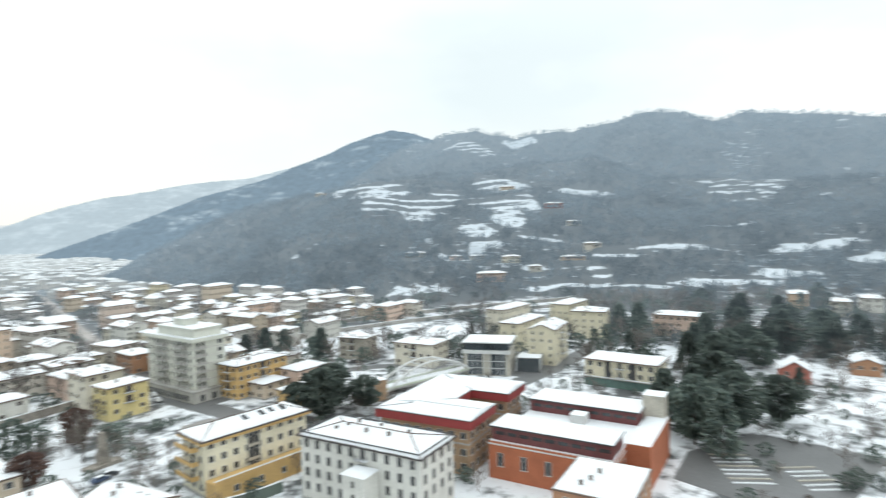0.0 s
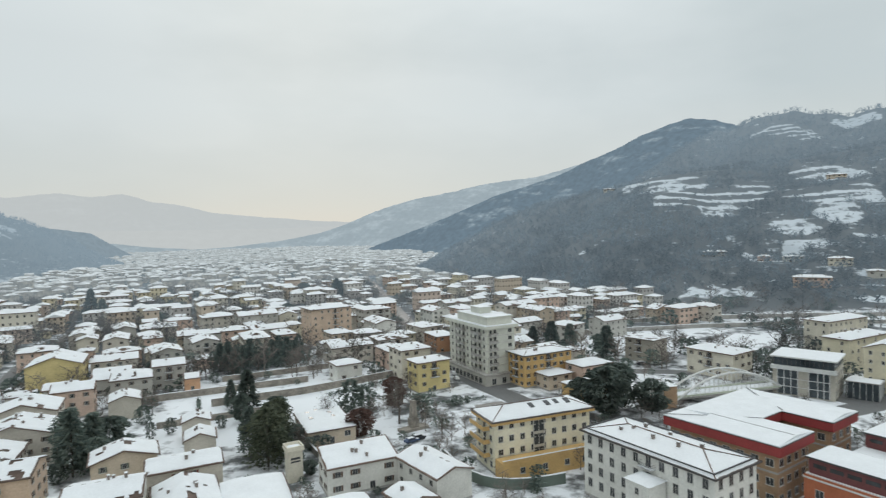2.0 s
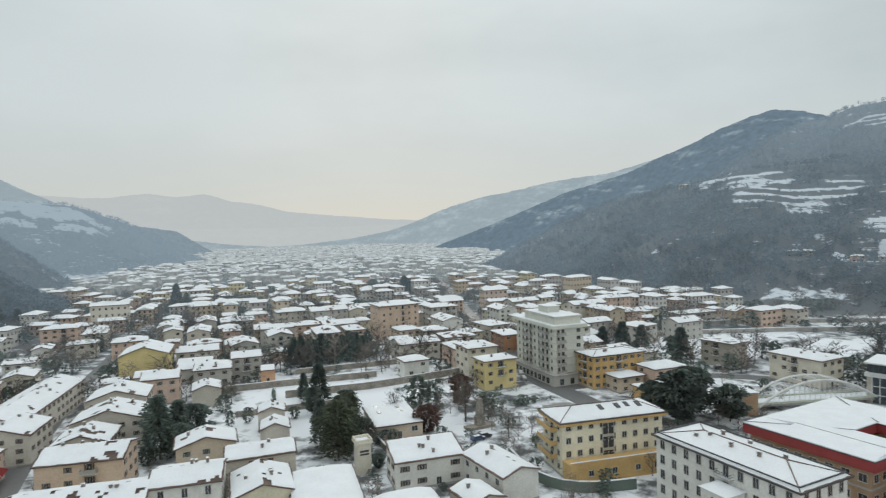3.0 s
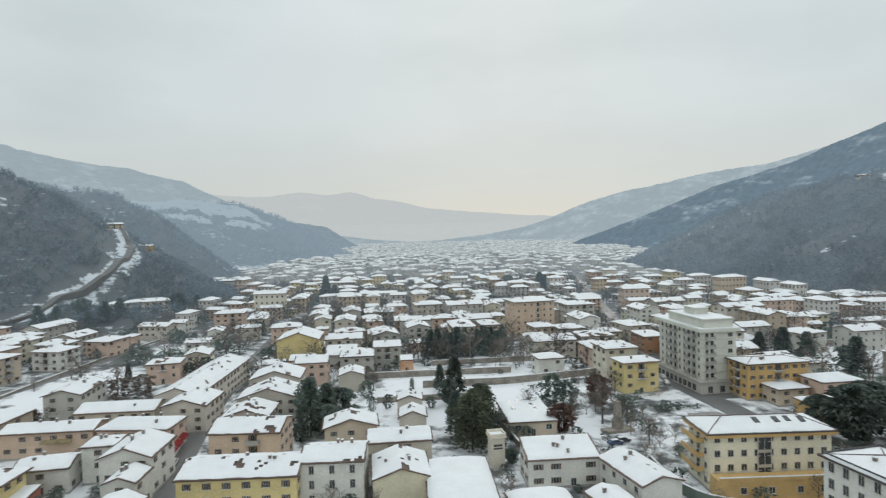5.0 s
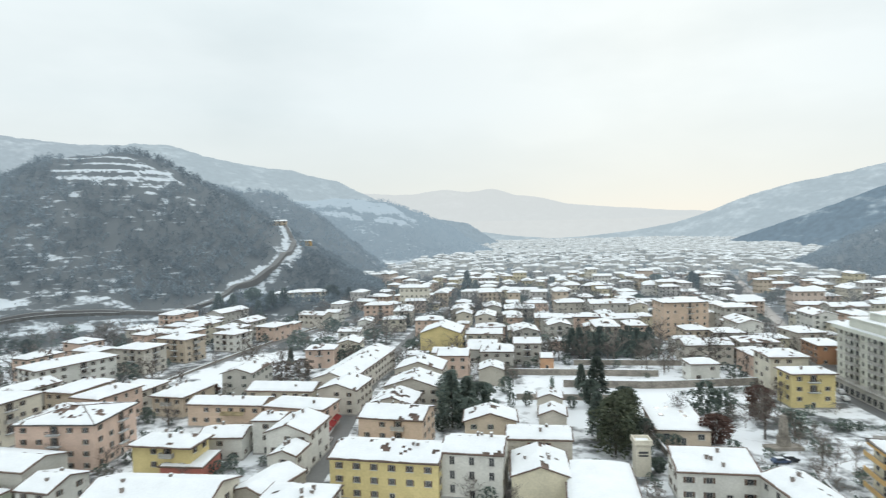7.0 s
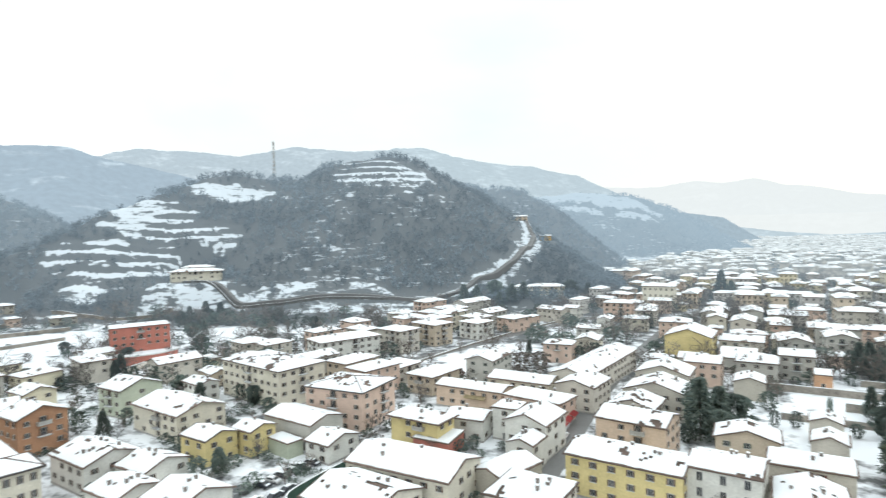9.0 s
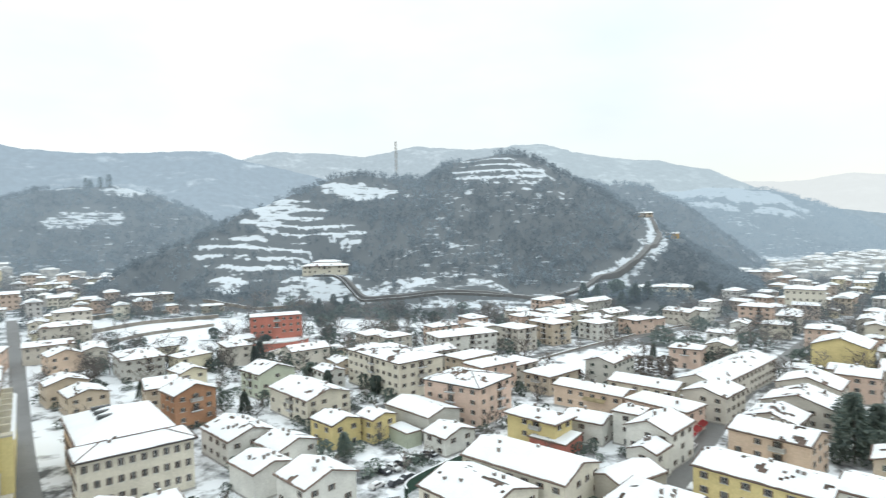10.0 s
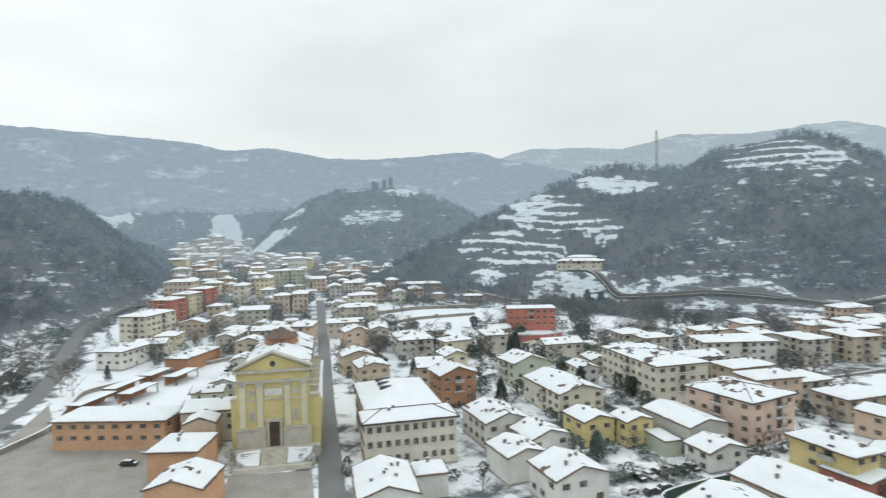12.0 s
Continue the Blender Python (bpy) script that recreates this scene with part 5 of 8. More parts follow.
# ---- roads ----
def strip(name, points, wide, material, label, lift=0.06, category="road", kind="structure", height=0.0, step=4.0, parent=None, deep=None):
    """A road, path or low wall that follows the ground along a line."""
    pts = np.array(points, float)
    seg = np.concatenate([[0], np.cumsum(np.hypot(*np.diff(pts, axis=0).T))])
    s = np.linspace(0, seg[-1], max(2, int(seg[-1] / step)))
    c = np.stack([np.interp(s, seg, pts[:, k]) for k in range(2)], 1)
    for _ in range(3):
        c[1:-1] = (c[:-2] + 2 * c[1:-1] + c[2:]) / 4
    t = np.gradient(c, axis=0)
    n = np.stack([-t[:, 1], t[:, 0]], 1) / np.linalg.norm(t, axis=1)[:, None]
    zc = land(c[:, 0], c[:, 1])
    a, b = c - n * wide / 2, c + n * wide / 2
    z = np.maximum(zc, np.maximum(land(a[:, 0], a[:, 1]), land(b[:, 0], b[:, 1]))) + lift + height
    low = zc - 1.0 if deep is None else z - deep
    v = np.concatenate([np.column_stack([a, z]), np.column_stack([b, z]), np.column_stack([a, low]), np.column_stack([b, low])])
    m = len(c)
    i = np.arange(m - 1)
    f = np.concatenate([np.stack([i, i + 1, m + i + 1, m + i], 1), np.stack([2 * m + i, 2 * m + i + 1, i + 1, i], 1), np.stack([m + i, m + i + 1, 3 * m + i + 1, 3 * m + i], 1)])
    ob = new(name, array_mesh(name, v, f, material))
    ob.parent = parent
    return tagged(ob, label, category, kind=kind)


ROADS = dict(street=[(-50, 90), (-57, 136), (-65.5, 190), (-72.3, 257), (-76, 330), (-70, 450)], avenue=[(96, 130), (100, 170), (97, 200), (112, 290), (137, 407), (170, 560), (200, 700)],
             church_street=[(-95, 14), (-128, 19.5), (-200, 29), (-324, 47), (-440, 62)], hill_road=HILL_LANES[1],
             east_road=[(150, 114), (194, 113), (246, 115), (300, 128), (330, 140), (352, 128)], cross_road=[(100, 188), (140, 190), (163, 182), (183, 166), (194, 113)],
             canal_road=[(-190, 160), (-160, 195), (-150, 240), (-143, 295), (-120, 380)], school_lane=[(-128, 19), (-112, 50), (-95, 80)])
for k, (key, wide) in enumerate((("street", 5.5), ("avenue", 9), ("church_street", 6), ("hill_road", 7), ("east_road", 9), ("cross_road", 7), ("canal_road", 6), ("school_lane", 3.5))):
    strip("road", ROADS[key], wide, ASPHALT, "wet grey asphalt road with cleared snow at its edges", 0.05 + 0.012 * k)


# ---- the courtyard school with red eaves, brick halls ----
RED_FASCIA = surface("red_fascia", (0.30, 0.045, 0.045), 0.6, 3, 0.3, 0.15, 0.1)
BRICK_TAN = surface("tan_brick", (0.40, 0.27, 0.17), 0.9, 4, 0.4, 0.18, 0.4)
BRICK_ORANGE = surface("orange_brick", (0.42, 0.14, 0.07), 0.9, 4, 0.3, 0.15, 0.4)
PANEL_RED = surface("dark_red_panel", (0.16, 0.05, 0.05), 0.6, 4, 0.4, 0.2, 0.1)
GLASS_BLUE = surface("facade_glass", (0.05, 0.065, 0.075), 0.1, 0.6, 0.2, 0.3, 0.0)
WHITE_PAINT = surface("white_paint", (0.62, 0.63, 0.62), 0.6, 4, 0.5, 0.1, 0.1)


def prism(outline, z0, z1):
    bm = bmesh.new()
    low = [bm.verts.new((x, y, z0)) for x, y in outline]
    high = [bm.verts.new((x, y, z1)) for x, y in outline]
    bm.faces.new(high)
    bm.faces.new(list(reversed(low)))
    for i in range(len(outline)):
        k = (i + 1) % len(outline)
        bm.faces.new([low[i], low[k], high[k], high[i]])
    return bm


def grow(outline, d):
    """The outline moved outwards by d (counter-clockwise, right angles)."""
    out = []
    n = len(outline)
    for i in range(n):
        a, b, c = Vector(outline[i - 1]), Vector(outline[i]), Vector(outline[(i + 1) % n])
        e1, e2 = (b - a).normalized(), (c - b).normalized()
        out.append(tuple(b + d * (Vector((e1.y, -e1.x)) + Vector((e2.y, -e2.x)))))
    return out


def wall_row(thing, a, b, zs, wide, high, spacing, name="window", shutter=None):
    """Rows of windows along the wall from a to b, seen from its right-hand side."""
    a, b = Vector(a), Vector(b)
    n = max(1, int((b - a).length / spacing))
    turn = math.degrees(math.atan2(b.y - a.y, b.x - a.x))
    for z in zs:
        for i in range(n):
            p = a + (b - a) * ((i + 0.5) / n)
            shared(name, window_mesh(wide, high, shutter), thing, pose(p.x, p.y, z, 0, 0, turn))


def courtyard_school():
    t = tagged(new("courtyard_school"), "tan brick school with red eaves and snowy roof", "school")
    t.matrix_world = pose(105.7, 78.8, 0, 0, 0, 11)
    FOOTPRINTS.append((121, 97, 24))
    u = [(0.0, 0.0), (14.6, 0.0), (14.6, 11.0), (23.6, 11.0), (23.6, 0.0), (36.5, 0.0), (36.5, 26.5), (0.0, 26.5)]
    inner = grow(u, -1.1)
    part("wall", prism(inner, -1, 11.2), BRICK_TAN, t)
    part("wall_band", prism(grow(u, -1.0), 7.2, 7.6), CONCRETE, t)
    part("fascia", prism(u, 11.2, 13.2), RED_FASCIA, t, "deep red metal fascia")
    part("roof", prism(grow(u, 0.12), 13.2, 13.32), METAL_DARK, t)
    part("roof_snow", prism(grow(u, -0.05), 13.32, 13.5), ROOF_SNOW, t)
    for a, b in (((7.3, 0.4), (7.3, 19)), ((7.3, 19), (30, 19)), ((30, 19), (30, 0.4))):
        bm = bmesh.new()
        d = (Vector(b) - Vector(a)).normalized()
        s = Vector((-d.y, d.x))
        rows = []
        for q in (a, b):
            q = Vector(q)
            rows.append([bm.verts.new((*(q + s * w), z)) for w, z in ((-6.6, 13.5), (0, 14.1), (6.6, 13.5))])
        for k in range(2):
            bm.faces.new([rows[0][k + 1], rows[0][k], rows[1][k], rows[1][k + 1]])
        for r in (rows[0], rows[1][::-1]):
            bm.faces.new(r)
        part("roof_snow", bm, ROOF_SNOW, t)
    for a, b in (((7.3, 0.6), (7.3, 19)), ((7.3, 19), (0.4, 26.2)), ((14.4, 10.8), (7.3, 19)), ((23.8, 10.8), (30, 19)), ((30, 19), (36.2, 26.2))):
        d = Vector(b) - Vector(a)
        seam = part("roof_seam", boxed((0, -0.09, 0, d.length, 0.09, 0.07)), METAL_DARK, t)
        seam.matrix_basis = pose(a[0], a[1], 14.06 if a == (7.3, 0.6) else 13.62, 0, 0, math.degrees(math.atan2(d.y, d.x)))
    for i in range(len(inner)):
        wall_row(t, inner[i], inner[(i + 1) % len(inner)], (9.3, 5.4, 2.0), 1.5, 1.5, 3.0)


courtyard_school()


def brick_school():
    t = tagged(new("brick_school"), "orange brick school halls with raised roof lights", "school")
    t.matrix_world = pose(128.2, 64.2, 0, 0, 0, 8)
    FOOTPRINTS.append((128, 62, 24))
    part("wall", boxed((-17.4, -14.2, -1, 17.8, 14.6, 8.6)), BRICK_ORANGE, t)
    part("wall_band", boxed((-17.55, -14.35, 7.9, 17.95, 14.75, 8.2)), WHITE_PAINT, t, "pale concrete string course")
    part("roof_snow", boxed((-17.2, -14, 8.6, 17.6, 14.4, 8.8)), ROOF_SNOW, t)
    for x0, x1 in ((-17.2, -7.4), (6.2, 17.6)):
        part("clerestory", boxed((x0 + 0.5, -13.6, 8.8, x1 - 0.5, 14.0, 11.8)), PANEL_RED, t, "dark red clerestory panels")
        for k in range(9):
            y = -12 + k * 3
            for x, turn in ((x0 + 0.5, 270), (x1 - 0.5, 90)):
                part("clerestory_pane", boxed((-1.2, -0.03, -0.4, 1.2, 0.03, 0.4)), GLASS_DARK, t).matrix_basis = pose(x, y, 10.5, 0, 0, turn)
        part("roof", boxed((x0, -14.1, 11.8, x1, 14.5, 12.1)), METAL_DARK, t)
        part("roof_snow", snowbox(x0 + 0.08, -14.0, x1 - 0.08, 14.4, 12.1, 0.26), ROOF_SNOW, t)
    part("link_wall", boxed((-8, -19.5, -1, 14, -14.2, 9.6)), BRICK_ORANGE, t)
    part("link_snow", snowbox(-8, -19.5, 14, -14.2, 9.6, 0.24), ROOF_SNOW, t)
    part("stair_tower", boxed((12.2, -18.6, -1, 17.2, -13.6, 15)), STONE_LIGHT, t, "pale rendered stair tower")
    part("tower_snow", snowbox(12.0, -18.8, 17.4, -13.4, 15, 0.3), ROOF_SNOW, t)
    part("vent_box", boxed((1.5, -2, 8.8, 5.2, 1.6, 11)), WHITE_PAINT, t)
    part("vent_snow", snowbox(1.4, -2.1, 5.3, 1.7, 11, 0.2), ROOF_SNOW, t)
    wall_row(t, (-17.4, 14.6), (-17.4, -14.2), (4.6,), 1.4, 3.0, 5.6)
    wall_row(t, (-17.4, -14.2), (17.8, -14.2), (2.6, 6), 1.6, 1.4, 4.4)


def snowbox(x0, y0, x1, y1, z, d, cell=1.4):
    """A slab of lying snow with a softened rim."""
    nx, ny = max(4, int((x1 - x0) / cell)), max(4, int((y1 - y0) / cell))
    bm = bmesh.new()
    rows = []
    for j in range(ny + 1):
        row = []
        for i in range(nx + 1):
            rim = i in (0, nx) or j in (0, ny)
            x, y = x0 + (x1 - x0) * i / nx, y0 + (y1 - y0) * j / ny
            row.append(bm.verts.new((x, y, z + (0.02 if rim else d * (0.7 + 0.6 * noise.noise((x * 0.4, y * 0.4, z)) * 0.5 + 0.3)))))
        rows.append(row)
    for j in range(ny):
        for i in range(nx):
            bm.faces.new([rows[j][i], rows[j][i + 1], rows[j + 1][i + 1], rows[j + 1][i]]).smooth = True
    return bm


brick_school()
house("flat-roofed brick wing with smooth snow", 99.5, 44.2, 16.5, 14.5, 9, 11, "flat", "brown", 3, 0.2, 0.3, bare=0, chimneys=2, shutter=None, name="school_wing", category="school")


def yellow_terrace():
    t = tagged(new("terrace_base"), "ochre rendered terrace base with snowy parapet", "terrace")
    t.matrix_world = pose(76.5, 117.4, 0, 0, 0, -2)
    part("wall", boxed((-13.0, -2.2, -1, 12.2, 2.0, 4.2)), PLASTER["ochre"], t)
    part("parapet", boxed((-13.1, -2.35, 4.2, 12.3, -2.05, 5.0)), PLASTER["ochre"], t)
    part("snow_cap", boxed((-13.15, -2.4, 5.0, 12.35, -2.0, 5.12)), SNOW, t)
    for a in (-8, -2, 4, 9):
        shared("window", window_mesh(1.2, 1.3, None), t, pose(a, -2.2, 2.2))


yellow_terrace()


def office_block():
    t = tagged(new("office_block"), "modern office with stone piers and tall glazing", "office")
    t.matrix_world = pose(191, 132, 0, 0, 0, 24)
    FOOTPRINTS.append((191, 132, 11))
    W, D = 7.5, 9.0
    part("wall", boxed((-W, -D, -1, W, D, 9.8)), STONE_LIGHT, t)
    part("glazing", boxed((-W - 0.25, -D + 1.4, 0.4, -W, -1.6, 8.6), (-W - 0.25, 1.6, 0.4, -W, D - 1.4, 8.6)), GLASS_BLUE, t, "tall dark glazing")
    for y in (-D + 1.4, -6, -4.3, -1.8, 1.4, 3.4, 5.4, D - 1.6):
        part("mullion", boxed((-W - 0.4, y, 0.3, -W - 0.25, y + 0.22, 8.7)), WHITE_PAINT, t)
    for z in (2.9, 5.6):
        part("transom", boxed((-W - 0.38, -D + 1.2, z, -W - 0.24, D - 1.2, z + 0.2)), WHITE_PAINT, t)
    part("canopy", boxed((-W - 1.2, -D - 0.4, 8.7, -W + 1, D + 0.4, 9.9)), WHITE_PAINT, t)
    part("attic", boxed((-W + 0.2, -D + 0.3, 9.9, W - 0.4, D - 0.3, 12.7)), GLASS_BLUE, t, "dark ribbon of attic windows")
    for y in np.arange(-D + 0.6, D - 0.4, 1.3):
        part("mullion", boxed((-W + 0.1, float(y), 9.9, -W + 0.2, float(y) + 0.12, 12.7)), METAL_DARK, t)
    part("roof", boxed((-W - 0.9, -D - 0.7, 12.7, W + 0.5, D + 0.7, 13.1)), WHITE_PAINT, t)
    part("roof_snow", snowbox(-W - 0.8, -D - 0.6, W + 0.4, D + 0.6, 13.1, 0.25), ROOF_SNOW, t)
    wall_row(t, (-W, -D), (W, -D), (2.2, 5.2, 8.0), 1.4, 1.6, 3.4)
    g = tagged(new("glass_pavilion"), "low glazed pavilion with stepped snowy roofs", "pavilion")
    g.matrix_world = pose(203.5, 121.5, 0, 0, 0, 24)
    for k, (x, h) in enumerate(((-5, 5.6), (0.2, 4.9), (5.2, 4.2))):
        part("glazing", boxed((x - 2.4, -5, -0.5, x + 2.4, 4, h)), GLASS_BLUE, g)
        part("roof", boxed((x - 2.7, -5.4, h, x + 2.7, 4.2, h + 0.25)), CONCRETE, g)
        part("roof_snow", snowbox(x - 2.6, -5.3, x + 2.6, 4.1, h + 0.25, 0.2), ROOF_SNOW, g)
        for j in range(6):
            part("mullion", boxed((x - 2.45, -5 + j * 1.7, -0.4, x - 2.35, -4.88 + j * 1.7, h), ), WHITE_PAINT, g)
            part("mullion", boxed((x - 2.4 + j * 0.9, -5.1, -0.4, x - 2.3 + j * 0.9, -5.0, h), ), WHITE_PAINT, g)


office_block()


def tube_bm(points, r, sides=6):
    """A round bar along a line of points."""
    bm = bmesh.new()
    rings = []
    for i, p in enumerate(points):
        p = Vector(p)
        d = (Vector(points[min(i + 1, len(points) - 1)]) - Vector(points[max(i - 1, 0)])).normalized()
        a = d.orthogonal().normalized()
        b = d.cross(a)
        if rings and a.dot(last) < 0:
            a, b = -a, -b
        last = a
        rings.append([bm.verts.new(p + (a * math.cos(k * 2 * math.pi / sides) + b * math.sin(k * 2 * math.pi / sides)) * r) for k in range(sides)])
    for q, s in zip(rings, rings[1:]):
        for k in range(sides):
            bm.faces.new([q[k], q[(k + 1) % sides], s[(k + 1) % sides], s[k]])
    bm.faces.new(rings[0][::-1])
    bm.faces.new(rings[-1])
    return bm


def arch_bridge():
    t = tagged(new("arch_bridge"), "white steel arch footbridge with lattice railings", "bridge")
    t.matrix_world = pose(163, 141.4, 0, 0, 0, -9.5)
    L = 21.0
    part("deck", boxed((-L - 2, -3.2, 1.6, L + 2, 3.2, 2.1)), CONCRETE, t)
    part("deck_snow", boxed((-L - 2, -3.0, 2.1, L + 2, 3.0, 2.2)), SNOW, t)
    for y in (-3.4, 3.4):
        pts = [(-L + 2 * L * k / 24, y, 1.4 + 7.4 * (1 - (k / 12 - 1) ** 2)) for k in range(25)]
        part("arch", tube_bm(pts, 0.38), WHITE_PAINT, t)
        for k in range(2, 23, 1):
            part("hanger", boxed((pts[k][0] - 0.06, y - 0.06, 2.1, pts[k][0] + 0.06, y + 0.06, pts[k][2])), WHITE_PAINT, t)
        part("handrail", boxed((-L, y - 0.05, 3.1, L, y + 0.05, 3.22)), WHITE_PAINT, t)
        part("lattice_panel", boxed((-L, y - 0.03, 2.3, L, y + 0.03, 2.9)), PLASTER["green"], t)
    for k in (6, 9, 12, 15, 18):
        x, z = -L + 2 * L * k / 24, 1.4 + 7.4 * (1 - (k / 12 - 1) ** 2)
        part("cross_brace", boxed((x - 0.15, -3.4, z - 0.15, x + 0.15, 3.4, z + 0.15)), WHITE_PAINT, t)
    for x in (-L - 1, L + 1):
        part("abutment", boxed((x - 1.6, -3.8, -1, x + 1.6, 3.8, 1.6)), CONCRETE, t)
    s = tagged(new("bridge_stair_house"), "brown stair house with glazed slope and snowy top", "stair house")
    s.matrix_world = pose(136.5, 142.5, 0, 0, 0, -9)
    part("wall", boxed((-1, -2.6, -1, 3.6, 2.6, 7)), BRICK_TAN, s)
    part("roof_snow", snowbox(-1.3, -2.9, 3.9, 2.9, 7, 0.3), ROOF_SNOW, s)
    bm = bmesh.new()
    v = [bm.verts.new(p) for p in ((-7, -2.4, 0), (-1, -2.4, 0), (-1, -2.4, 5.6), (-7, -2.4, 2.6), (-7, 2.4, 0), (-1, 2.4, 0), (-1, 2.4, 5.6), (-7, 2.4, 2.6))]
    for f in ((0, 1, 2, 3), (7, 6, 5, 4), (3, 2, 6, 7), (0, 3, 7, 4)):
        bm.faces.new([v[i] for i in f])
    part("glazed_slope", bm, CONCRETE, s)


arch_bridge()


# ---- the church ----
def church():
    t = tagged(new("church"), "yellow classical church with pilasters and pediment", "church")
    t.matrix_world = pose(-156.6, 9.4, 3.0, 0, 0, 81)
    FOOTPRINTS.extend([(-165, 11, 13), (-185, 16, 13), (-205, 21, 13)])
    yel, sto = PLASTER["church"], STONE_LIGHT
    hw = 9.2
    part("facade", boxed((-hw, 0, -0.5, hw, 1.6, 17.2)), yel, t)
    part("plinth", boxed((-hw - 0.2, -0.45, -3.2, -2.2, 0, 4.6)), sto, t)
    part("plinth", boxed((2.2, -0.45, -3.2, hw + 0.2, 0, 4.6)), sto, t)
    part("plinth_cap", boxed((-hw - 0.35, -0.65, 4.6, -2.0, 0, 4.95), (2.0, -0.65, 4.6, hw + 0.35, 0, 4.95)), sto, t)
    for x in (-7.75, -3.45, 3.45, 7.75):
        p = part("pilaster", boxed((x - 0.72, -0.4, 4.95, x + 0.72, 0, 16.4)), PLASTER["pilaster"], t, "cream plaster pilaster")
        part("capital", boxed((x - 0.95, -0.6, 16.0, x + 0.95, 0, 16.9)), sto, p)
        part("base", boxed((x - 0.9, -0.55, 4.95, x + 0.9, 0, 5.4)), sto, p)
    part("architrave", boxed((-hw - 0.1, -0.5, 16.9, hw + 0.1, 1.6, 17.6)), sto, t)
    part("frieze", boxed((-hw, -0.35, 17.6, hw, 1.6, 19.6)), yel, t)
    part("cornice", boxed((-hw - 0.8, -1.1, 19.6, hw + 0.8, 1.6, 20.3)), sto, t)
    bm = bmesh.new()
    v = [bm.verts.new(p) for p in ((-hw, -0.3, 20.3), (hw, -0.3, 20.3), (0, -0.3, 24.2), (-hw, 1.6, 20.3), (hw, 1.6, 20.3), (0, 1.6, 24.2))]
    for f in ((0, 1, 2), (5, 4, 3), (0, 2, 5, 3), (2, 1, 4, 5), (1, 0, 3, 4)):
        bm.faces.new([v[i] for i in f])
    part("pediment", bm, yel, t)
    for s in (-1, 1):
        bm = bmesh.new()
        a, b = Vector((s * (hw + 0.8), 0, 20.3)), Vector((0, 0, 24.55))
        for y0, y1 in ((-1.1, 1.8),):
            q = [bm.verts.new((p.x, y, p.z + dz)) for p in (a, b) for y in (y0, y1) for dz in (0, 0.55)]
            for f in ((0, 1, 3, 2), (4, 6, 7, 5), (0, 4, 5, 1), (2, 3, 7, 6), (1, 5, 7, 3), (0, 2, 6, 4)):
                bm.faces.new([q[i] for i in f])
        part("raking_cornice", bm, sto, t)
    bm = bmesh.new()
    bmesh.ops.create_circle(bm, cap_ends=True, segments=20, radius=0.75, matrix=pose(0, -0.34, 21.7, 90))
    part("oculus", bm, GLASS_DARK, t)
    part("door_frame", boxed((-1.9, -0.5, -0.2, -1.35, 0, 6.6), (1.35, -0.5, -0.2, 1.9, 0, 6.6), (-2.3, -0.7, 6.6, 2.3, 0, 7.3)), sto, t)
    part("door", boxed((-1.35, -0.12, 0, 1.35, 0.05, 6.6)), WOOD_DARK, t, "dark brown wooden church door")
    part("inscription_panel", boxed((-2.2, -0.12, 13.4, 2.2, 0, 15.2)), PLASTER["white"], t, "pale inscription panel")
    part("string_course", boxed((-7.0, -0.2, 12.2, 7.0, 0, 12.6)), sto, t)
    for x in (-5.5, 5.5):
        n = part("niche", boxed((x - 0.75, -0.2, 6.8, x + 0.75, 0, 9.6)), sto, t)
        part("recess", boxed((x - 0.5, -0.24, 7.0, x + 0.5, -0.2, 9.3)), PLASTER["stone"], n)
        part("panel", boxed((x - 0.8, -0.14, 13.6, x + 0.8, 0, 15.0)), sto, t)
    for x0, x1 in ((-hw - 1.6, -hw), (hw, hw + 2.6)):
        part("aisle_front", boxed((x0, 0.6, -3.2, x1, 3, 12.4)), yel, t)
        part("aisle_cap", boxed((x0 - 0.1, 0.4, 12.4, x1 + 0.1, 3, 12.8)), sto, t)
    part("aisle", boxed((-hw - 1.5, 3, -3.2, hw + 2.5, 50, 11.0)), yel, t)
    part("nave", boxed((-hw + 0.6, 1.6, -3.2, hw - 0.6, 52, 18.6)), yel, t)
    for k in range(7):
        part("buttress", boxed((hw - 0.6, 5 + k * 6.5, 11, hw + 2.2, 6 + k * 6.5, 14)), sto, t)
    for s, x0, x1 in ((1, hw - 0.6, hw + 3.0), (-1, -hw + 0.6, -hw - 2.0)):
        bm = bmesh.new()
        q = [bm.verts.new(p) for p in ((x0, 3, 12.4), (x1, 3, 11), (x1, 50, 11), (x0, 50, 12.4), (x0, 3, 12.15), (x1, 3, 10.75), (x1, 50, 10.75), (x0, 50, 12.15))]
        for f in ((0, 1, 2, 3), (7, 6, 5, 4), (0, 4, 5, 1), (1, 5, 6, 2), (2, 6, 7, 3)):
            bm.faces.new([q[i] for i in f])
        part("aisle_roof", bm, ROOF_SNOW, t)
    roof = part("roof", roof_bm(9.6, 25.4, "gable_v", 0.44, 18.7, 0.3), TILE, t)
    roof.matrix_basis = pose(0, 27.2, 0)
    ob = shared("roof_snow", snow_on(9.6, 25.4, "gable_v", 0.44, 18.72, 3, bare=0.16), t, pose(0, 27.2, 0))
    bm = bmesh.new()
    bmesh.ops.create_cone(bm, cap_ends=True, segments=8, radius1=5.2, radius2=4.8, depth=2, matrix=pose(0, 30, 22.6))
    part("drum", bm, PLASTER["brown"], t)
    bm = bmesh.new()
    bmesh.ops.create_cone(bm, cap_ends=True, segments=8, radius1=5.6, radius2=0.3, depth=3.0, matrix=pose(0, 30, 25.1))
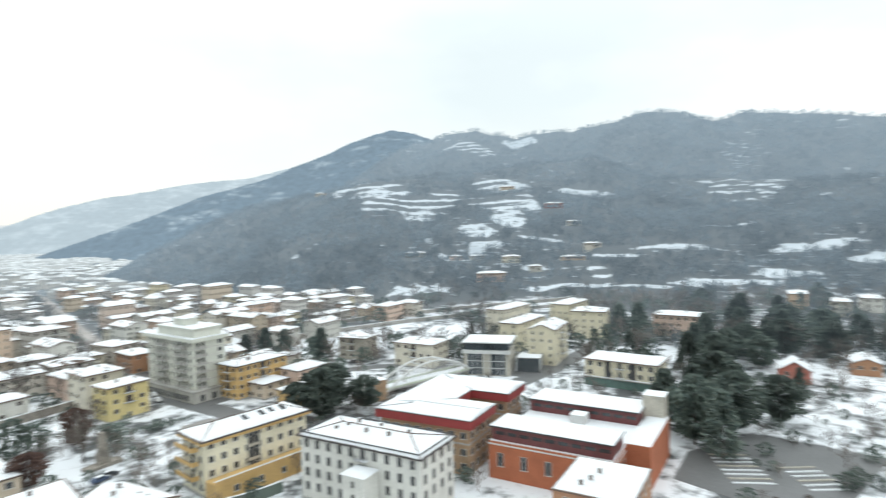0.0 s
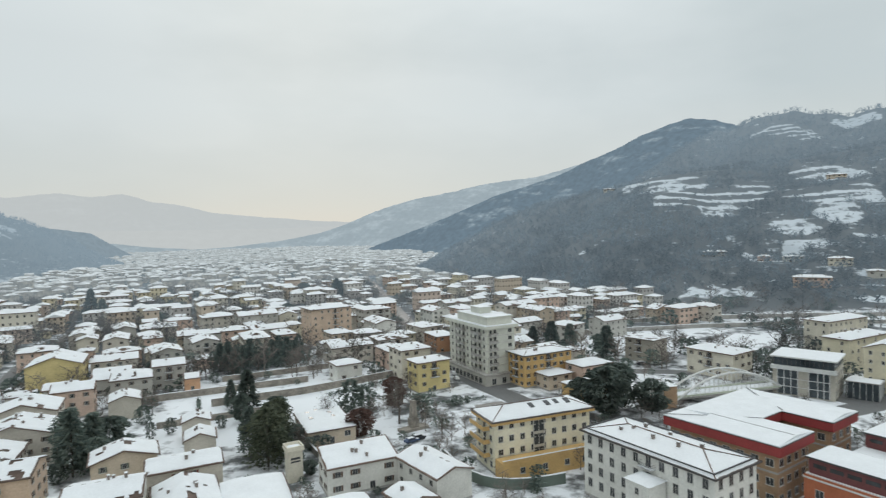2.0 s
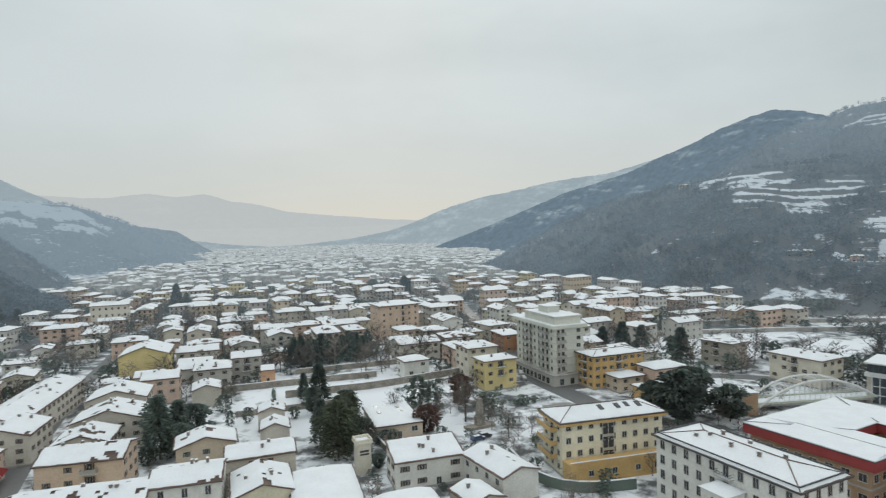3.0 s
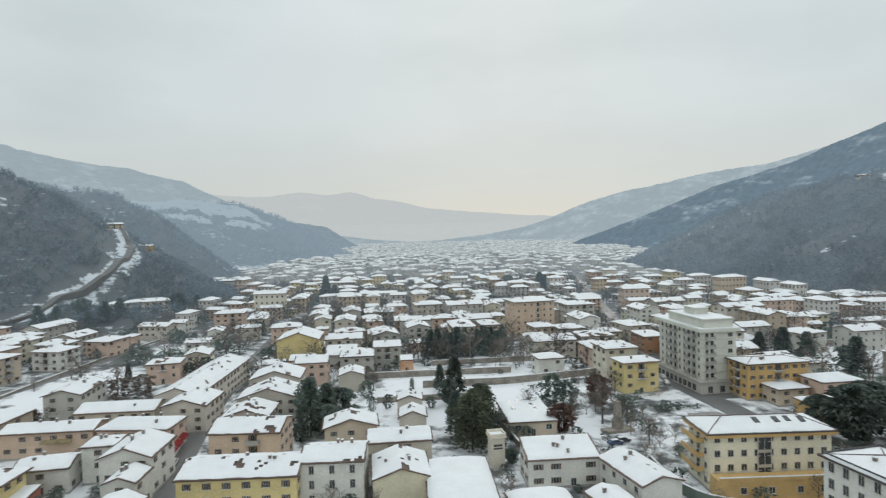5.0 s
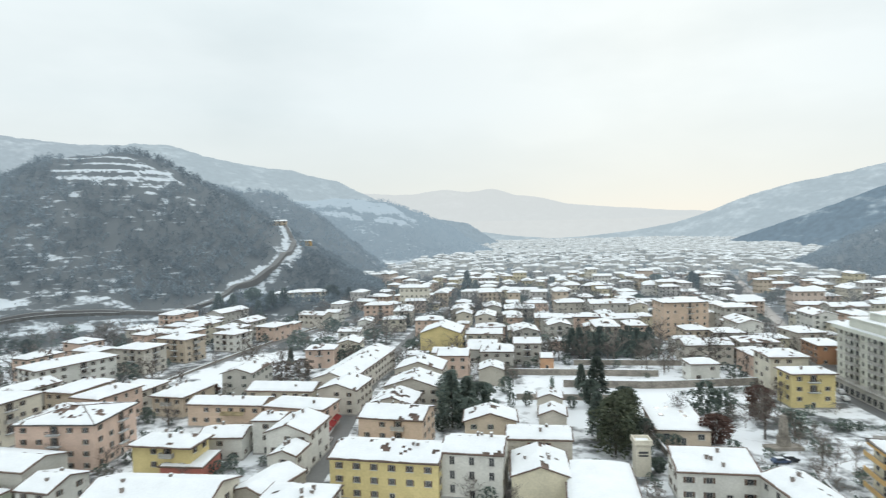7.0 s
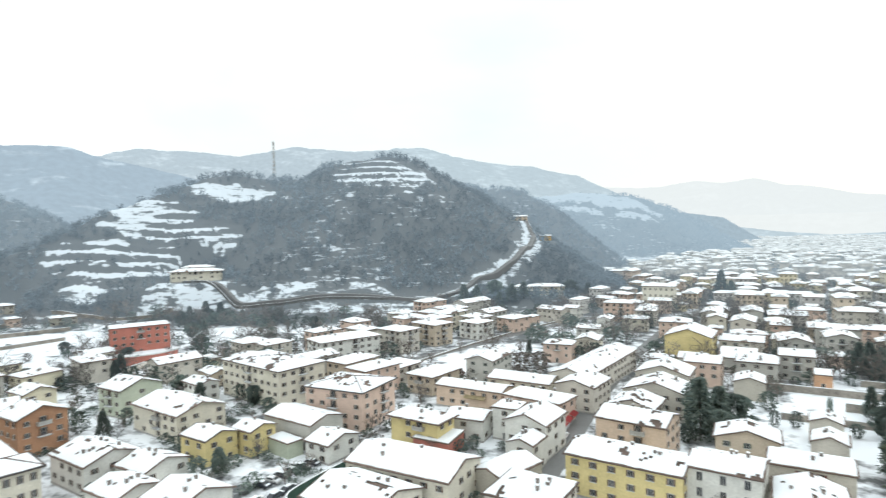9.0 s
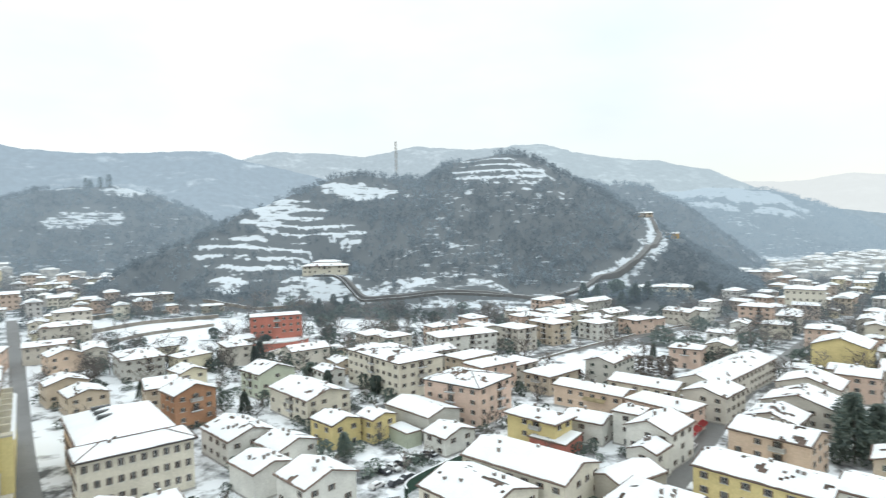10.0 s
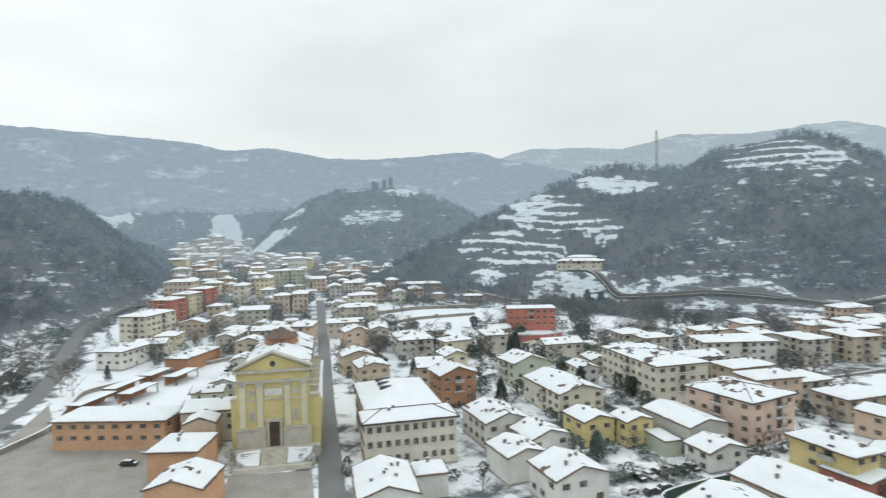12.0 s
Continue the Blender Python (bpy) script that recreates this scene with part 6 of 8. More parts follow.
    part("drum_roof", bm, TILE, t, "bare brown tiled drum roof")


PLASTER["church"] = surface("plaster_church", (0.62, 0.53, 0.25), 0.9, 2.5, 0.2, 0.12, 0.2)
PLASTER["pilaster"] = surface("plaster_pilaster", (0.64, 0.60, 0.44), 0.9, 2.5, 0.2, 0.1, 0.2)
church()
SAND = surface("sandy_gravel", (0.21, 0.19, 0.16), 0.95, 1.2, 0.16, 0.2, 0.4, stain=(0.34, 0.33, 0.315))


def church_stairs():
    t = tagged(new("church_stairs"), "stone church stairs with snow on the side ramps", "stairs")
    t.matrix_world = pose(-156.6, 9.4, 0, 0, 0, 81)
    part("terrace", boxed((-10.5, -2.0, -0.5, 11.5, 0.6, 2.95)), STONE_LIGHT, t)
    for k in range(14):
        part("step", boxed((-3.2, -2.0 - 0.34 * (k + 1), -0.4, 3.2, -2.0 - 0.34 * k, 2.95 - 0.17 * (k + 1))), STONE_LIGHT, t)
    for k in range(4):
        part("lower_step", boxed((-9.5, -8.4 - 0.4 * k, -0.4, 9.5, -6.8 - 0.4 * k, 0.62 - 0.15 * k)), STONE_LIGHT, t)
    for s in (-1, 1):
        bm = bmesh.new()
        prof = [(3.4, -2.0, 2.95), (9.6, -2.0, 2.5), (9.0, -4.4, 1.6), (6.6, -6.6, 0.8), (3.4, -6.8, 0.7)]
        top = [bm.verts.new((s * x, y, z + 0.18)) for x, y, z in prof]
        low = [bm.verts.new((s * x, y, -0.4)) for x, y, z in prof]
        bm.faces.new(top if s < 0 else top[::-1])
        for i in range(5):
            k = (i + 1) % 5
            bm.faces.new([low[i], low[k], top[k], top[i]])
        bmesh.ops.recalc_face_normals(bm, faces=bm.faces)
        part("ramp_snow", bm, SNOW, t, "snow-covered side ramp")
        for k in range(6):
            part("ramp_step", boxed((s * 6 - 2.2, -3.0 - k * 0.5, 0.4, s * 6 + 2.2, -2.75 - k * 0.5, 2.66 - k * 0.33)), STONE_LIGHT, t)
        part("pillar", boxed((s * 9.9 - 0.4, -7.0, -0.4, s * 9.9 + 0.4, -6.2, 2.2)), STONE_LIGHT, t)


church_stairs()


def flat_patch(name, outline, z, material, label, category="square"):
    return tagged(part(name, prism(outline, z - 0.5, z), material), label, category, kind="structure")


flat_patch("pavement", [(-149, -2), (-144, 17), (-128, 15.5), (-120, 14), (-122, -8), (-137, -4)], 0.07, SAND, "beige paved church forecourt")
flat_patch("pavement", [(-240, -62), (-188, -63), (-150, -62), (-120, -60), (-118, -18), (-136, -4), (-171, -20), (-190, -40), (-206, -52)], 0.05, SAND, "sandy square with thin snow and tyre tracks")
flat_patch("road", [(126, 12), (172, 4), (172, 34), (150, 44), (132, 42)], 0.05, ASPHALT, "wet asphalt car park", "car park")
MUD = surface("wet_mud", (0.16, 0.145, 0.125), 0.8, 1.0, 0.12, 0.25, 0.3, stain=(0.30, 0.29, 0.28))
flat_patch("pavement", [(66, 130), (92, 133), (96, 150), (94, 172), (84, 172), (78, 152), (67, 146)], 0.04, MUD, "muddy gravel path and forecourt with thin snow", "path")


# ---- walls, fences, canal ----
STONE_DARK = surface("dark_rubble_stone", (0.16, 0.165, 0.165), 0.95, 2.2, 0.4, 0.3, 0.6)

def wall_line(name, points, height, wide, material, label, cap=True, category="wall"):
    w = strip(name, points, wide, material, label, lift=0, category=category, kind="", height=height, step=3)
    if cap:
        strip("snow_cap", points, wide + 0.1, SNOW, "", lift=0.13, category="", kind="", height=height, step=3, parent=w, deep=0.12)
    return w


wall_line("garden_wall", [(-17, 229), (3.5, 230), (40, 231)], 2.4, 0.5, STONE, "old stone garden wall with snow on top")
wall_line("garden_wall", [(4, 213), (35, 213.5), (72, 222)], 2.6, 0.5, STONE, "long stone garden wall with snow on top")
wall_line("garden_wall", [(9, 247.5), (57, 250)], 2.2, 0.5, STONE, "long stone garden wall with snow on top")
wall_line("garden_wall", [(-12, 196), (24, 198)], 2.0, 0.5, STONE, "old stone garden wall with snow on top")
wall_line("garden_wall", [(24, 184), (28, 150)], 1.8, 0.4, STONE, "low stone garden wall with snow on top")
wall_line("canal_wall", [(-166, 180), (-151.5, 202.7), (-150, 251), (-146, 296), (-138, 340)], 0.9, 0.6, STONE, "long stone embankment wall with snow on top")
wall_line("canal_wall", [(-188, -61), (-205, -53), (-250, -54), (-278, -20), (-300, 17)], 1.6, 0.6, STONE, "stone embankment wall along the railway yard")
wall_line("embankment_wall", [(190, 262), (260, 243), (330, 215), (400, 175)], 2.2, 1.0, CONCRETE, "long concrete embankment wall with snow on top")
wall_line("embankment_wall", [(205, 285), (275, 268), (350, 235), (410, 200)], 2.4, 1.0, CONCRETE, "long concrete embankment wall with snow on top")
wall_line("slope_wall", [(-385, 242), (-345, 262), (-300, 290), (-262, 312), (-230, 340)], 1.6, 0.6, STONE_DARK, "dark retaining wall of the hillside road")
wall_line("slope_wall", [(-335, 78), (-350, 110), (-352, 150)], 1.8, 0.7, STONE, "stone terrace wall between the snowy fields")
wall_line("slope_wall", [(-372, 85), (-385, 120), (-380, 165)], 2.2, 0.7, STONE, "long stone terrace wall between the snowy fields")
wall_line("slope_wall", [(-410, 80), (-425, 115), (-415, 150)], 2.4, 0.7, STONE, "stone terrace wall above the snowy fields")
wall_line("slope_wall", [(-430, 176), (-400, 196), (-372, 226)], 2.0, 0.8, STONE, "stone retaining wall under the villa")
wall_line("slope_wall", [(-250, 128), (-262, 160), (-284, 170)], 2.6, 0.8, PLASTER["beige"], "curved terrace wall below the red villa")
wall_line("green_fence", [(-93, 80), (-96.3, 79), (-97.5, 94), (-97.5, 110)], 3.0, 0.25, surface("green_netting", (0.03, 0.075, 0.055), 0.8, 6, 0.5, 0.2), "dark green windbreak fence", True, "fence")
wall_line("green_fence", [(57, 136), (56.5, 122), (59, 114), (66, 110.5), (76, 109.5)], 2.4, 0.4, NEEDLES, "dark green hedge with snow on top", True, "hedge")
wall_line("red_wall", [(-84, 118.5), (-88, 111), (-84, 109)], 3.4, 0.3, PLASTER["red"], "red rendered yard wall", True, "wall")
strip("road", HILL_LANES[0], 4.5, ASPHALT, "narrow hillside road between snowy banks", 0.5)


# ---- lattice mast ----
def lattice_mast():
    z0 = float(land(-466, 396.7))
    t = tagged(new("lattice_mast"), "slender red and white lattice mast on the hill", "mast")
    t.matrix_world = pose(-466, 396.7, z0)
    H = 152 - z0
    for k in range(4):
        a = math.pi / 4 + k * math.pi / 2
        part("leg", tube_bm([(1.5 * math.cos(a), 1.5 * math.sin(a), -1), (0.75 * math.cos(a), 0.75 * math.sin(a), H)], 0.16, 4), CONCRETE, t)
    for i in range(9):
        z = 1 + i * (H - 2) / 9
        r = 1.5 - 0.75 * z / H
        for k in range(4):
            a, b = math.pi / 4 + k * math.pi / 2, math.pi / 4 + (k + 1) * math.pi / 2
            part("brace", tube_bm([(r * math.cos(a), r * math.sin(a), z), (r * math.cos(b), r * math.sin(b), z + (H - 2) / 9)], 0.09, 4), CONCRETE, t)
    for z in (H - 2.5, H - 5, H - 8):
        part("antenna", boxed((-1.3, -0.25, z, 1.3, 0.25, z + 1.4)), WHITE_PAINT, t)


lattice_mast()


# ---- roof lights, snow guards, terraces, sheds ----
def roof_lights(name, label, m, places, size=(0.9, 1.3)):
    """Small glazed roof lights, each a box standing on the roof."""
    for x, y, z, tilt in places:
        t = tagged(new(name), label, "roof light", "roof lights")
        t.matrix_world = m @ pose(x, y, z, tilt)
        part("kerb", boxed((-size[0] / 2 - 0.1, -size[1] / 2 - 0.1, -0.5, size[0] / 2 + 0.1, size[1] / 2 + 0.1, 0.28)), METAL_DARK, t)
        part("pane", boxed((-size[0] / 2, -size[1] / 2, 0.28, size[0] / 2, size[1] / 2, 0.34)), GLASS_DARK, t)


roof_lights("roof_light", "dark dormer light standing in the snowy roof", pose(77.2, 124.9, 0, 0, 0, -2), ((-1.5, -1.8, 14.2, 17), (3.0, -1.8, 14.2, 17), (5.6, -1.6, 14.2, 17), (8.6, -2.0, 14.2, 17)), (1.0, 1.8))
roof_lights("roof_light", "flat skylight in the snowy pavilion roof", pose(33.4, 168.5, 0, 0, 0, 1), ((-3.5, 1.5, 4.35, 0), (2.5, 4.5, 4.35, 0), (2.8, 0.8, 4.3, 0), (3.4, -3.5, 4.2, 0), (-3.4, 7.5, 4.2, 0), (-0.5, 9, 4.1, 0)), (1.0, 2.0))
roof_lights("roof_light", "row of dark roof lights in the school roof", pose(-160.0, 43.0, 0, 0, 0, 84), ((-2.5, -2.0, 14.6, 0), (-2.5, 2.6, 14.6, 0), (-2.5, 7.2, 14.6, 0)), (4.2, 1.3))


def eave_band(x, y, w, d, turn, z, material):
    t = tagged(new("eave_band"), "ochre painted band under the eaves", "eaves")
    t.matrix_world = pose(x, y, z, 0, 0, turn)
    for b in ((-w / 2, -d / 2, w / 2, -d / 2 + 0.25), (-w / 2, d / 2 - 0.25, w / 2, d / 2), (-w / 2, -d / 2 + 0.25, -w / 2 + 0.25, d / 2 - 0.25), (w / 2 - 0.25, -d / 2 + 0.25, w / 2, d / 2 - 0.25)):
        part("band", boxed((b[0], b[1], -0.55, b[2], b[3], 0.05)), material, t)


eave_band(77.2, 124.9, 28.5, 12.0, -2, 12.55, PLASTER["ochre"])


def snow_guard():
    t = tagged(new("snow_guard"), "dark snow guard rails round a white roof", "rail")
    t.matrix_world = pose(85.6, 89.3, 14.05, 0, 0, 9)
    for x0, y0, x1, y1 in ((-6.4, -15.2, 6.4, -15.2), (-6.4, 15.2, 6.4, 15.2), (-6.4, -15.2, -6.4, 15.2), (6.4, -15.2, 6.4, 15.2)):
        part("rail", tube_bm([(x0, y0, 0.62), (x1, y1, 0.62)], 0.15, 4), METAL_DARK, t)
    b = tagged(new("stair_bay"), "white stair bay with its own snowy roof", "bay")
    b.matrix_world = pose(77.2, 84.5, 0, 0, 0, 9)
    part("wall", boxed((-2.6, -2.2, -1, 2.2, 3.2, 10.2)), PLASTER["white"], b)
    part("roof_snow", snowbox(-2.9, -2.5, 2.5, 3.5, 10.2, 0.5), ROOF_SNOW, b)
    wall_row(b, (-2.6, 3.2), (-2.6, -2.2), (3, 6, 8.6), 0.8, 1.2, 3)


snow_guard()


def hip_lines(x, y, w, d, turn, z, pitch, label):
    """Ridge and hip tiles that show dark through the snow, and the gutters round the eaves."""
    t = tagged(new("ridge_tiles"), label, "ridge tiles")
    t.matrix_world = pose(x, y, z, 0, 0, turn)
    W, D = w / 2, d / 2
    m = min(W, D)
    a, b = ((-(W - m), 0), (W - m, 0)) if W > D else ((0, -(D - m)), (0, D - m))
    ends = ((-W, -D, a), (-W, D, a if W > D else b), (W, -D, b if W > D else a), (W, D, b))
    for ex, ey, (rx, ry) in ends:
        part("hip", tube_bm([(ex, ey, 0.12), (rx, ry, pitch * m + 0.24)], 0.13, 4), TILE, t)
    part("ridge", tube_bm([(*a, pitch * m + 0.26), (*b, pitch * m + 0.26)], 0.13, 4), TILE, t)
    for (x0, y0), (x1, y1) in (((-W, -D), (W, -D)), ((W, -D), (W, D)), ((W, D), (-W, D)), ((-W, D), (-W, -D))):
        part("gutter", tube_bm([(x0, y0, 0.02), (x1, y1, 0.02)], 0.13, 4), METAL_DARK, t)


hip_lines(85.6, 89.3, 14.4, 32.0, 9, 14.02, 0.22, "dark hip tiles and gutters of the white house roof")
hip_lines(77.2, 124.9, 28.7, 12.2, -2, 12.88, 0.30, "dark hip tiles and gutters of the yellow apartment house")
hip_lines(-140.7, 40.9, 24.5, 11.5, 83, 11.94, 0.30, "dark hip tiles and gutters of the cream school")
hip_lines(-123.1, 131.9, 19.3, 22.2, 97, 12.02, 0.20, "dark hip tiles and gutters of the peach flats")
hip_lines(119.4, 187.3, 23.3, 12.3, 4, 12.03, 0.16, "dark hip tiles and gutters of the orange flats")


def shopfront():
    t = tagged(new("shopfront"), "green glazed shopfront under the yellow flats", "shopfront")
    t.matrix_world = pose(201.3, 80.2, 0, 0, 0, 4)
    part("glazing", boxed((-7.0, -12.8, -0.3, -6.75, 12.8, 3.1)), surface("green_glazing", (0.16, 0.26, 0.23), 0.25, 2, 0.3, 0.2, 0.1), t)
    part("canopy", boxed((-8.0, -13.2, 3.1, -6.7, 13.2, 3.4)), CONCRETE, t)
    part("canopy_snow", boxed((-7.95, -13.1, 3.4, -6.8, 13.1, 3.5)), SNOW, t)
    for k in range(11):
        part("mullion", boxed((-7.1, -12.8 + k * 2.5, -0.3, -7.0, -12.65 + k * 2.5, 3.1)), METAL_DARK, t)
    # flat dark strips stand in for the shade of recesses between the bays
    for y in (-4.6, 4.2):
        part("recess", boxed((-6.95, y - 0.9, 3.5, -6.7, y + 0.9, 9.0)), METAL_DARK, t, "dark strip painted in for a shaded recess")


shopfront()


def villa_terrace():
    t = tagged(new("villa_terrace"), "curved red and white terrace below the villa", "terrace")
    t.matrix_world = pose(-269, 146.5, 0, 0, 0, 66)
    pts = [(16 * math.cos(a), -11 * math.sin(a)) for a in np.linspace(0, math.pi, 15)]
    ring = pts[::-1]
    part("wall", prism(ring, -2, 4.4), PLASTER["red"], t)
    part("coping", prism(grow_round(ring, 0.35), 4.4, 4.9), WHITE_PAINT, t)
    part("terrace_snow", prism(ring, 4.9, 5.05), SNOW, t)


def grow_round(ring, d):
    c = Vector((sum(p[0] for p in ring) / len(ring), sum(p[1] for p in ring) / len(ring)))
    return [tuple(Vector(p) + (Vector(p) - c).normalized() * d) for p in ring]


villa_terrace()


def low_shed(x, y, w, d, turn, h):
    t = tagged(new("platform_shed"), "low open shed with a flat snowy roof", "shed", "sheds in the railway yard")
    t.matrix_world = pose(x, y, float(land(x, y)), 0, 0, turn)
    part("roof", boxed((-w / 2, -d / 2, h, w / 2, d / 2, h + 0.25)), METAL_DARK, t)
    part("roof_snow", snowbox(-w / 2 + 0.1, -d / 2 + 0.1, w / 2 - 0.1, d / 2 - 0.1, h + 0.25, 0.2), ROOF_SNOW, t)
    part("back_wall", boxed((-w / 2 + 0.3, d / 2 - 0.5, -0.5, w / 2 - 0.3, d / 2 - 0.2, h)), PLASTER["brown"], t)
    for sx in (-1, 1):
        part("post", boxed((sx * (w / 2 - 0.5) - 0.12, -d / 2 + 0.3, -0.5, sx * (w / 2 - 0.5) + 0.12, -d / 2 + 0.55, h)), METAL_DARK, t)


for x, y, w in ((-228, -46, 18), (-247, -39, 18), (-262, -30, 14), (-236, -33, 16), (-256, -20, 16)):
    low_shed(x, y, w, 5.5, 152, 3.4)
house("beige sacristy beside the church with snowy roofs", -181, -6, 16, 13, 80, 9, "gable_u", "beige", 2, 0.3, 0.4, bare=0.0, chimneys=1)
house("small chapel front of pale stone with a pediment", -168, -8.5, 9, 8, 80, 9, "gable_v", "salmon", 1, 0.4, 0.4, bare=0.0, chimneys=0)


# ---- stairwell and end balconies of the yellow apartment house ----
def apartment_details():
    base = pose(77.2, 124.9, 0, 0, 0, -2)
    t = tagged(new("stair_window"), "tall glazed stairwell strip with pale floor bands", "window")
    t.matrix_world = base @ pose(-1.4, -5.2, 0)
    part("frame", boxed((-1.55, -0.16, 2.4, -1.4, 0.0, 12.2)), FRAME_WHITE, t)
    part("frame", boxed((1.4, -0.16, 2.4, 1.55, 0.0, 12.2)), FRAME_WHITE, t)
    for k in range(3):
        part("pane", boxed((-1.4, -0.05, 2.5 + k * 3.25, 1.4, 0.0, 5.1 + k * 3.25)), GLASS_DARK, t)
        part("glazing_bar", boxed((-0.05, -0.09, 2.5 + k * 3.25, 0.05, -0.05, 5.1 + k * 3.25)), FRAME_WHITE, t)
        part("floor_band", boxed((-1.4, -0.14, 5.1 + k * 3.25, 1.4, 0.0, 5.75 + k * 3.25)), PLASTER["stone"], t)
    for k, z in enumerate((3.6, 6.8, 10.0)):
        b = tagged(new("end_balcony"), "ochre parapet balcony at the end of the apartment house", "balcony", "end balconies")
        b.matrix_world = base @ pose(-13.35, 1.0, z)
        part("slab", boxed((-1.7, -3.6, -0.18, 0.0, 4.4, 0.0)), CONCRETE, b)
        part("parapet", boxed((-1.7, -3.6, 0.0, -1.58, 4.4, 1.0)), PLASTER["ochre"], b)
        part("parapet", boxed((-1.58, -3.6, 0.0, 0.0, -3.48, 1.0)), PLASTER["ochre"], b)
        part("snow", snowbox(-1.56, -3.4, -0.9, 4.2, 0.01, 0.12, 0.5), SNOW, b)
        part("door", boxed((-0.03, -1.2, 0.0, 0.04, 0.0, 2.1)), GLASS_DARK, b)


apartment_details()


# ---- awnings, porch and yard buildings ----
def awning(x, y, turn, w, z, reach, material, label):
    t = tagged(new("awning"), label, "awning")
    t.matrix_world = pose(x, y, z, 0, 0, turn)
    bm = bmesh.new()
    rows = []
    n = max(4, int(w / 0.8))
    for yy, zz in ((0, 0), (-reach * 0.5, -0.28), (-reach, -0.62), (-reach - 0.02, -0.9)):
        rows.append([bm.verts.new((-w / 2 + w * i / n, yy, zz - 0.05 * (i % 2) * (yy < -0.1))) for i in range(n + 1)])
    for a, b in zip(rows, rows[1:]):
        for i in range(n):
            bm.faces.new([a[i], b[i], b[i + 1], a[i + 1]])
    bmesh.ops.solidify(bm, geom=bm.faces[:], thickness=0.03)
    part("cloth", bm, material, t)
    for s in (-1, 1):
        part("arm", boxed((s * w / 2 - 0.03, -reach, -0.75, s * w / 2 + 0.03, 0.05, -0.69)), METAL_DARK, t)
    return t


AWNING_RED = surface("red_awning_cloth", (0.42, 0.05, 0.05), 0.85, 8, 0.8, 0.2, 0.1)
AWNING_TAN = surface("sand_awning_cloth", (0.50, 0.42, 0.26), 0.85, 8, 0.8, 0.2, 0.1)
for k in range(3):
    awning(-62.6 - 0.55 * k, 151.0 + 5.4 * k, 96, 5.0, 3.6, 1.6, AWNING_RED, "red cloth shop awning over the street")
awning(-94, 157.9, 2, 7.5, 5.2, 1.3, AWNING_TAN, "sand-coloured cloth awning on the long house")
house("low porch of the ochre villa with red wall", -87.0, 126.5, 11.5, 9.5, 4, 3.4, "mono", "red", 1, 0.08, 0.4, bare=0.0, chimneys=0, windows=False, trim=False, name="porch", category="porch")


def parking_rows():
    """Thin lines of snow left between the bays of the car park."""
    for x0, y0, ux, uy, vx, vy, wide, rows in ((150.7, 39.4, 0.53, -0.85, -0.85, -0.5, 9.0, 8), (151.5, 24.0, 0.63, -0.78, -0.8, -0.6, 8.0, 6)):
        t = tagged(new("parking_rows"), "rows of low snow-dusted kerbs in the car park", "parking rows")
        t.matrix_world = pose(x0, y0, 0.1, 0, 0, math.degrees(math.atan2(uy, ux)))
        for k in range(rows):
            part("kerb", boxed((0, -2.3 * k - 0.25, -0.2, wide, -2.3 * k + 0.25, 0.16)), SNOW if k % 3 else STONE_LIGHT, t)


parking_rows()


# ---- garden and street trees ----
TREE_MESHES = {}


def tree_meshes(kind, seed):
    key = (kind, seed)
    if key not in TREE_MESHES:
        if kind == "bare":
            TREE_MESHES[key] = (None, tri_mesh("crown", bare_tree_arrays(seed + 40, 10, 4.0, 14, 9, 0.085, 4), BRANCHES))
        elif kind == "cypress":
            TREE_MESHES[key] = (None, tri_mesh("crown", spray_arrays(seed, 10, 1.7, 1500, 0.42, "column", 0.04), NEEDLES))
        elif kind == "fir":
            TREE_MESHES[key] = (None, tri_mesh("crown", spray_arrays(seed, 10, 2.7, 1900, 0.55, "cone", 0.08), NEEDLES))
        elif kind == "cedar":
            TREE_MESHES[key] = (None, tri_mesh("crown", spray_arrays(seed, 10, 5.2, 3000, 0.8, "ball", 0.12), NEEDLES))
        elif kind == "green":
            TREE_MESHES[key] = (None, tri_mesh("crown", spray_arrays(seed, 10, 3.2, 2200, 0.5, "column", 0.04), NEEDLES_GREEN))
        else:
            mat = {"rust": LEAVES_RUST, "shrub": NEEDLES, "twiggy": BRANCHES}[kind]
            TREE_MESHES[key] = (None, tri_mesh("crown", spray_arrays(seed, 10, 5.0, 700 if kind != "rust" else 1500, 0.9, "ball", 0.05), mat))
    return TREE_MESHES[key][1]


TRUNK = None
TREE_LABELS = dict(bare="leafless deciduous tree with grey twigs", cypress="slim dark evergreen cypress", fir="tall dark fir tree", cedar="broad dark cedar with layered boughs",
                   green="dense dark green conifer", rust="tree with a few rusty dead leaves", shrub="dark evergreen garden shrub", twiggy="leafless twiggy garden shrub")


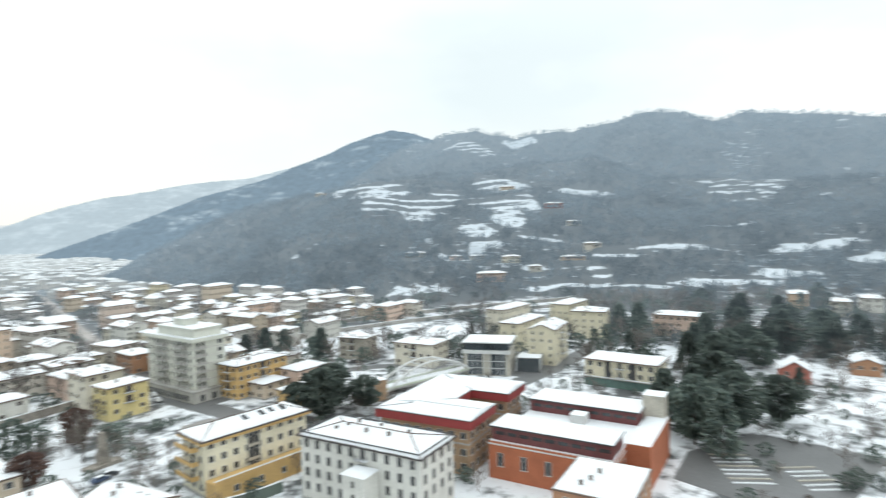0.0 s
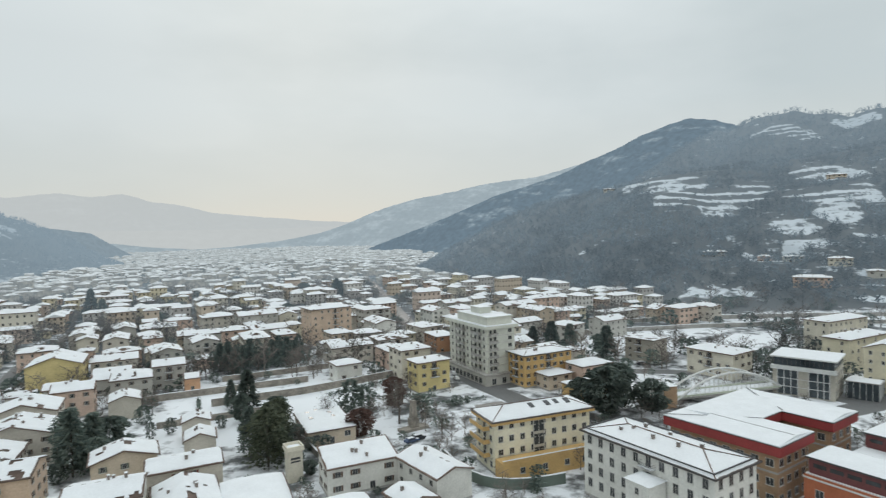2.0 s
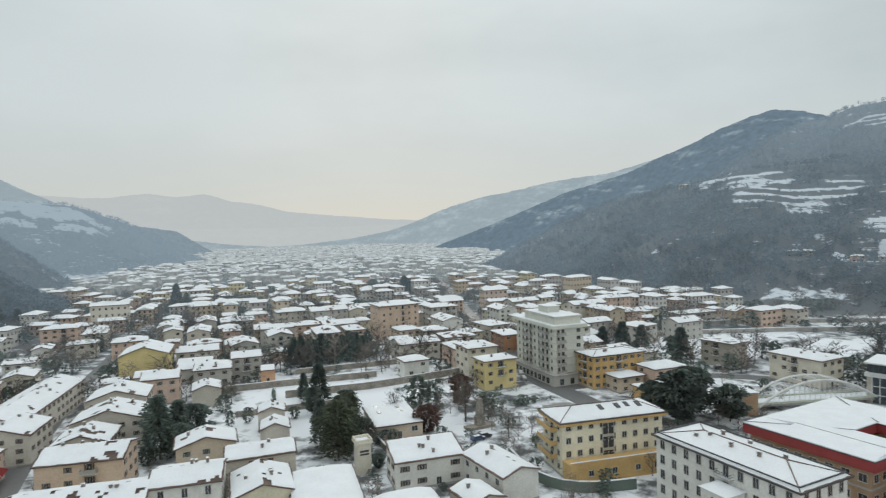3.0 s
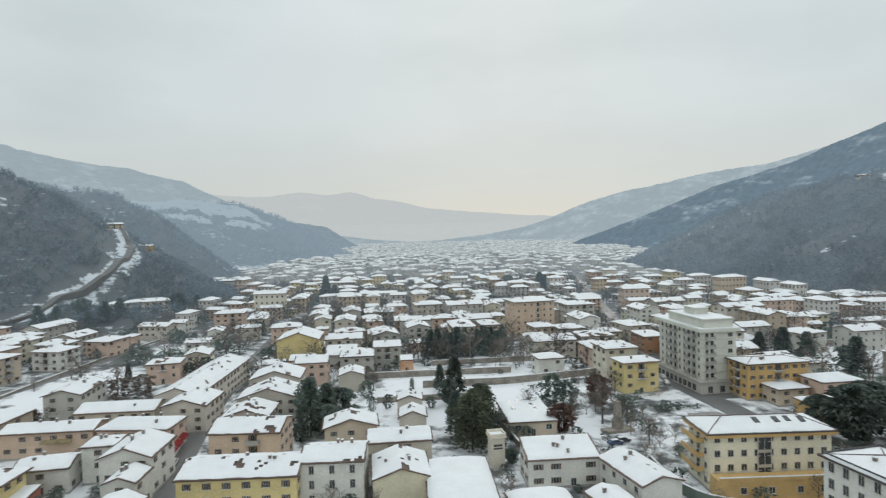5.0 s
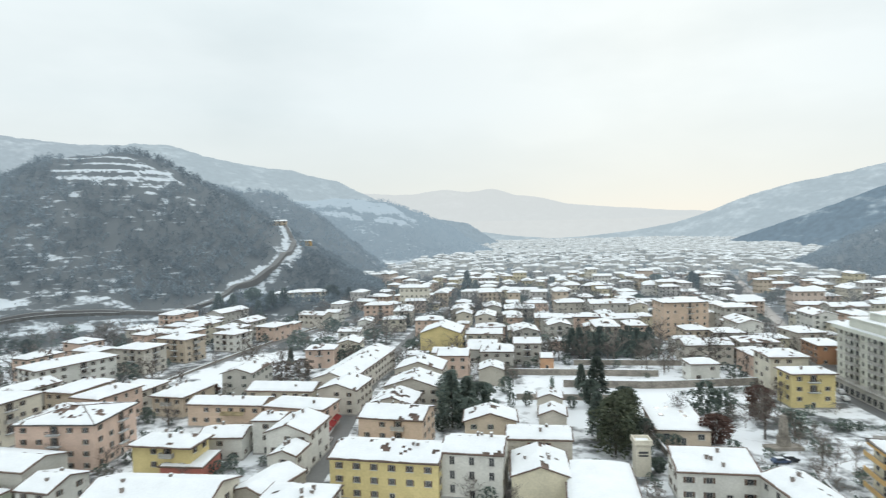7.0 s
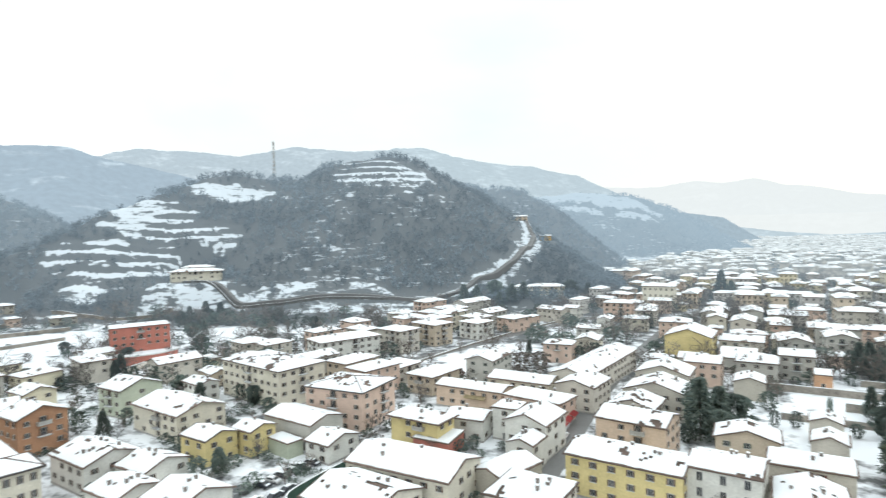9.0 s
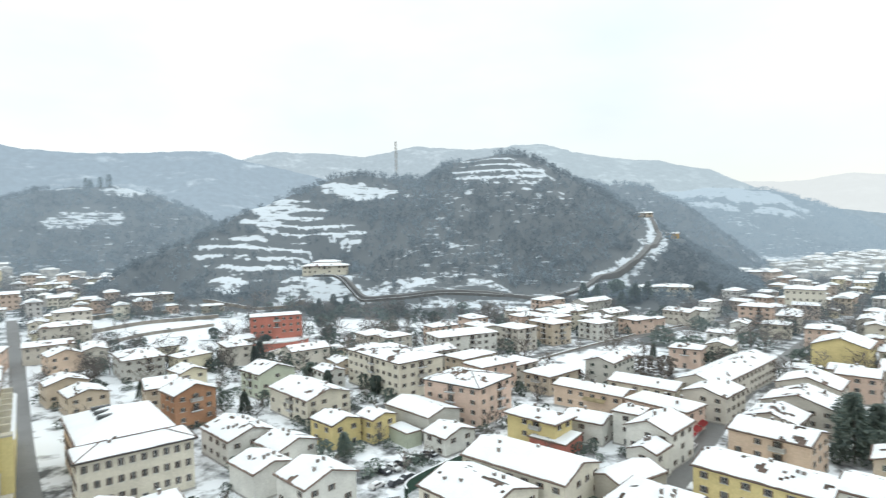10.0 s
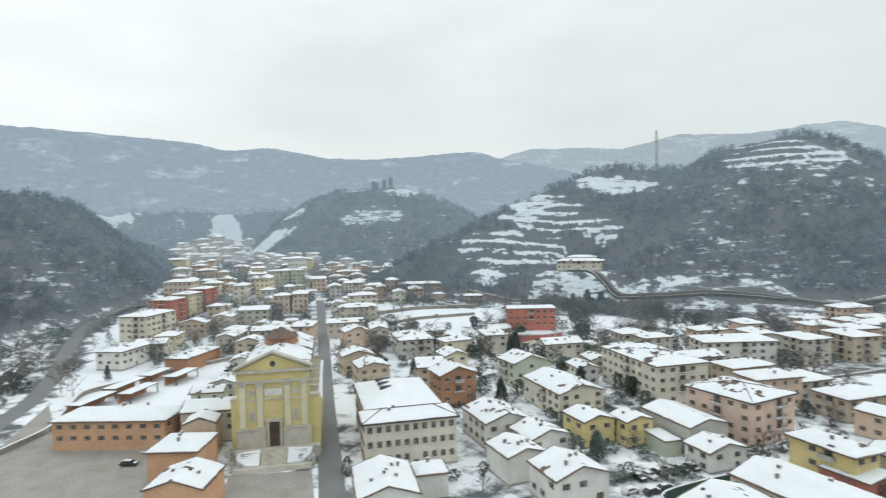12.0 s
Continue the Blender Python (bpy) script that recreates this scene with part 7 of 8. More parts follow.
def tree(kind, x, y, h, wide=1.0, seed=0, group=""):
    global TRUNK
    name = {"shrub": "shrub", "twiggy": "shrub"}.get(kind, "tree")
    t = tagged(new(name), TREE_LABELS[kind], "shrub" if name == "shrub" else "tree", group)
    t.matrix_world = pose(x, y, float(land(x, y)) - 0.1, 0, 0, (seed * 77) % 360)
    s = h / 10
    c = shared("crown", tree_meshes(kind, seed % 3), t)
    c.scale = (s * wide, s * wide, s)
    if name == "tree":
        if TRUNK is None:
            TRUNK = part("trunk", tube_bm([(0, 0, -0.5), (0.05, 0, 2), (0, 0.06, 5), (0, 0, 8)], 0.16, 6), BARK, t)
            k = TRUNK
            for v in k.data.vertices:
                v.co.x *= 1.2 - v.co.z * 0.11
                v.co.y *= 1.2 - v.co.z * 0.11
        else:
            k = shared("trunk", TRUNK.data, t)
        k.scale = (s, s, s)
    FOOTPRINTS.append((x, y, 2.0))
    return t


for i, (kind, x, y, h, wide) in enumerate((("fir", -29, 166, 17, 1.15), ("fir", -25, 171, 14, 1.3), ("cedar", -22, 176, 11, 0.9), ("cypress", -31, 172, 15, 1.5), ("green", 15.5, 150.5, 15, 1.15), ("green", 18.5, 158, 13, 1.0),
                                           ("fir", 12, 161, 13, 1.1), ("fir", 15, 201, 14, 1.2), ("fir", 10, 207, 10, 1.0), ("shrub", 46, 187, 10, 1.0), ("shrub", 50, 184, 8, 1.0), ("shrub", 63, 167, 8, 1.0), ("rust", 60, 183, 10, 0.9),
                                           ("bare", 55.6, 166, 15, 1.0), ("bare", 46, 165, 9, 1.0), ("rust", 42, 161, 8, 1.0), ("bare", 36, 178, 9, 1.0), ("bare", 24, 152, 8, 0.9), ("bare", 62, 148, 9, 0.8),
                                           ("cedar", 113, 141, 16, 0.85), ("cedar", 121, 146, 15, 0.85), ("cedar", 108, 146, 12, 0.8), ("cedar", 128, 138, 11, 0.9),
                                           ("cedar", 156, 44, 18, 0.75), ("cedar", 170, 38, 17, 0.8), ("fir", 163, 54, 17, 1.4), ("cedar", 184, 29, 14, 0.85), ("fir", 176, 50, 16, 1.4), ("cedar", 192, 48, 17, 0.9), ("fir", 150, 36, 17, 1.2),
                                           ("fir", 278, 104, 19, 1.4), ("fir", 284, 116, 17, 1.4), ("cedar", 262, 54, 15, 0.9), ("cedar", 276, 42, 16, 0.9), ("fir", 290, 62, 18, 1.5), ("cedar", 287, 26, 15, 0.9), ("fir", 300, 46, 17, 1.5), ("cedar", 240, 60, 14, 0.9), ("cedar", 312, 32, 16, 0.9), ("fir", 226, 66, 16, 1.4), ("cedar", 250, 46, 13, 0.9), ("fir", 318, 70, 18, 1.5), ("cedar", 330, 50, 15, 1.0), ("fir", 272, 72, 17, 1.4), ("cedar", 248, 58, 15, 0.8), ("fir", 330, 70, 20, 1.4),
                                           ("fir", 345, 55, 18, 1.4), ("fir", 262, 74, 14, 1.2), ("cedar", 212, 50, 12, 0.9),
                                           ("fir", 152, 228, 15, 1.3), ("fir", 158, 222, 14, 1.3), ("fir", 147, 236, 12, 1.3), ("fir", 165, 205, 15, 1.4), ("cedar", 168, 212, 10, 1.0),
                                           ("bare", -117.6, 212.6, 18, 1.1), ("bare", -108, 219, 13, 1.1), ("twiggy", -104, 212, 8, 1.2), ("twiggy", -98, 217, 8, 1.2), ("shrub", -90, 240, 7, 0.8), ("bare", -84, 236, 10, 0.9), ("rust", -121, 191, 4, 1.1),
                                           ("fir", -350, 236, 13, 1.3), ("fir", -344, 243, 12, 1.4), ("fir", -356, 228, 10, 1.3), ("fir", -338, 232, 9, 1.4), ("fir", -330, 250, 8, 1.3), ("fir", -240, 120, 9, 1.2), ("fir", -245, 125, 10, 1.3), ("cypress", -222, 118, 9, 1.5),
                                           ("fir", -70, 493, 22, 1.1), ("fir", -62, 486, 15, 1.3), ("fir", 112, 494, 20, 1.2), ("fir", 118, 505, 17, 1.2), ("cedar", 92, 540, 14, 1.0), ("fir", -24, 440, 12, 1.2), ("cedar", 60, 420, 10, 1.0),
                                           ("shrub", -112, 19, 4, 0.9), ("shrub", -119.5, 26, 4, 0.8), ("shrub", -137, 24.5, 5, 0.6), ("shrub", -124, 80, 6, 0.8), ("shrub", -150, 122, 6, 0.9), ("shrub", -143, 118, 6, 0.9), ("shrub", -138, 124, 5, 1.0),
                                           ("fir", -180, 118, 8, 1.3), ("shrub", -196, 84, 6, 0.9), ("fir", -176, 84, 8, 1.2), ("cypress", -792, 205, 13, 1.3), ("cypress", -790, 214, 15, 1.3), ("cypress", -794, 190, 12, 1.3), ("fir", -800, 196, 12, 1.2),
                                           ("cedar", -205, 345, 9, 1.0), ("cedar", 22, 186, 8, 0.9), ("green", 18, 166, 12, 1.1), ("green", 21, 173, 11, 1.1), ("cedar", 24, 162, 6, 0.9), ("shrub", 27, 156, 4, 1), ("shrub", 23, 150, 4, 1), ("shrub", 31, 156, 4, 1), ("cedar", 12, 190, 9, 0.7), ("shrub", 6, 188, 4, 1), ("shrub", -16, 203, 6, 1), ("shrub", -13, 187, 5, 0.7), ("shrub", -8, 189, 5, 0.7), ("cedar", -24, 166, 9, 0.8), ("shrub", -32, 163, 5, 1), ("shrub", 25, 197, 5, 1), ("cedar", 24, 140, 4, 0.9), ("cedar", -196, 121, 8, 0.8), ("shrub", -186, 82, 7, 0.8), ("shrub", -180, 93, 6, 0.8), ("cedar", -163, 127, 7, 0.8), ("fir", -123, 85, 7, 1.5), ("shrub", -224, 150, 6, 0.9), ("cedar", -268, 140, 8, 0.8), ("cedar", -300, 193, 9, 0.9), ("fir", -297, 199, 10, 1.4), ("cedar", -345, 215, 9, 0.9), ("cedar", -269, 178, 8, 0.9), ("shrub", -134, 61, 5, 0.8), ("shrub", -125, 160, 5, 0.8), ("shrub", -78, 130, 4, 0.9), ("cedar", -255, 244, 9, 0.8), ("shrub", -172, 128, 6, 0.8), ("cedar", -313, 133, 7, 0.8), ("cedar", -199, 352, 8, 1.0), ("cedar", -212, 340, 8, 1.0), ("cedar", -190, 372, 8, 1.0), ("fir", -216, 350, 13, 1.4), ("fir", -209, 356, 12, 1.5), ("fir", -204, 347, 10, 1.5), ("fir", -186, 366, 13, 1.4), ("fir", -181, 374, 12, 1.5), ("fir", -193, 360, 10, 1.5), ("cedar", -158, 404, 11, 1.0), ("cedar", -204, 374, 12, 1.0), ("fir", -154, 430, 12, 1.4))):
    tree(kind, x, y, h, wide, i)
for k in range(13):
    tree("fir" if k % 3 else "cypress", 6 + k * 3.1, 262 + 3 * math.sin(k * 1.7) + k * 0.6, 10 + 3.5 * abs(math.sin(k * 2.3)), 1.15, k, "dark conifers along the garden wall")



def hedge(points, h, wide, label="clipped dark evergreen hedge dusted with snow"):
    """A hedge of many sprays along a line."""
    rng = np.random.default_rng(int(abs(points[0][0]) * 7 + abs(points[0][1])))
    pts = np.array(points, float)
    seg = np.concatenate([[0], np.cumsum(np.hypot(*np.diff(pts, axis=0).T))])
    n = int(seg[-1] * h * 26)
    at = rng.uniform(0, seg[-1], n)
    x, y = np.interp(at, seg, pts[:, 0]) + rng.uniform(-wide, wide, n) / 2, np.interp(at, seg, pts[:, 1]) + rng.uniform(-wide, wide, n) / 2
    z = rng.random(n) ** 0.7 * h * (0.85 + 0.3 * smooth_noise(at / 1.7, at * 0, 3))
    tris = np.array([blade(np.array(p), np.array(p) + rng.normal(size=3) * 0.28 + np.array([0, 0, 0.1]), 0.16, rng) for p in zip(x, y, z)])
    t = tri_mesh("hedge", tris, NEEDLES)
    return tagged(new("hedge", t), label, "hedge", "garden hedges")


for line, h in (([(-100, 118), (-86, 119)], 1.8), ([(-112, 96), (-100, 97.5)], 1.6), ([(-172, 108), (-150, 112)], 1.6), ([(-178, 60), (-172, 82)], 1.5), ([(-206, 92), (-208, 112)], 1.6), ([(-150, 84), (-141, 100)], 1.5),
                ([(0, 198), (0, 222)], 1.4), ([(42, 205), (66, 213)], 1.6), ([(50, 196), (70, 190)], 1.4), ([(28, 184), (46, 184)], 1.8), ([(-240, 66), (-236, 90)], 1.5), ([(-118, 148), (-104, 149)], 1.6), ([(-132, 188), (-108, 192)], 1.6), ([(-142, 196), (-138, 160)], 1.6),
                ([(64, 240), (66, 272)], 1.6), ([(90, 176), (66, 178)], 1.4), ([(8, 268), (54, 272)], 2.2), ([(132, 172), (150, 176)], 1.8), ([(-196, 62), (-206, 76)], 1.5)):
    hedge(line, h, 1.2)

# park monument
mon = tagged(new("monument"), "dark stone obelisk on a stepped base in the park", "monument")
mon.matrix_world = pose(57.7, 159.4, 0, 0, 0, 10)
part("base_step", boxed((-4.5, -1.6, -0.3, 4.5, 1.6, 0.8)), STONE, mon)
part("plinth", boxed((-1.3, -1.0, 0.8, 1.3, 1.0, 3.4)), STONE, mon)
bm = bmesh.new()
bmesh.ops.create_cone(bm, cap_ends=True, segments=4, radius1=1.3, radius2=0.9, depth=5.2, matrix=pose(0, 0, 6.0, 0, 0, 45))
part("shaft", bm, STONE, mon)

# transformer tower
kio = tagged(new("kiosk_tower"), "small cream transformer tower with round snowy roof", "tower")
kio.matrix_world = pose(20.2, 139.6, 0, 0, 0, 6)
part("wall", boxed((-1.7, -1.7, -0.5, 1.7, 1.7, 7.4)), PLASTER["cream"], kio)
part("cornice", boxed((-2.1, -2.1, 7.4, 2.1, 2.1, 7.8)), PLASTER["cream"], kio)
part("parapet", boxed((-2.0, -2.0, 7.8, 2.0, -1.7, 8.5), (-2.0, 1.7, 7.8, 2.0, 2.0, 8.5), (-2.0, -1.7, 7.8, -1.7, 1.7, 8.5), (1.7, -1.7, 7.8, 2.0, 1.7, 8.5)), PLASTER["cream"], kio)
part("roof_snow", snowbox(-1.7, -1.7, 1.7, 1.7, 7.8, 0.3, 0.5), ROOF_SNOW, kio)
part("sign", boxed((-1.1, -1.76, 5.4, 1.1, -1.7, 5.9), (-1.1, -1.76, 4.7, 1.1, -1.7, 5.1)), METAL_DARK, kio, "dark unreadable lettering bars")


# ---- parked cars ----
def car_master(paint, label):
    c = tagged(new("car"), label, "car", "parked cars")
    bm = bmesh.new()
    prof = [(-2.1, 0.35), (2.1, 0.35), (2.15, 0.75), (1.2, 0.95), (0.55, 1.42), (-1.2, 1.45), (-1.95, 0.98), (-2.15, 0.8)]
    sides = [[bm.verts.new((x, s * (0.84 if z < 1.2 else 0.66), z)) for x, z in prof] for s in (-1, 1)]
    bm.faces.new(sides[0])
    bm.faces.new(sides[1][::-1])
    for i in range(8):
        k = (i + 1) % 8
        bm.faces.new([sides[0][k], sides[0][i], sides[1][i], sides[1][k]])
    bmesh.ops.recalc_face_normals(bm, faces=bm.faces)
    bmesh.ops.bevel(bm, geom=bm.edges[:], offset=0.06, segments=2, affect="EDGES")
    part("body", bm, paint, c)
    bm = bmesh.new()
    q = [bm.verts.new(p) for p in ((1.13, -0.7, 1.0), (1.13, 0.7, 1.0), (0.63, 0.6, 1.39), (0.63, -0.6, 1.39))]
    bm.faces.new(q)
    bmesh.ops.translate(bm, verts=bm.verts, vec=(0.03, 0, 0.03))
    part("windscreen", bm, GLASS_DARK, c)
    for s in (-1, 1):
        part("side_window", boxed((-1.3, s * 0.80 - 0.02, 0.98, 0.6, s * 0.80 + 0.02, 1.32)), GLASS_DARK, c)
    part("snow_cover", snowbox(-1.3, -0.62, 0.6, 0.62, 1.43, 0.12, 0.4), SNOW, c)
    part("bonnet_snow", snowbox(1.15, -0.66, 2.0, 0.66, 0.86, 0.1, 0.3), SNOW, c)
    for x in (-1.35, 1.35):
        for s in (-1, 1):
            bm = bmesh.new()
            bmesh.ops.create_cone(bm, cap_ends=True, segments=12, radius1=0.33, radius2=0.33, depth=0.22, matrix=pose(x, s * 0.76, 0.33, 90))
            part("wheel", bm, METAL_DARK, c)
    return c


CAR_PAINT = dict(dark=surface("dark_car_paint", (0.03, 0.035, 0.045), 0.3, 2, 0.3, 0.1, 0), white=surface("white_car_paint", (0.6, 0.6, 0.6), 0.3, 2, 0.3, 0.05, 0), blue=surface("blue_car_paint", (0.04, 0.07, 0.14), 0.3, 2, 0.3, 0.1, 0))
CARS = {k: car_master(m, k + " parked car with snow on the roof") for k, m in CAR_PAINT.items()}
CAR_SPOTS = [("dark", -108.6, 86, 8), ("white", -108.4, 89, 6), ("dark", -108.6, 92, 9), ("dark", -108.4, 95, 7), ("dark", -108.2, 98, 8), ("dark", -108, 101, 6), ("white", -103.5, 80, 95), ("dark", -101.5, 84, 95), ("dark", -101.8, 88, 95),
             ("white", 94.8, 213, 82), ("dark", 93.5, 224, 82), ("white", 92.5, 205, 82), ("dark", 56, 151, 10), ("blue", 53.5, 149.5, 12), ("dark", 97.5, 236, 80), ("dark", 171, 190, -20), ("white", 176, 187, -22), ("dark", -166, -26, 70),
             ("dark", -129, 104, 90), ("dark", 118, 300, 75), ("white", -61, 150, 98), ("dark", -64.5, 176, 98)]
used = set()
for kind, x, y, turn in CAR_SPOTS:
    m = pose(x, y, 0.08, 0, 0, turn)
    if kind in used:
        copy_thing(CARS[kind], m)
    else:
        CARS[kind].matrix_world = m
        used.add(kind)


# ---- the rest of the town ----
def near_any(x, y, pad):
    for fx, fy, fr in FOOTPRINTS:
        if (x - fx) ** 2 + (y - fy) ** 2 < (fr + pad) ** 2:
            return True
    return False


ROAD_POINTS = np.concatenate([np.stack([np.interp(np.linspace(0, len(r) - 1, 160), range(len(r)), np.array(r, float)[:, k]) for k in range(2)], 1) for r in ROADS.values()])
OPEN = ((78, 153, 20, 22), (-252, 140, 26, 22), (-245, -35, 50, 26), (62, 140, 20, 24), (122, 146, 22, 14), (128, 40, 40, 25), (-118, 90, 24, 20), (-115, 0, 30, 40), (30, 195, 52, 60), (-132, 226, 22, 46), (255, 222, 62, 34), (230, 20, 80, 60), (-345, 130, 60, 60), (-160, -50, 60, 45), (330, 290, 60, 40), (300, 60, 70, 70), (-128, 300, 14, 60), (-190, 372, 46, 46), (385, 252, 45, 45))


def free_spot(x, y, pad):
    if any(((x - a) / p) ** 2 + ((y - b) / q) ** 2 < 1 for a, b, p, q in OPEN):
        return False
    if np.min(np.hypot(ROAD_POINTS[:, 0] - x, ROAD_POINTS[:, 1] - y)) < pad + 4:
        return False
    return not near_any(x, y, pad - 2)


FILL_KINDS = ((13, 11, 7, "hip", "cream", 2), (15, 12, 9, "hip", "beige", 3), (12, 10, 6.5, "gable_u", "white", 2), (16, 12, 9.5, "hip", "pink", 3), (14, 11, 7.5, "gable_v", "tan", 2), (18, 12, 9, "gable_u", "grey", 3),
              (12, 12, 7, "hip", "pale_yellow", 2), (11, 9, 5, "gable_u", "tan", 1), (15, 11, 8, "hip", "pink", 2), (20, 12, 8, "gable_u", "beige", 2), (14, 12, 7, "gable_u", "cream", 2))
FAR_SPOTS = []


def fill_town():
    """Houses of the rows behind, and the places of those further off."""
    rng = random.Random(11)
    c, s = math.cos(radians(6)), math.sin(radians(6))
    spots = []
    for i in range(-56, 40):
        for j in range(-20, 52):
            u, v = i * 17.2 + rng.uniform(-4.5, 4.5), j * 17.6 + rng.uniform(-4.5, 4.5)
            spots.append((u * c - v * s, u * s + v * c, rng.random(), rng.random()))
    spots.sort(key=lambda p: p[0] ** 2 + p[1] ** 2)
    count = 0
    sx, sy = np.array([p[0] for p in spots]), np.array([p[1] for p in spots])
    level = land(sx, sy) - side_valley(sx, sy) <= 2.0
    thin = fbm(sx / 38, sy / 38, 83, 2) > 0.69
    for (x, y, a, b), flat, gap in zip(spots, level, thin):
        if not flat or gap:
            continue
        r, az = math.hypot(x, y), math.degrees(math.atan2(x, y))
        if not 150 < r < (860 if x > -500 else 930) or not -112 < az < 92 or (az > 42 and y < 250) or (x < -230 and y > 170) or (x < -215 and y < -62):
            continue
        if a > (0.88 if x > -215 else 0.8) or not free_spot(x, y, 6.5 if r < 300 else 5.5):
            continue
        w, d, h, roof, tone, floors = FILL_KINDS[int(b * 997) % len(FILL_KINDS)]
        turn = (6 if x > -120 else 80 if y > 40 else 75) + rng.choice((0, 90)) + rng.uniform(-4, 4)
        if b > 0.86 and r > 230:
            w, d, h, floors = 17 + 8 * a, 12.5, 10 + 4 * a, 4
        elif b < 0.12:
            w, d, h, floors = 9, 8, 4.6, 1
        FOOTPRINTS.append((x, y, 8))
        if count < 165:
            count += 1
            size = {1: "low", 2: "two-storey", 3: "three-storey", 4: "four-storey"}[floors]
            house("%s plastered %s house with %s snowy roof" % (tone.replace("_", " "), size, "a hipped" if roof == "hip" else "a gabled"), x, y, w * rng.uniform(0.9, 1.15), d * rng.uniform(0.9, 1.1), turn, h, roof, tone, floors, 0.3, 0.7,
                  chimneys=rng.choice((1, 2)), trim=False, bare=0.04, group="town houses", foot=3, shutter=rng.choice((None, SHUTTER_BROWN, SHUTTER_GREEN)), balconies=rng.choice(("", "", "s", "w")))
            FOOTPRINTS.pop()
        else:
            FAR_SPOTS.append((x, y, turn, w * rng.uniform(0.7, 0.98), d * rng.uniform(0.75, 0.95), h * rng.uniform(0.85, 1.3), floors))


fill_town()


def quad_mesh(name, quads, material, label):
    v = np.concatenate([np.asarray(q, float).reshape(-1, 4, 3) for q in quads]).reshape(-1, 3)
    tagged(new(name, array_mesh(name, v, np.arange(len(v)).reshape(-1, 4), material)), label, "town", kind="stuff")


# copies of plaster, snow and trees with haze painted in as emission
DISTANT_WALL = hazed_surface("distant_plaster", (0.24, 0.24, 0.22), (0.42, 0.38, 0.32), (0.44, 0.51, 0.55), 0.42, 0.5, 0.05)
HAZY_WALL = hazed_surface("hazy_plaster", (0.26, 0.26, 0.25), (0.38, 0.36, 0.33), (0.53, 0.59, 0.61), 0.68, 0.5, 0.05)
HAZY_SNOW = hazed_surface("hazy_roof_snow", (0.62, 0.65, 0.67), (0.72, 0.75, 0.77), (0.51, 0.57, 0.59), 0.6, 0.5, 0.02)
DISTANT_SNOW = hazed_surface("distant_roof_snow", (0.62, 0.65, 0.67), (0.72, 0.75, 0.77), (0.56, 0.62, 0.65), 0.4, 0.5, 0.02)
DISTANT_TREES = hazed_surface("distant_trees", (0.07, 0.10, 0.115), (0.14, 0.17, 0.18), (0.36, 0.45, 0.50), 0.45, 0.5, 0.05)


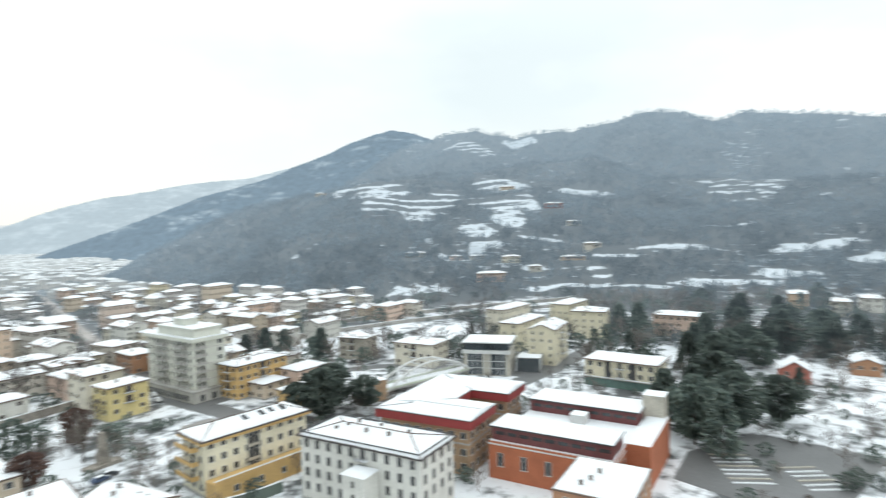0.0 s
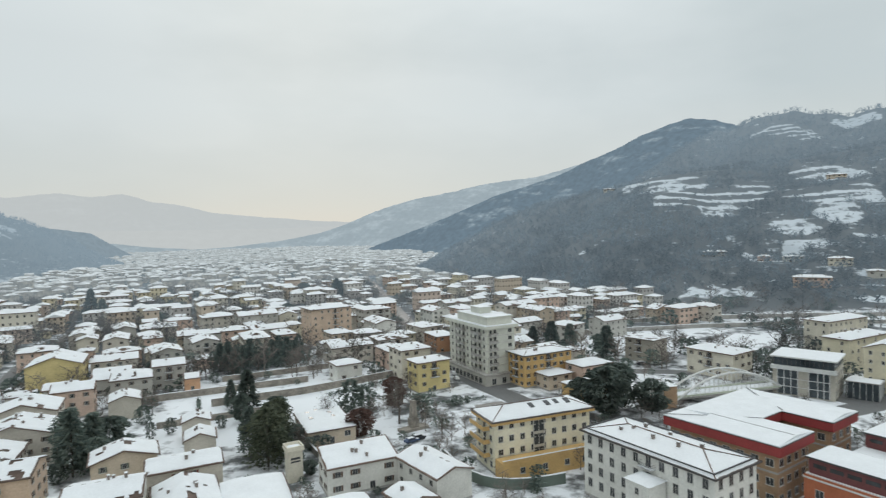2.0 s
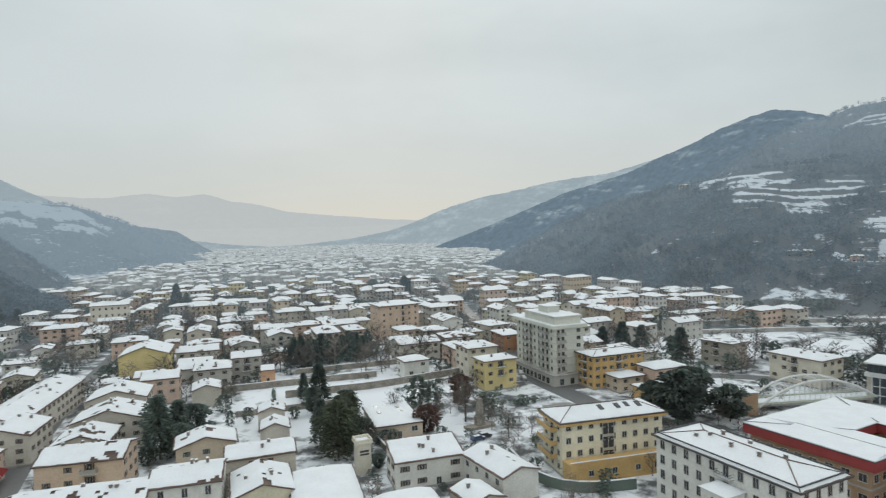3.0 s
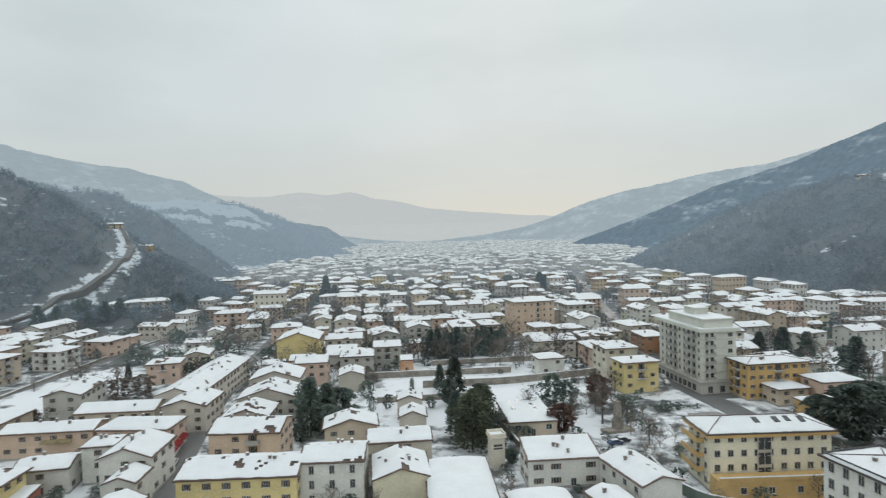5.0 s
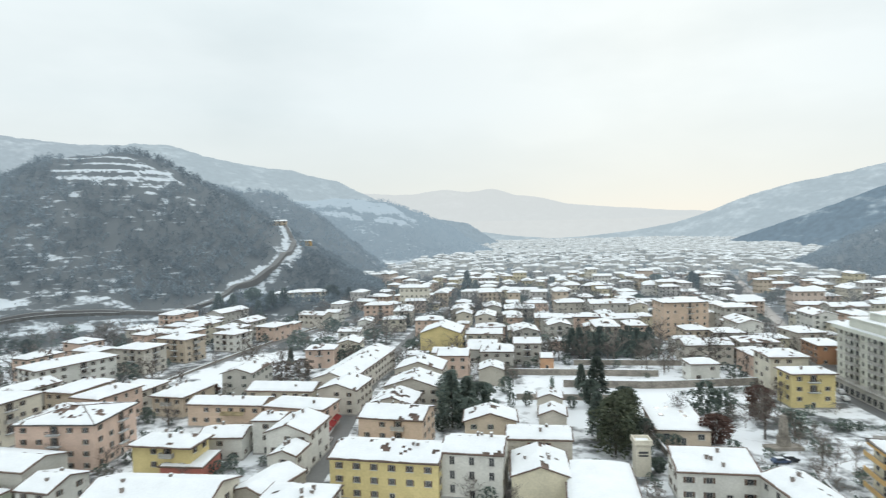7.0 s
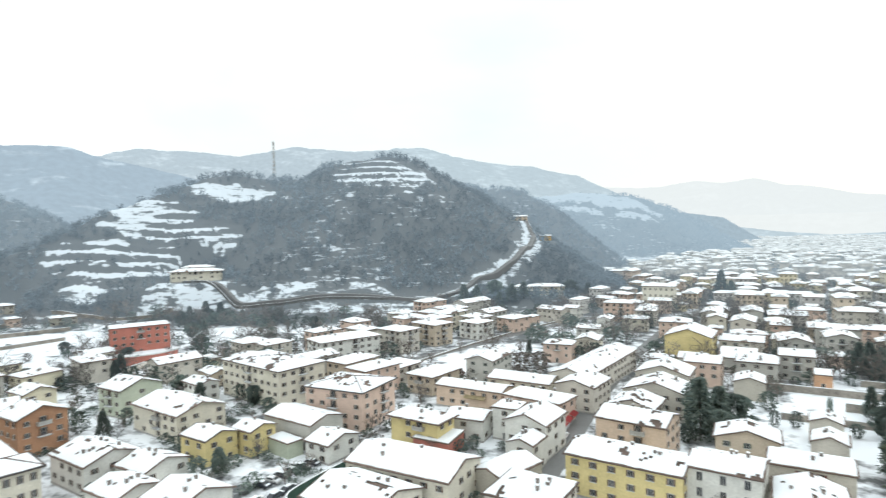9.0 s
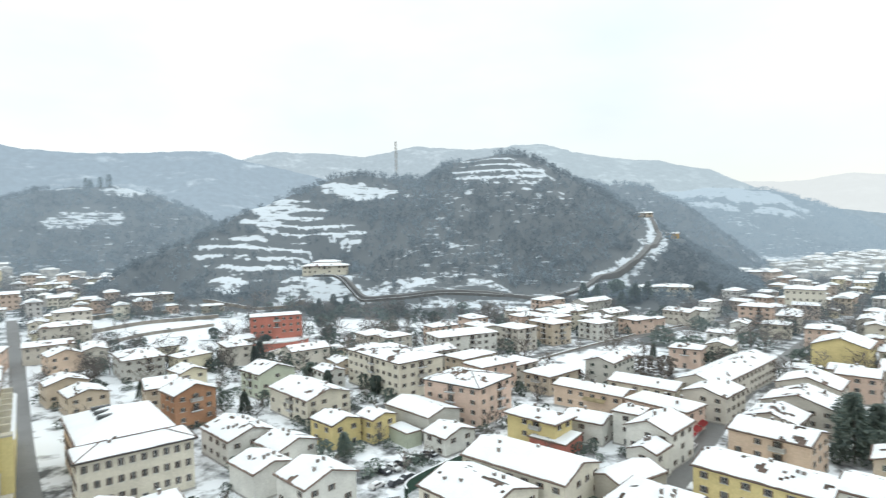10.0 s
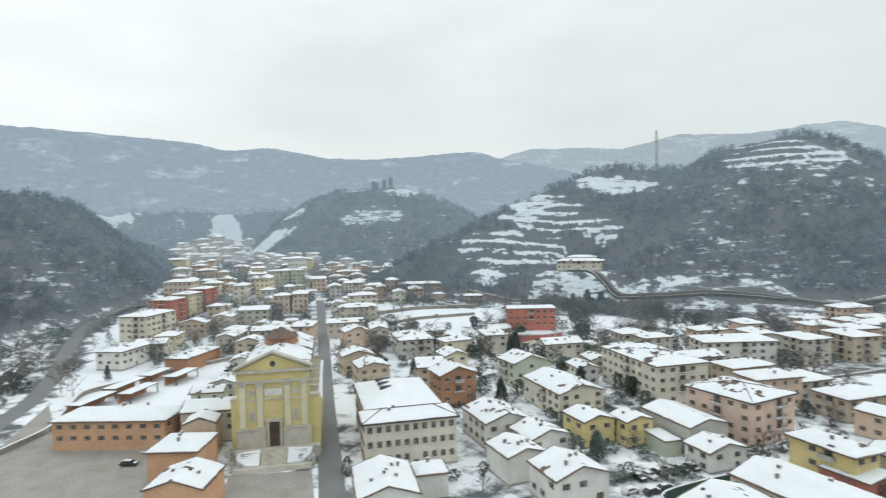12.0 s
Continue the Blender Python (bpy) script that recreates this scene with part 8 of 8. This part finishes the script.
def far_town():
    """Roofs of the town further down the valley, too many to tell apart."""
    rng = np.random.default_rng(17)
    n = 5600
    x, y = rng.uniform(-520, 900, n), rng.uniform(760, 2420, n)
    keep = (land(x, y) < 0.5) & (np.hypot(x, y) > 850) & (x > -0.06 * y - 170) & (x < 0.16 * y + 310)
    x, y = x[keep], y[keep]
    m = len(x)
    w, d, h = rng.uniform(4.5, 9, m), rng.uniform(4, 6, m), rng.uniform(5, 11, m)
    a = 6 + rng.uniform(-5, 5, m) + 90 * rng.integers(0, 2, m)
    near = np.array(FAR_SPOTS)
    x, y, a = np.append(near[:, 0], x), np.append(near[:, 1], y), np.radians(np.append(near[:, 2], a))
    w, d, h = np.append(near[:, 3] / 2 - 0.6, w), np.append(near[:, 4] / 2 - 0.6, d), np.append(near[:, 5], h)
    z0 = land(x, y)
    ca, sa = np.cos(a), np.sin(a)

    def corner(u, v, z):
        return np.stack([x + u * ca - v * sa, y + u * sa + v * ca, z0 + z], 1)

    q = [corner(i * w, j * d, (h if k else 0 * h - 3)) for k in (0, 1) for i, j in ((-1, -1), (1, -1), (1, 1), (-1, 1))]
    over, snow, eave = 0.7, [], []
    e = [corner(i * (w + over), j * (d + over), h + 0.1) for i, j in ((-1, -1), (1, -1), (1, 1), (-1, 1))]
    low = [p - np.array([0, 0, 0.35]) for p in e]
    hip = np.where(rng.random(len(x)) < 0.6, np.maximum(w - d, 0.4), w + over)
    top = h + 0.32 * (d + over) + 0.2
    r = [corner(-hip, 0, top), corner(hip, 0, top)]
    for p in ((e[0], e[1], r[1], r[0]), (e[2], e[3], r[0], r[1]), (e[1], e[2], r[1], r[1] * 0.9999 + r[0] * 0.0001), (e[3], e[0], r[0], r[0] * 0.9999 + r[1] * 0.0001)):
        snow.append(np.stack(p, 1))
    for i in range(4):
        k = (i + 1) % 4
        eave.append(np.stack([low[i], low[k], e[k], e[i]], 1))
    eave.append(np.stack(low[::-1], 1))
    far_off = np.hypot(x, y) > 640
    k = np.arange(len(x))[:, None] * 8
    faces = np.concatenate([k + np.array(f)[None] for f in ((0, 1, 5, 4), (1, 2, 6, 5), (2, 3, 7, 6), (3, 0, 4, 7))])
    # past 640 m and again past 1150 m houses take stronger painted haze
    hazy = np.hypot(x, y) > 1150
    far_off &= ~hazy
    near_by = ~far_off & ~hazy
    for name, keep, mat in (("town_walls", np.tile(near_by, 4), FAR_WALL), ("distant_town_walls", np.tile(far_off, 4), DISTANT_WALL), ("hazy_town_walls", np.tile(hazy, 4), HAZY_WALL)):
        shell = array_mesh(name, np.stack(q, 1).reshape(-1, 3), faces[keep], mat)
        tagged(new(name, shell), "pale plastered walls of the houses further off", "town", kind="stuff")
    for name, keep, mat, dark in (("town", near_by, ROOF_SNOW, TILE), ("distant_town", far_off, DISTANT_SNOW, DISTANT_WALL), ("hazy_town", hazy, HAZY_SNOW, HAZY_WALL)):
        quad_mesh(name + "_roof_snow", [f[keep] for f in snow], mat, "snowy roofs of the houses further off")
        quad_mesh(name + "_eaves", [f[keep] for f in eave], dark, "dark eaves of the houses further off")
    panes = []
    for x, y, turn, w, d, h, floors in FAR_SPOTS:
        if math.hypot(x, y) > 620:
            continue
        base = pose(x, y, float(land(x, y)), 0, 0, turn)
        for side in "senw":
            nrm = Matrix.Rotation(radians(turn + SIDES[side][0]), 3, "Z") @ Vector((0, -1, 0))
            if nrm.dot(Vector((-x, -y, 0))) < 0:
                continue
            W, D = w / 2 - 0.6, d / 2 - 0.6
            half = D if SIDES[side][1] else W
            cols = max(2, int(2 * half / 3.0))
            for f in range(int(floors)):
                for i in range(cols):
                    m4 = base @ side_pose(side, W, D, (i + 0.5 - cols / 2) * 2 * half / cols, h - (floors - f - 0.5) * (h - 0.2) / floors, 0.04)
                    panes.append([list(m4 @ Vector(p)) for p in ((-0.5, 0, -0.7), (0.5, 0, -0.7), (0.5, 0, 0.7), (-0.5, 0, 0.7))])
    quad_mesh("town_window_panes", [panes], GLASS_DARK, "dark window panes of the houses further off")
    # bare trees and dark clumps between the far roofs
    k = 5200
    tx, ty = rng.uniform(-420, 700, k), rng.uniform(330, 2400, k)
    ok = (land(tx, ty) < 1.5) & (tx > -0.06 * ty - 170) & (tx < 0.16 * ty + 310) & (np.hypot(tx, ty) > 640)
    tx, ty = tx[ok], ty[ok]
    base = spray_arrays(3, 8, 4, 60, 2.2, "ball", 0.05).reshape(-1, 3)
    size = rng.uniform(0.4, 1.1, len(tx)) ** 1.3
    v = (base[None] * size[:, None, None] + np.stack([tx, ty, 0 * tx], 1)[:, None]).reshape(-1, 3)
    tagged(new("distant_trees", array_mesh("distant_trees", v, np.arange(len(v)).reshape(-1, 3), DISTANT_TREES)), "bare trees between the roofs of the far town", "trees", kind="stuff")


def town_growth():
    """Hedges, bare bushes and small trees filling the plots between the houses."""
    rng = np.random.default_rng(29)
    k = 20000
    az, r = np.radians(rng.uniform(-110, 90, k)), np.sqrt(rng.uniform(120 ** 2, 660 ** 2, k))
    x, y = r * np.sin(az), r * np.cos(az)
    z = land(x, y)
    foot = np.array(FOOTPRINTS)
    ok = (z - side_valley(x, y) < 3) & (snow_field(x, y) < 0.25) & ~((x > -240) & (x < -112) & (y < -2)) & (fbm(x / 25, y / 25, 91, 2) > 0.40) & (rng.random(k) < np.where(r > 260, 0.95, 0.7))
    for i in np.where(ok)[0]:
        ok[i] = np.all(np.hypot(foot[:, 0] - x[i], foot[:, 1] - y[i]) > foot[:, 2] * 0.72) and np.min(np.hypot(ROAD_POINTS[:, 0] - x[i], ROAD_POINTS[:, 1] - y[i])) > 5
    x, y, z = x[ok], y[ok], z[ok]
    green = rng.random(len(x)) < 0.45
    for name, pick, tris, mat, label in (("garden_bushes", green, spray_arrays(6, 3.0, 1.7, 150, 0.55, "ball", 0.03), NEEDLES, "dark evergreen bushes and hedges in the gardens"),
                                         ("garden_twigs", ~green, bare_tree_arrays(77, 6.0, 2.6, 9, 6, 0.09, 2), BRANCHES, "leafless bushes and small trees in the gardens")):
        t = tris.reshape(-1, 3)
        size, turn = (rng.uniform(0.5, 1.25, pick.sum()) * np.where(np.hypot(x, y)[pick] > 240, rng.uniform(0.9, 2.4, pick.sum()), 1))[:, None], rng.uniform(0, 6.28, pick.sum())[:, None]
        c, s = np.cos(turn) * size, np.sin(turn) * size
        v = np.stack([t[:, 0] * c - t[:, 1] * s + x[pick][:, None], t[:, 0] * s + t[:, 1] * c + y[pick][:, None], t[:, 2] * size + z[pick][:, None] - 0.1], 2).reshape(-1, 3)
        tagged(new(name, array_mesh(name, v, np.arange(len(v)).reshape(-1, 3), mat)), label, "plants", kind="stuff")


town_growth()


def east_grove():
    """Dark firs and bare trees crowding the foot of the eastern hill."""
    rng = np.random.default_rng(31)
    k = 420
    x, y = rng.uniform(215, 470, k), rng.uniform(-60, 125, k)
    foot = np.array(FOOTPRINTS)
    ok = (fbm(x / 30, y / 30, 63, 2) > 0.45) & (rng.random(k) < np.clip((x - 190) / 130, 0.25, 1)) & (land(x, y) < 30)
    for i in np.where(ok)[0]:
        ok[i] = np.all(np.hypot(foot[:, 0] - x[i], foot[:, 1] - y[i]) > foot[:, 2] * 0.9) and np.min(np.hypot(ROAD_POINTS[:, 0] - x[i], ROAD_POINTS[:, 1] - y[i])) > 6
    x, y = x[ok], y[ok]
    z = land(x, y)
    fir = rng.random(len(x)) < 0.35
    for name, pick, tris, mat, label in (("fir_grove", fir, spray_arrays(8, 12, 3.4, 420, 1.1, "cone", 0.04), NEEDLES, "dark firs at the foot of the hill"),
                                         ("bare_grove", ~fir, bare_tree_arrays(78, 9.0, 3.4, 10, 7, 0.09, 2), TWIGS, "leafless trees at the foot of the hill")):
        t = tris.reshape(-1, 3)
        size, turn = rng.uniform(0.6, 1.3, pick.sum())[:, None], rng.uniform(0, 6.28, pick.sum())[:, None]
        c, s = np.cos(turn) * size, np.sin(turn) * size
        v = np.stack([t[:, 0] * c - t[:, 1] * s + x[pick][:, None], t[:, 0] * s + t[:, 1] * c + y[pick][:, None], t[:, 2] * size + z[pick][:, None] - 0.1], 2).reshape(-1, 3)
        tagged(new(name, array_mesh(name, v, np.arange(len(v)).reshape(-1, 3), mat)), label, "trees", kind="stuff")


east_grove()
far_town()


def scatter_gardens():
    """Shrubs, small bare trees and hedges in the gardens."""
    rng = random.Random(23)
    n = 0
    while n < 200:
        az, r = math.radians(rng.uniform(-108, 88)), math.sqrt(rng.uniform(95 ** 2, 420 ** 2))
        x, y = r * math.sin(az), r * math.cos(az)
        n += 1
        if float(land(x, y)) > 6 or near_any(x, y, -1.0) or np.min(np.hypot(ROAD_POINTS[:, 0] - x, ROAD_POINTS[:, 1] - y)) < 5:
            continue
        if -240 < x < -118 and y < -4:
            continue
        kind = rng.choice(("shrub", "shrub", "twiggy", "twiggy", "bare", "fir", "bare"))
        tree(kind, x, y, {"shrub": rng.uniform(1.6, 4), "twiggy": rng.uniform(2, 4.5), "bare": rng.uniform(5, 9), "fir": rng.uniform(5, 10)}[kind], rng.uniform(0.8, 1.2), n, "garden shrubs and trees")


scatter_gardens()
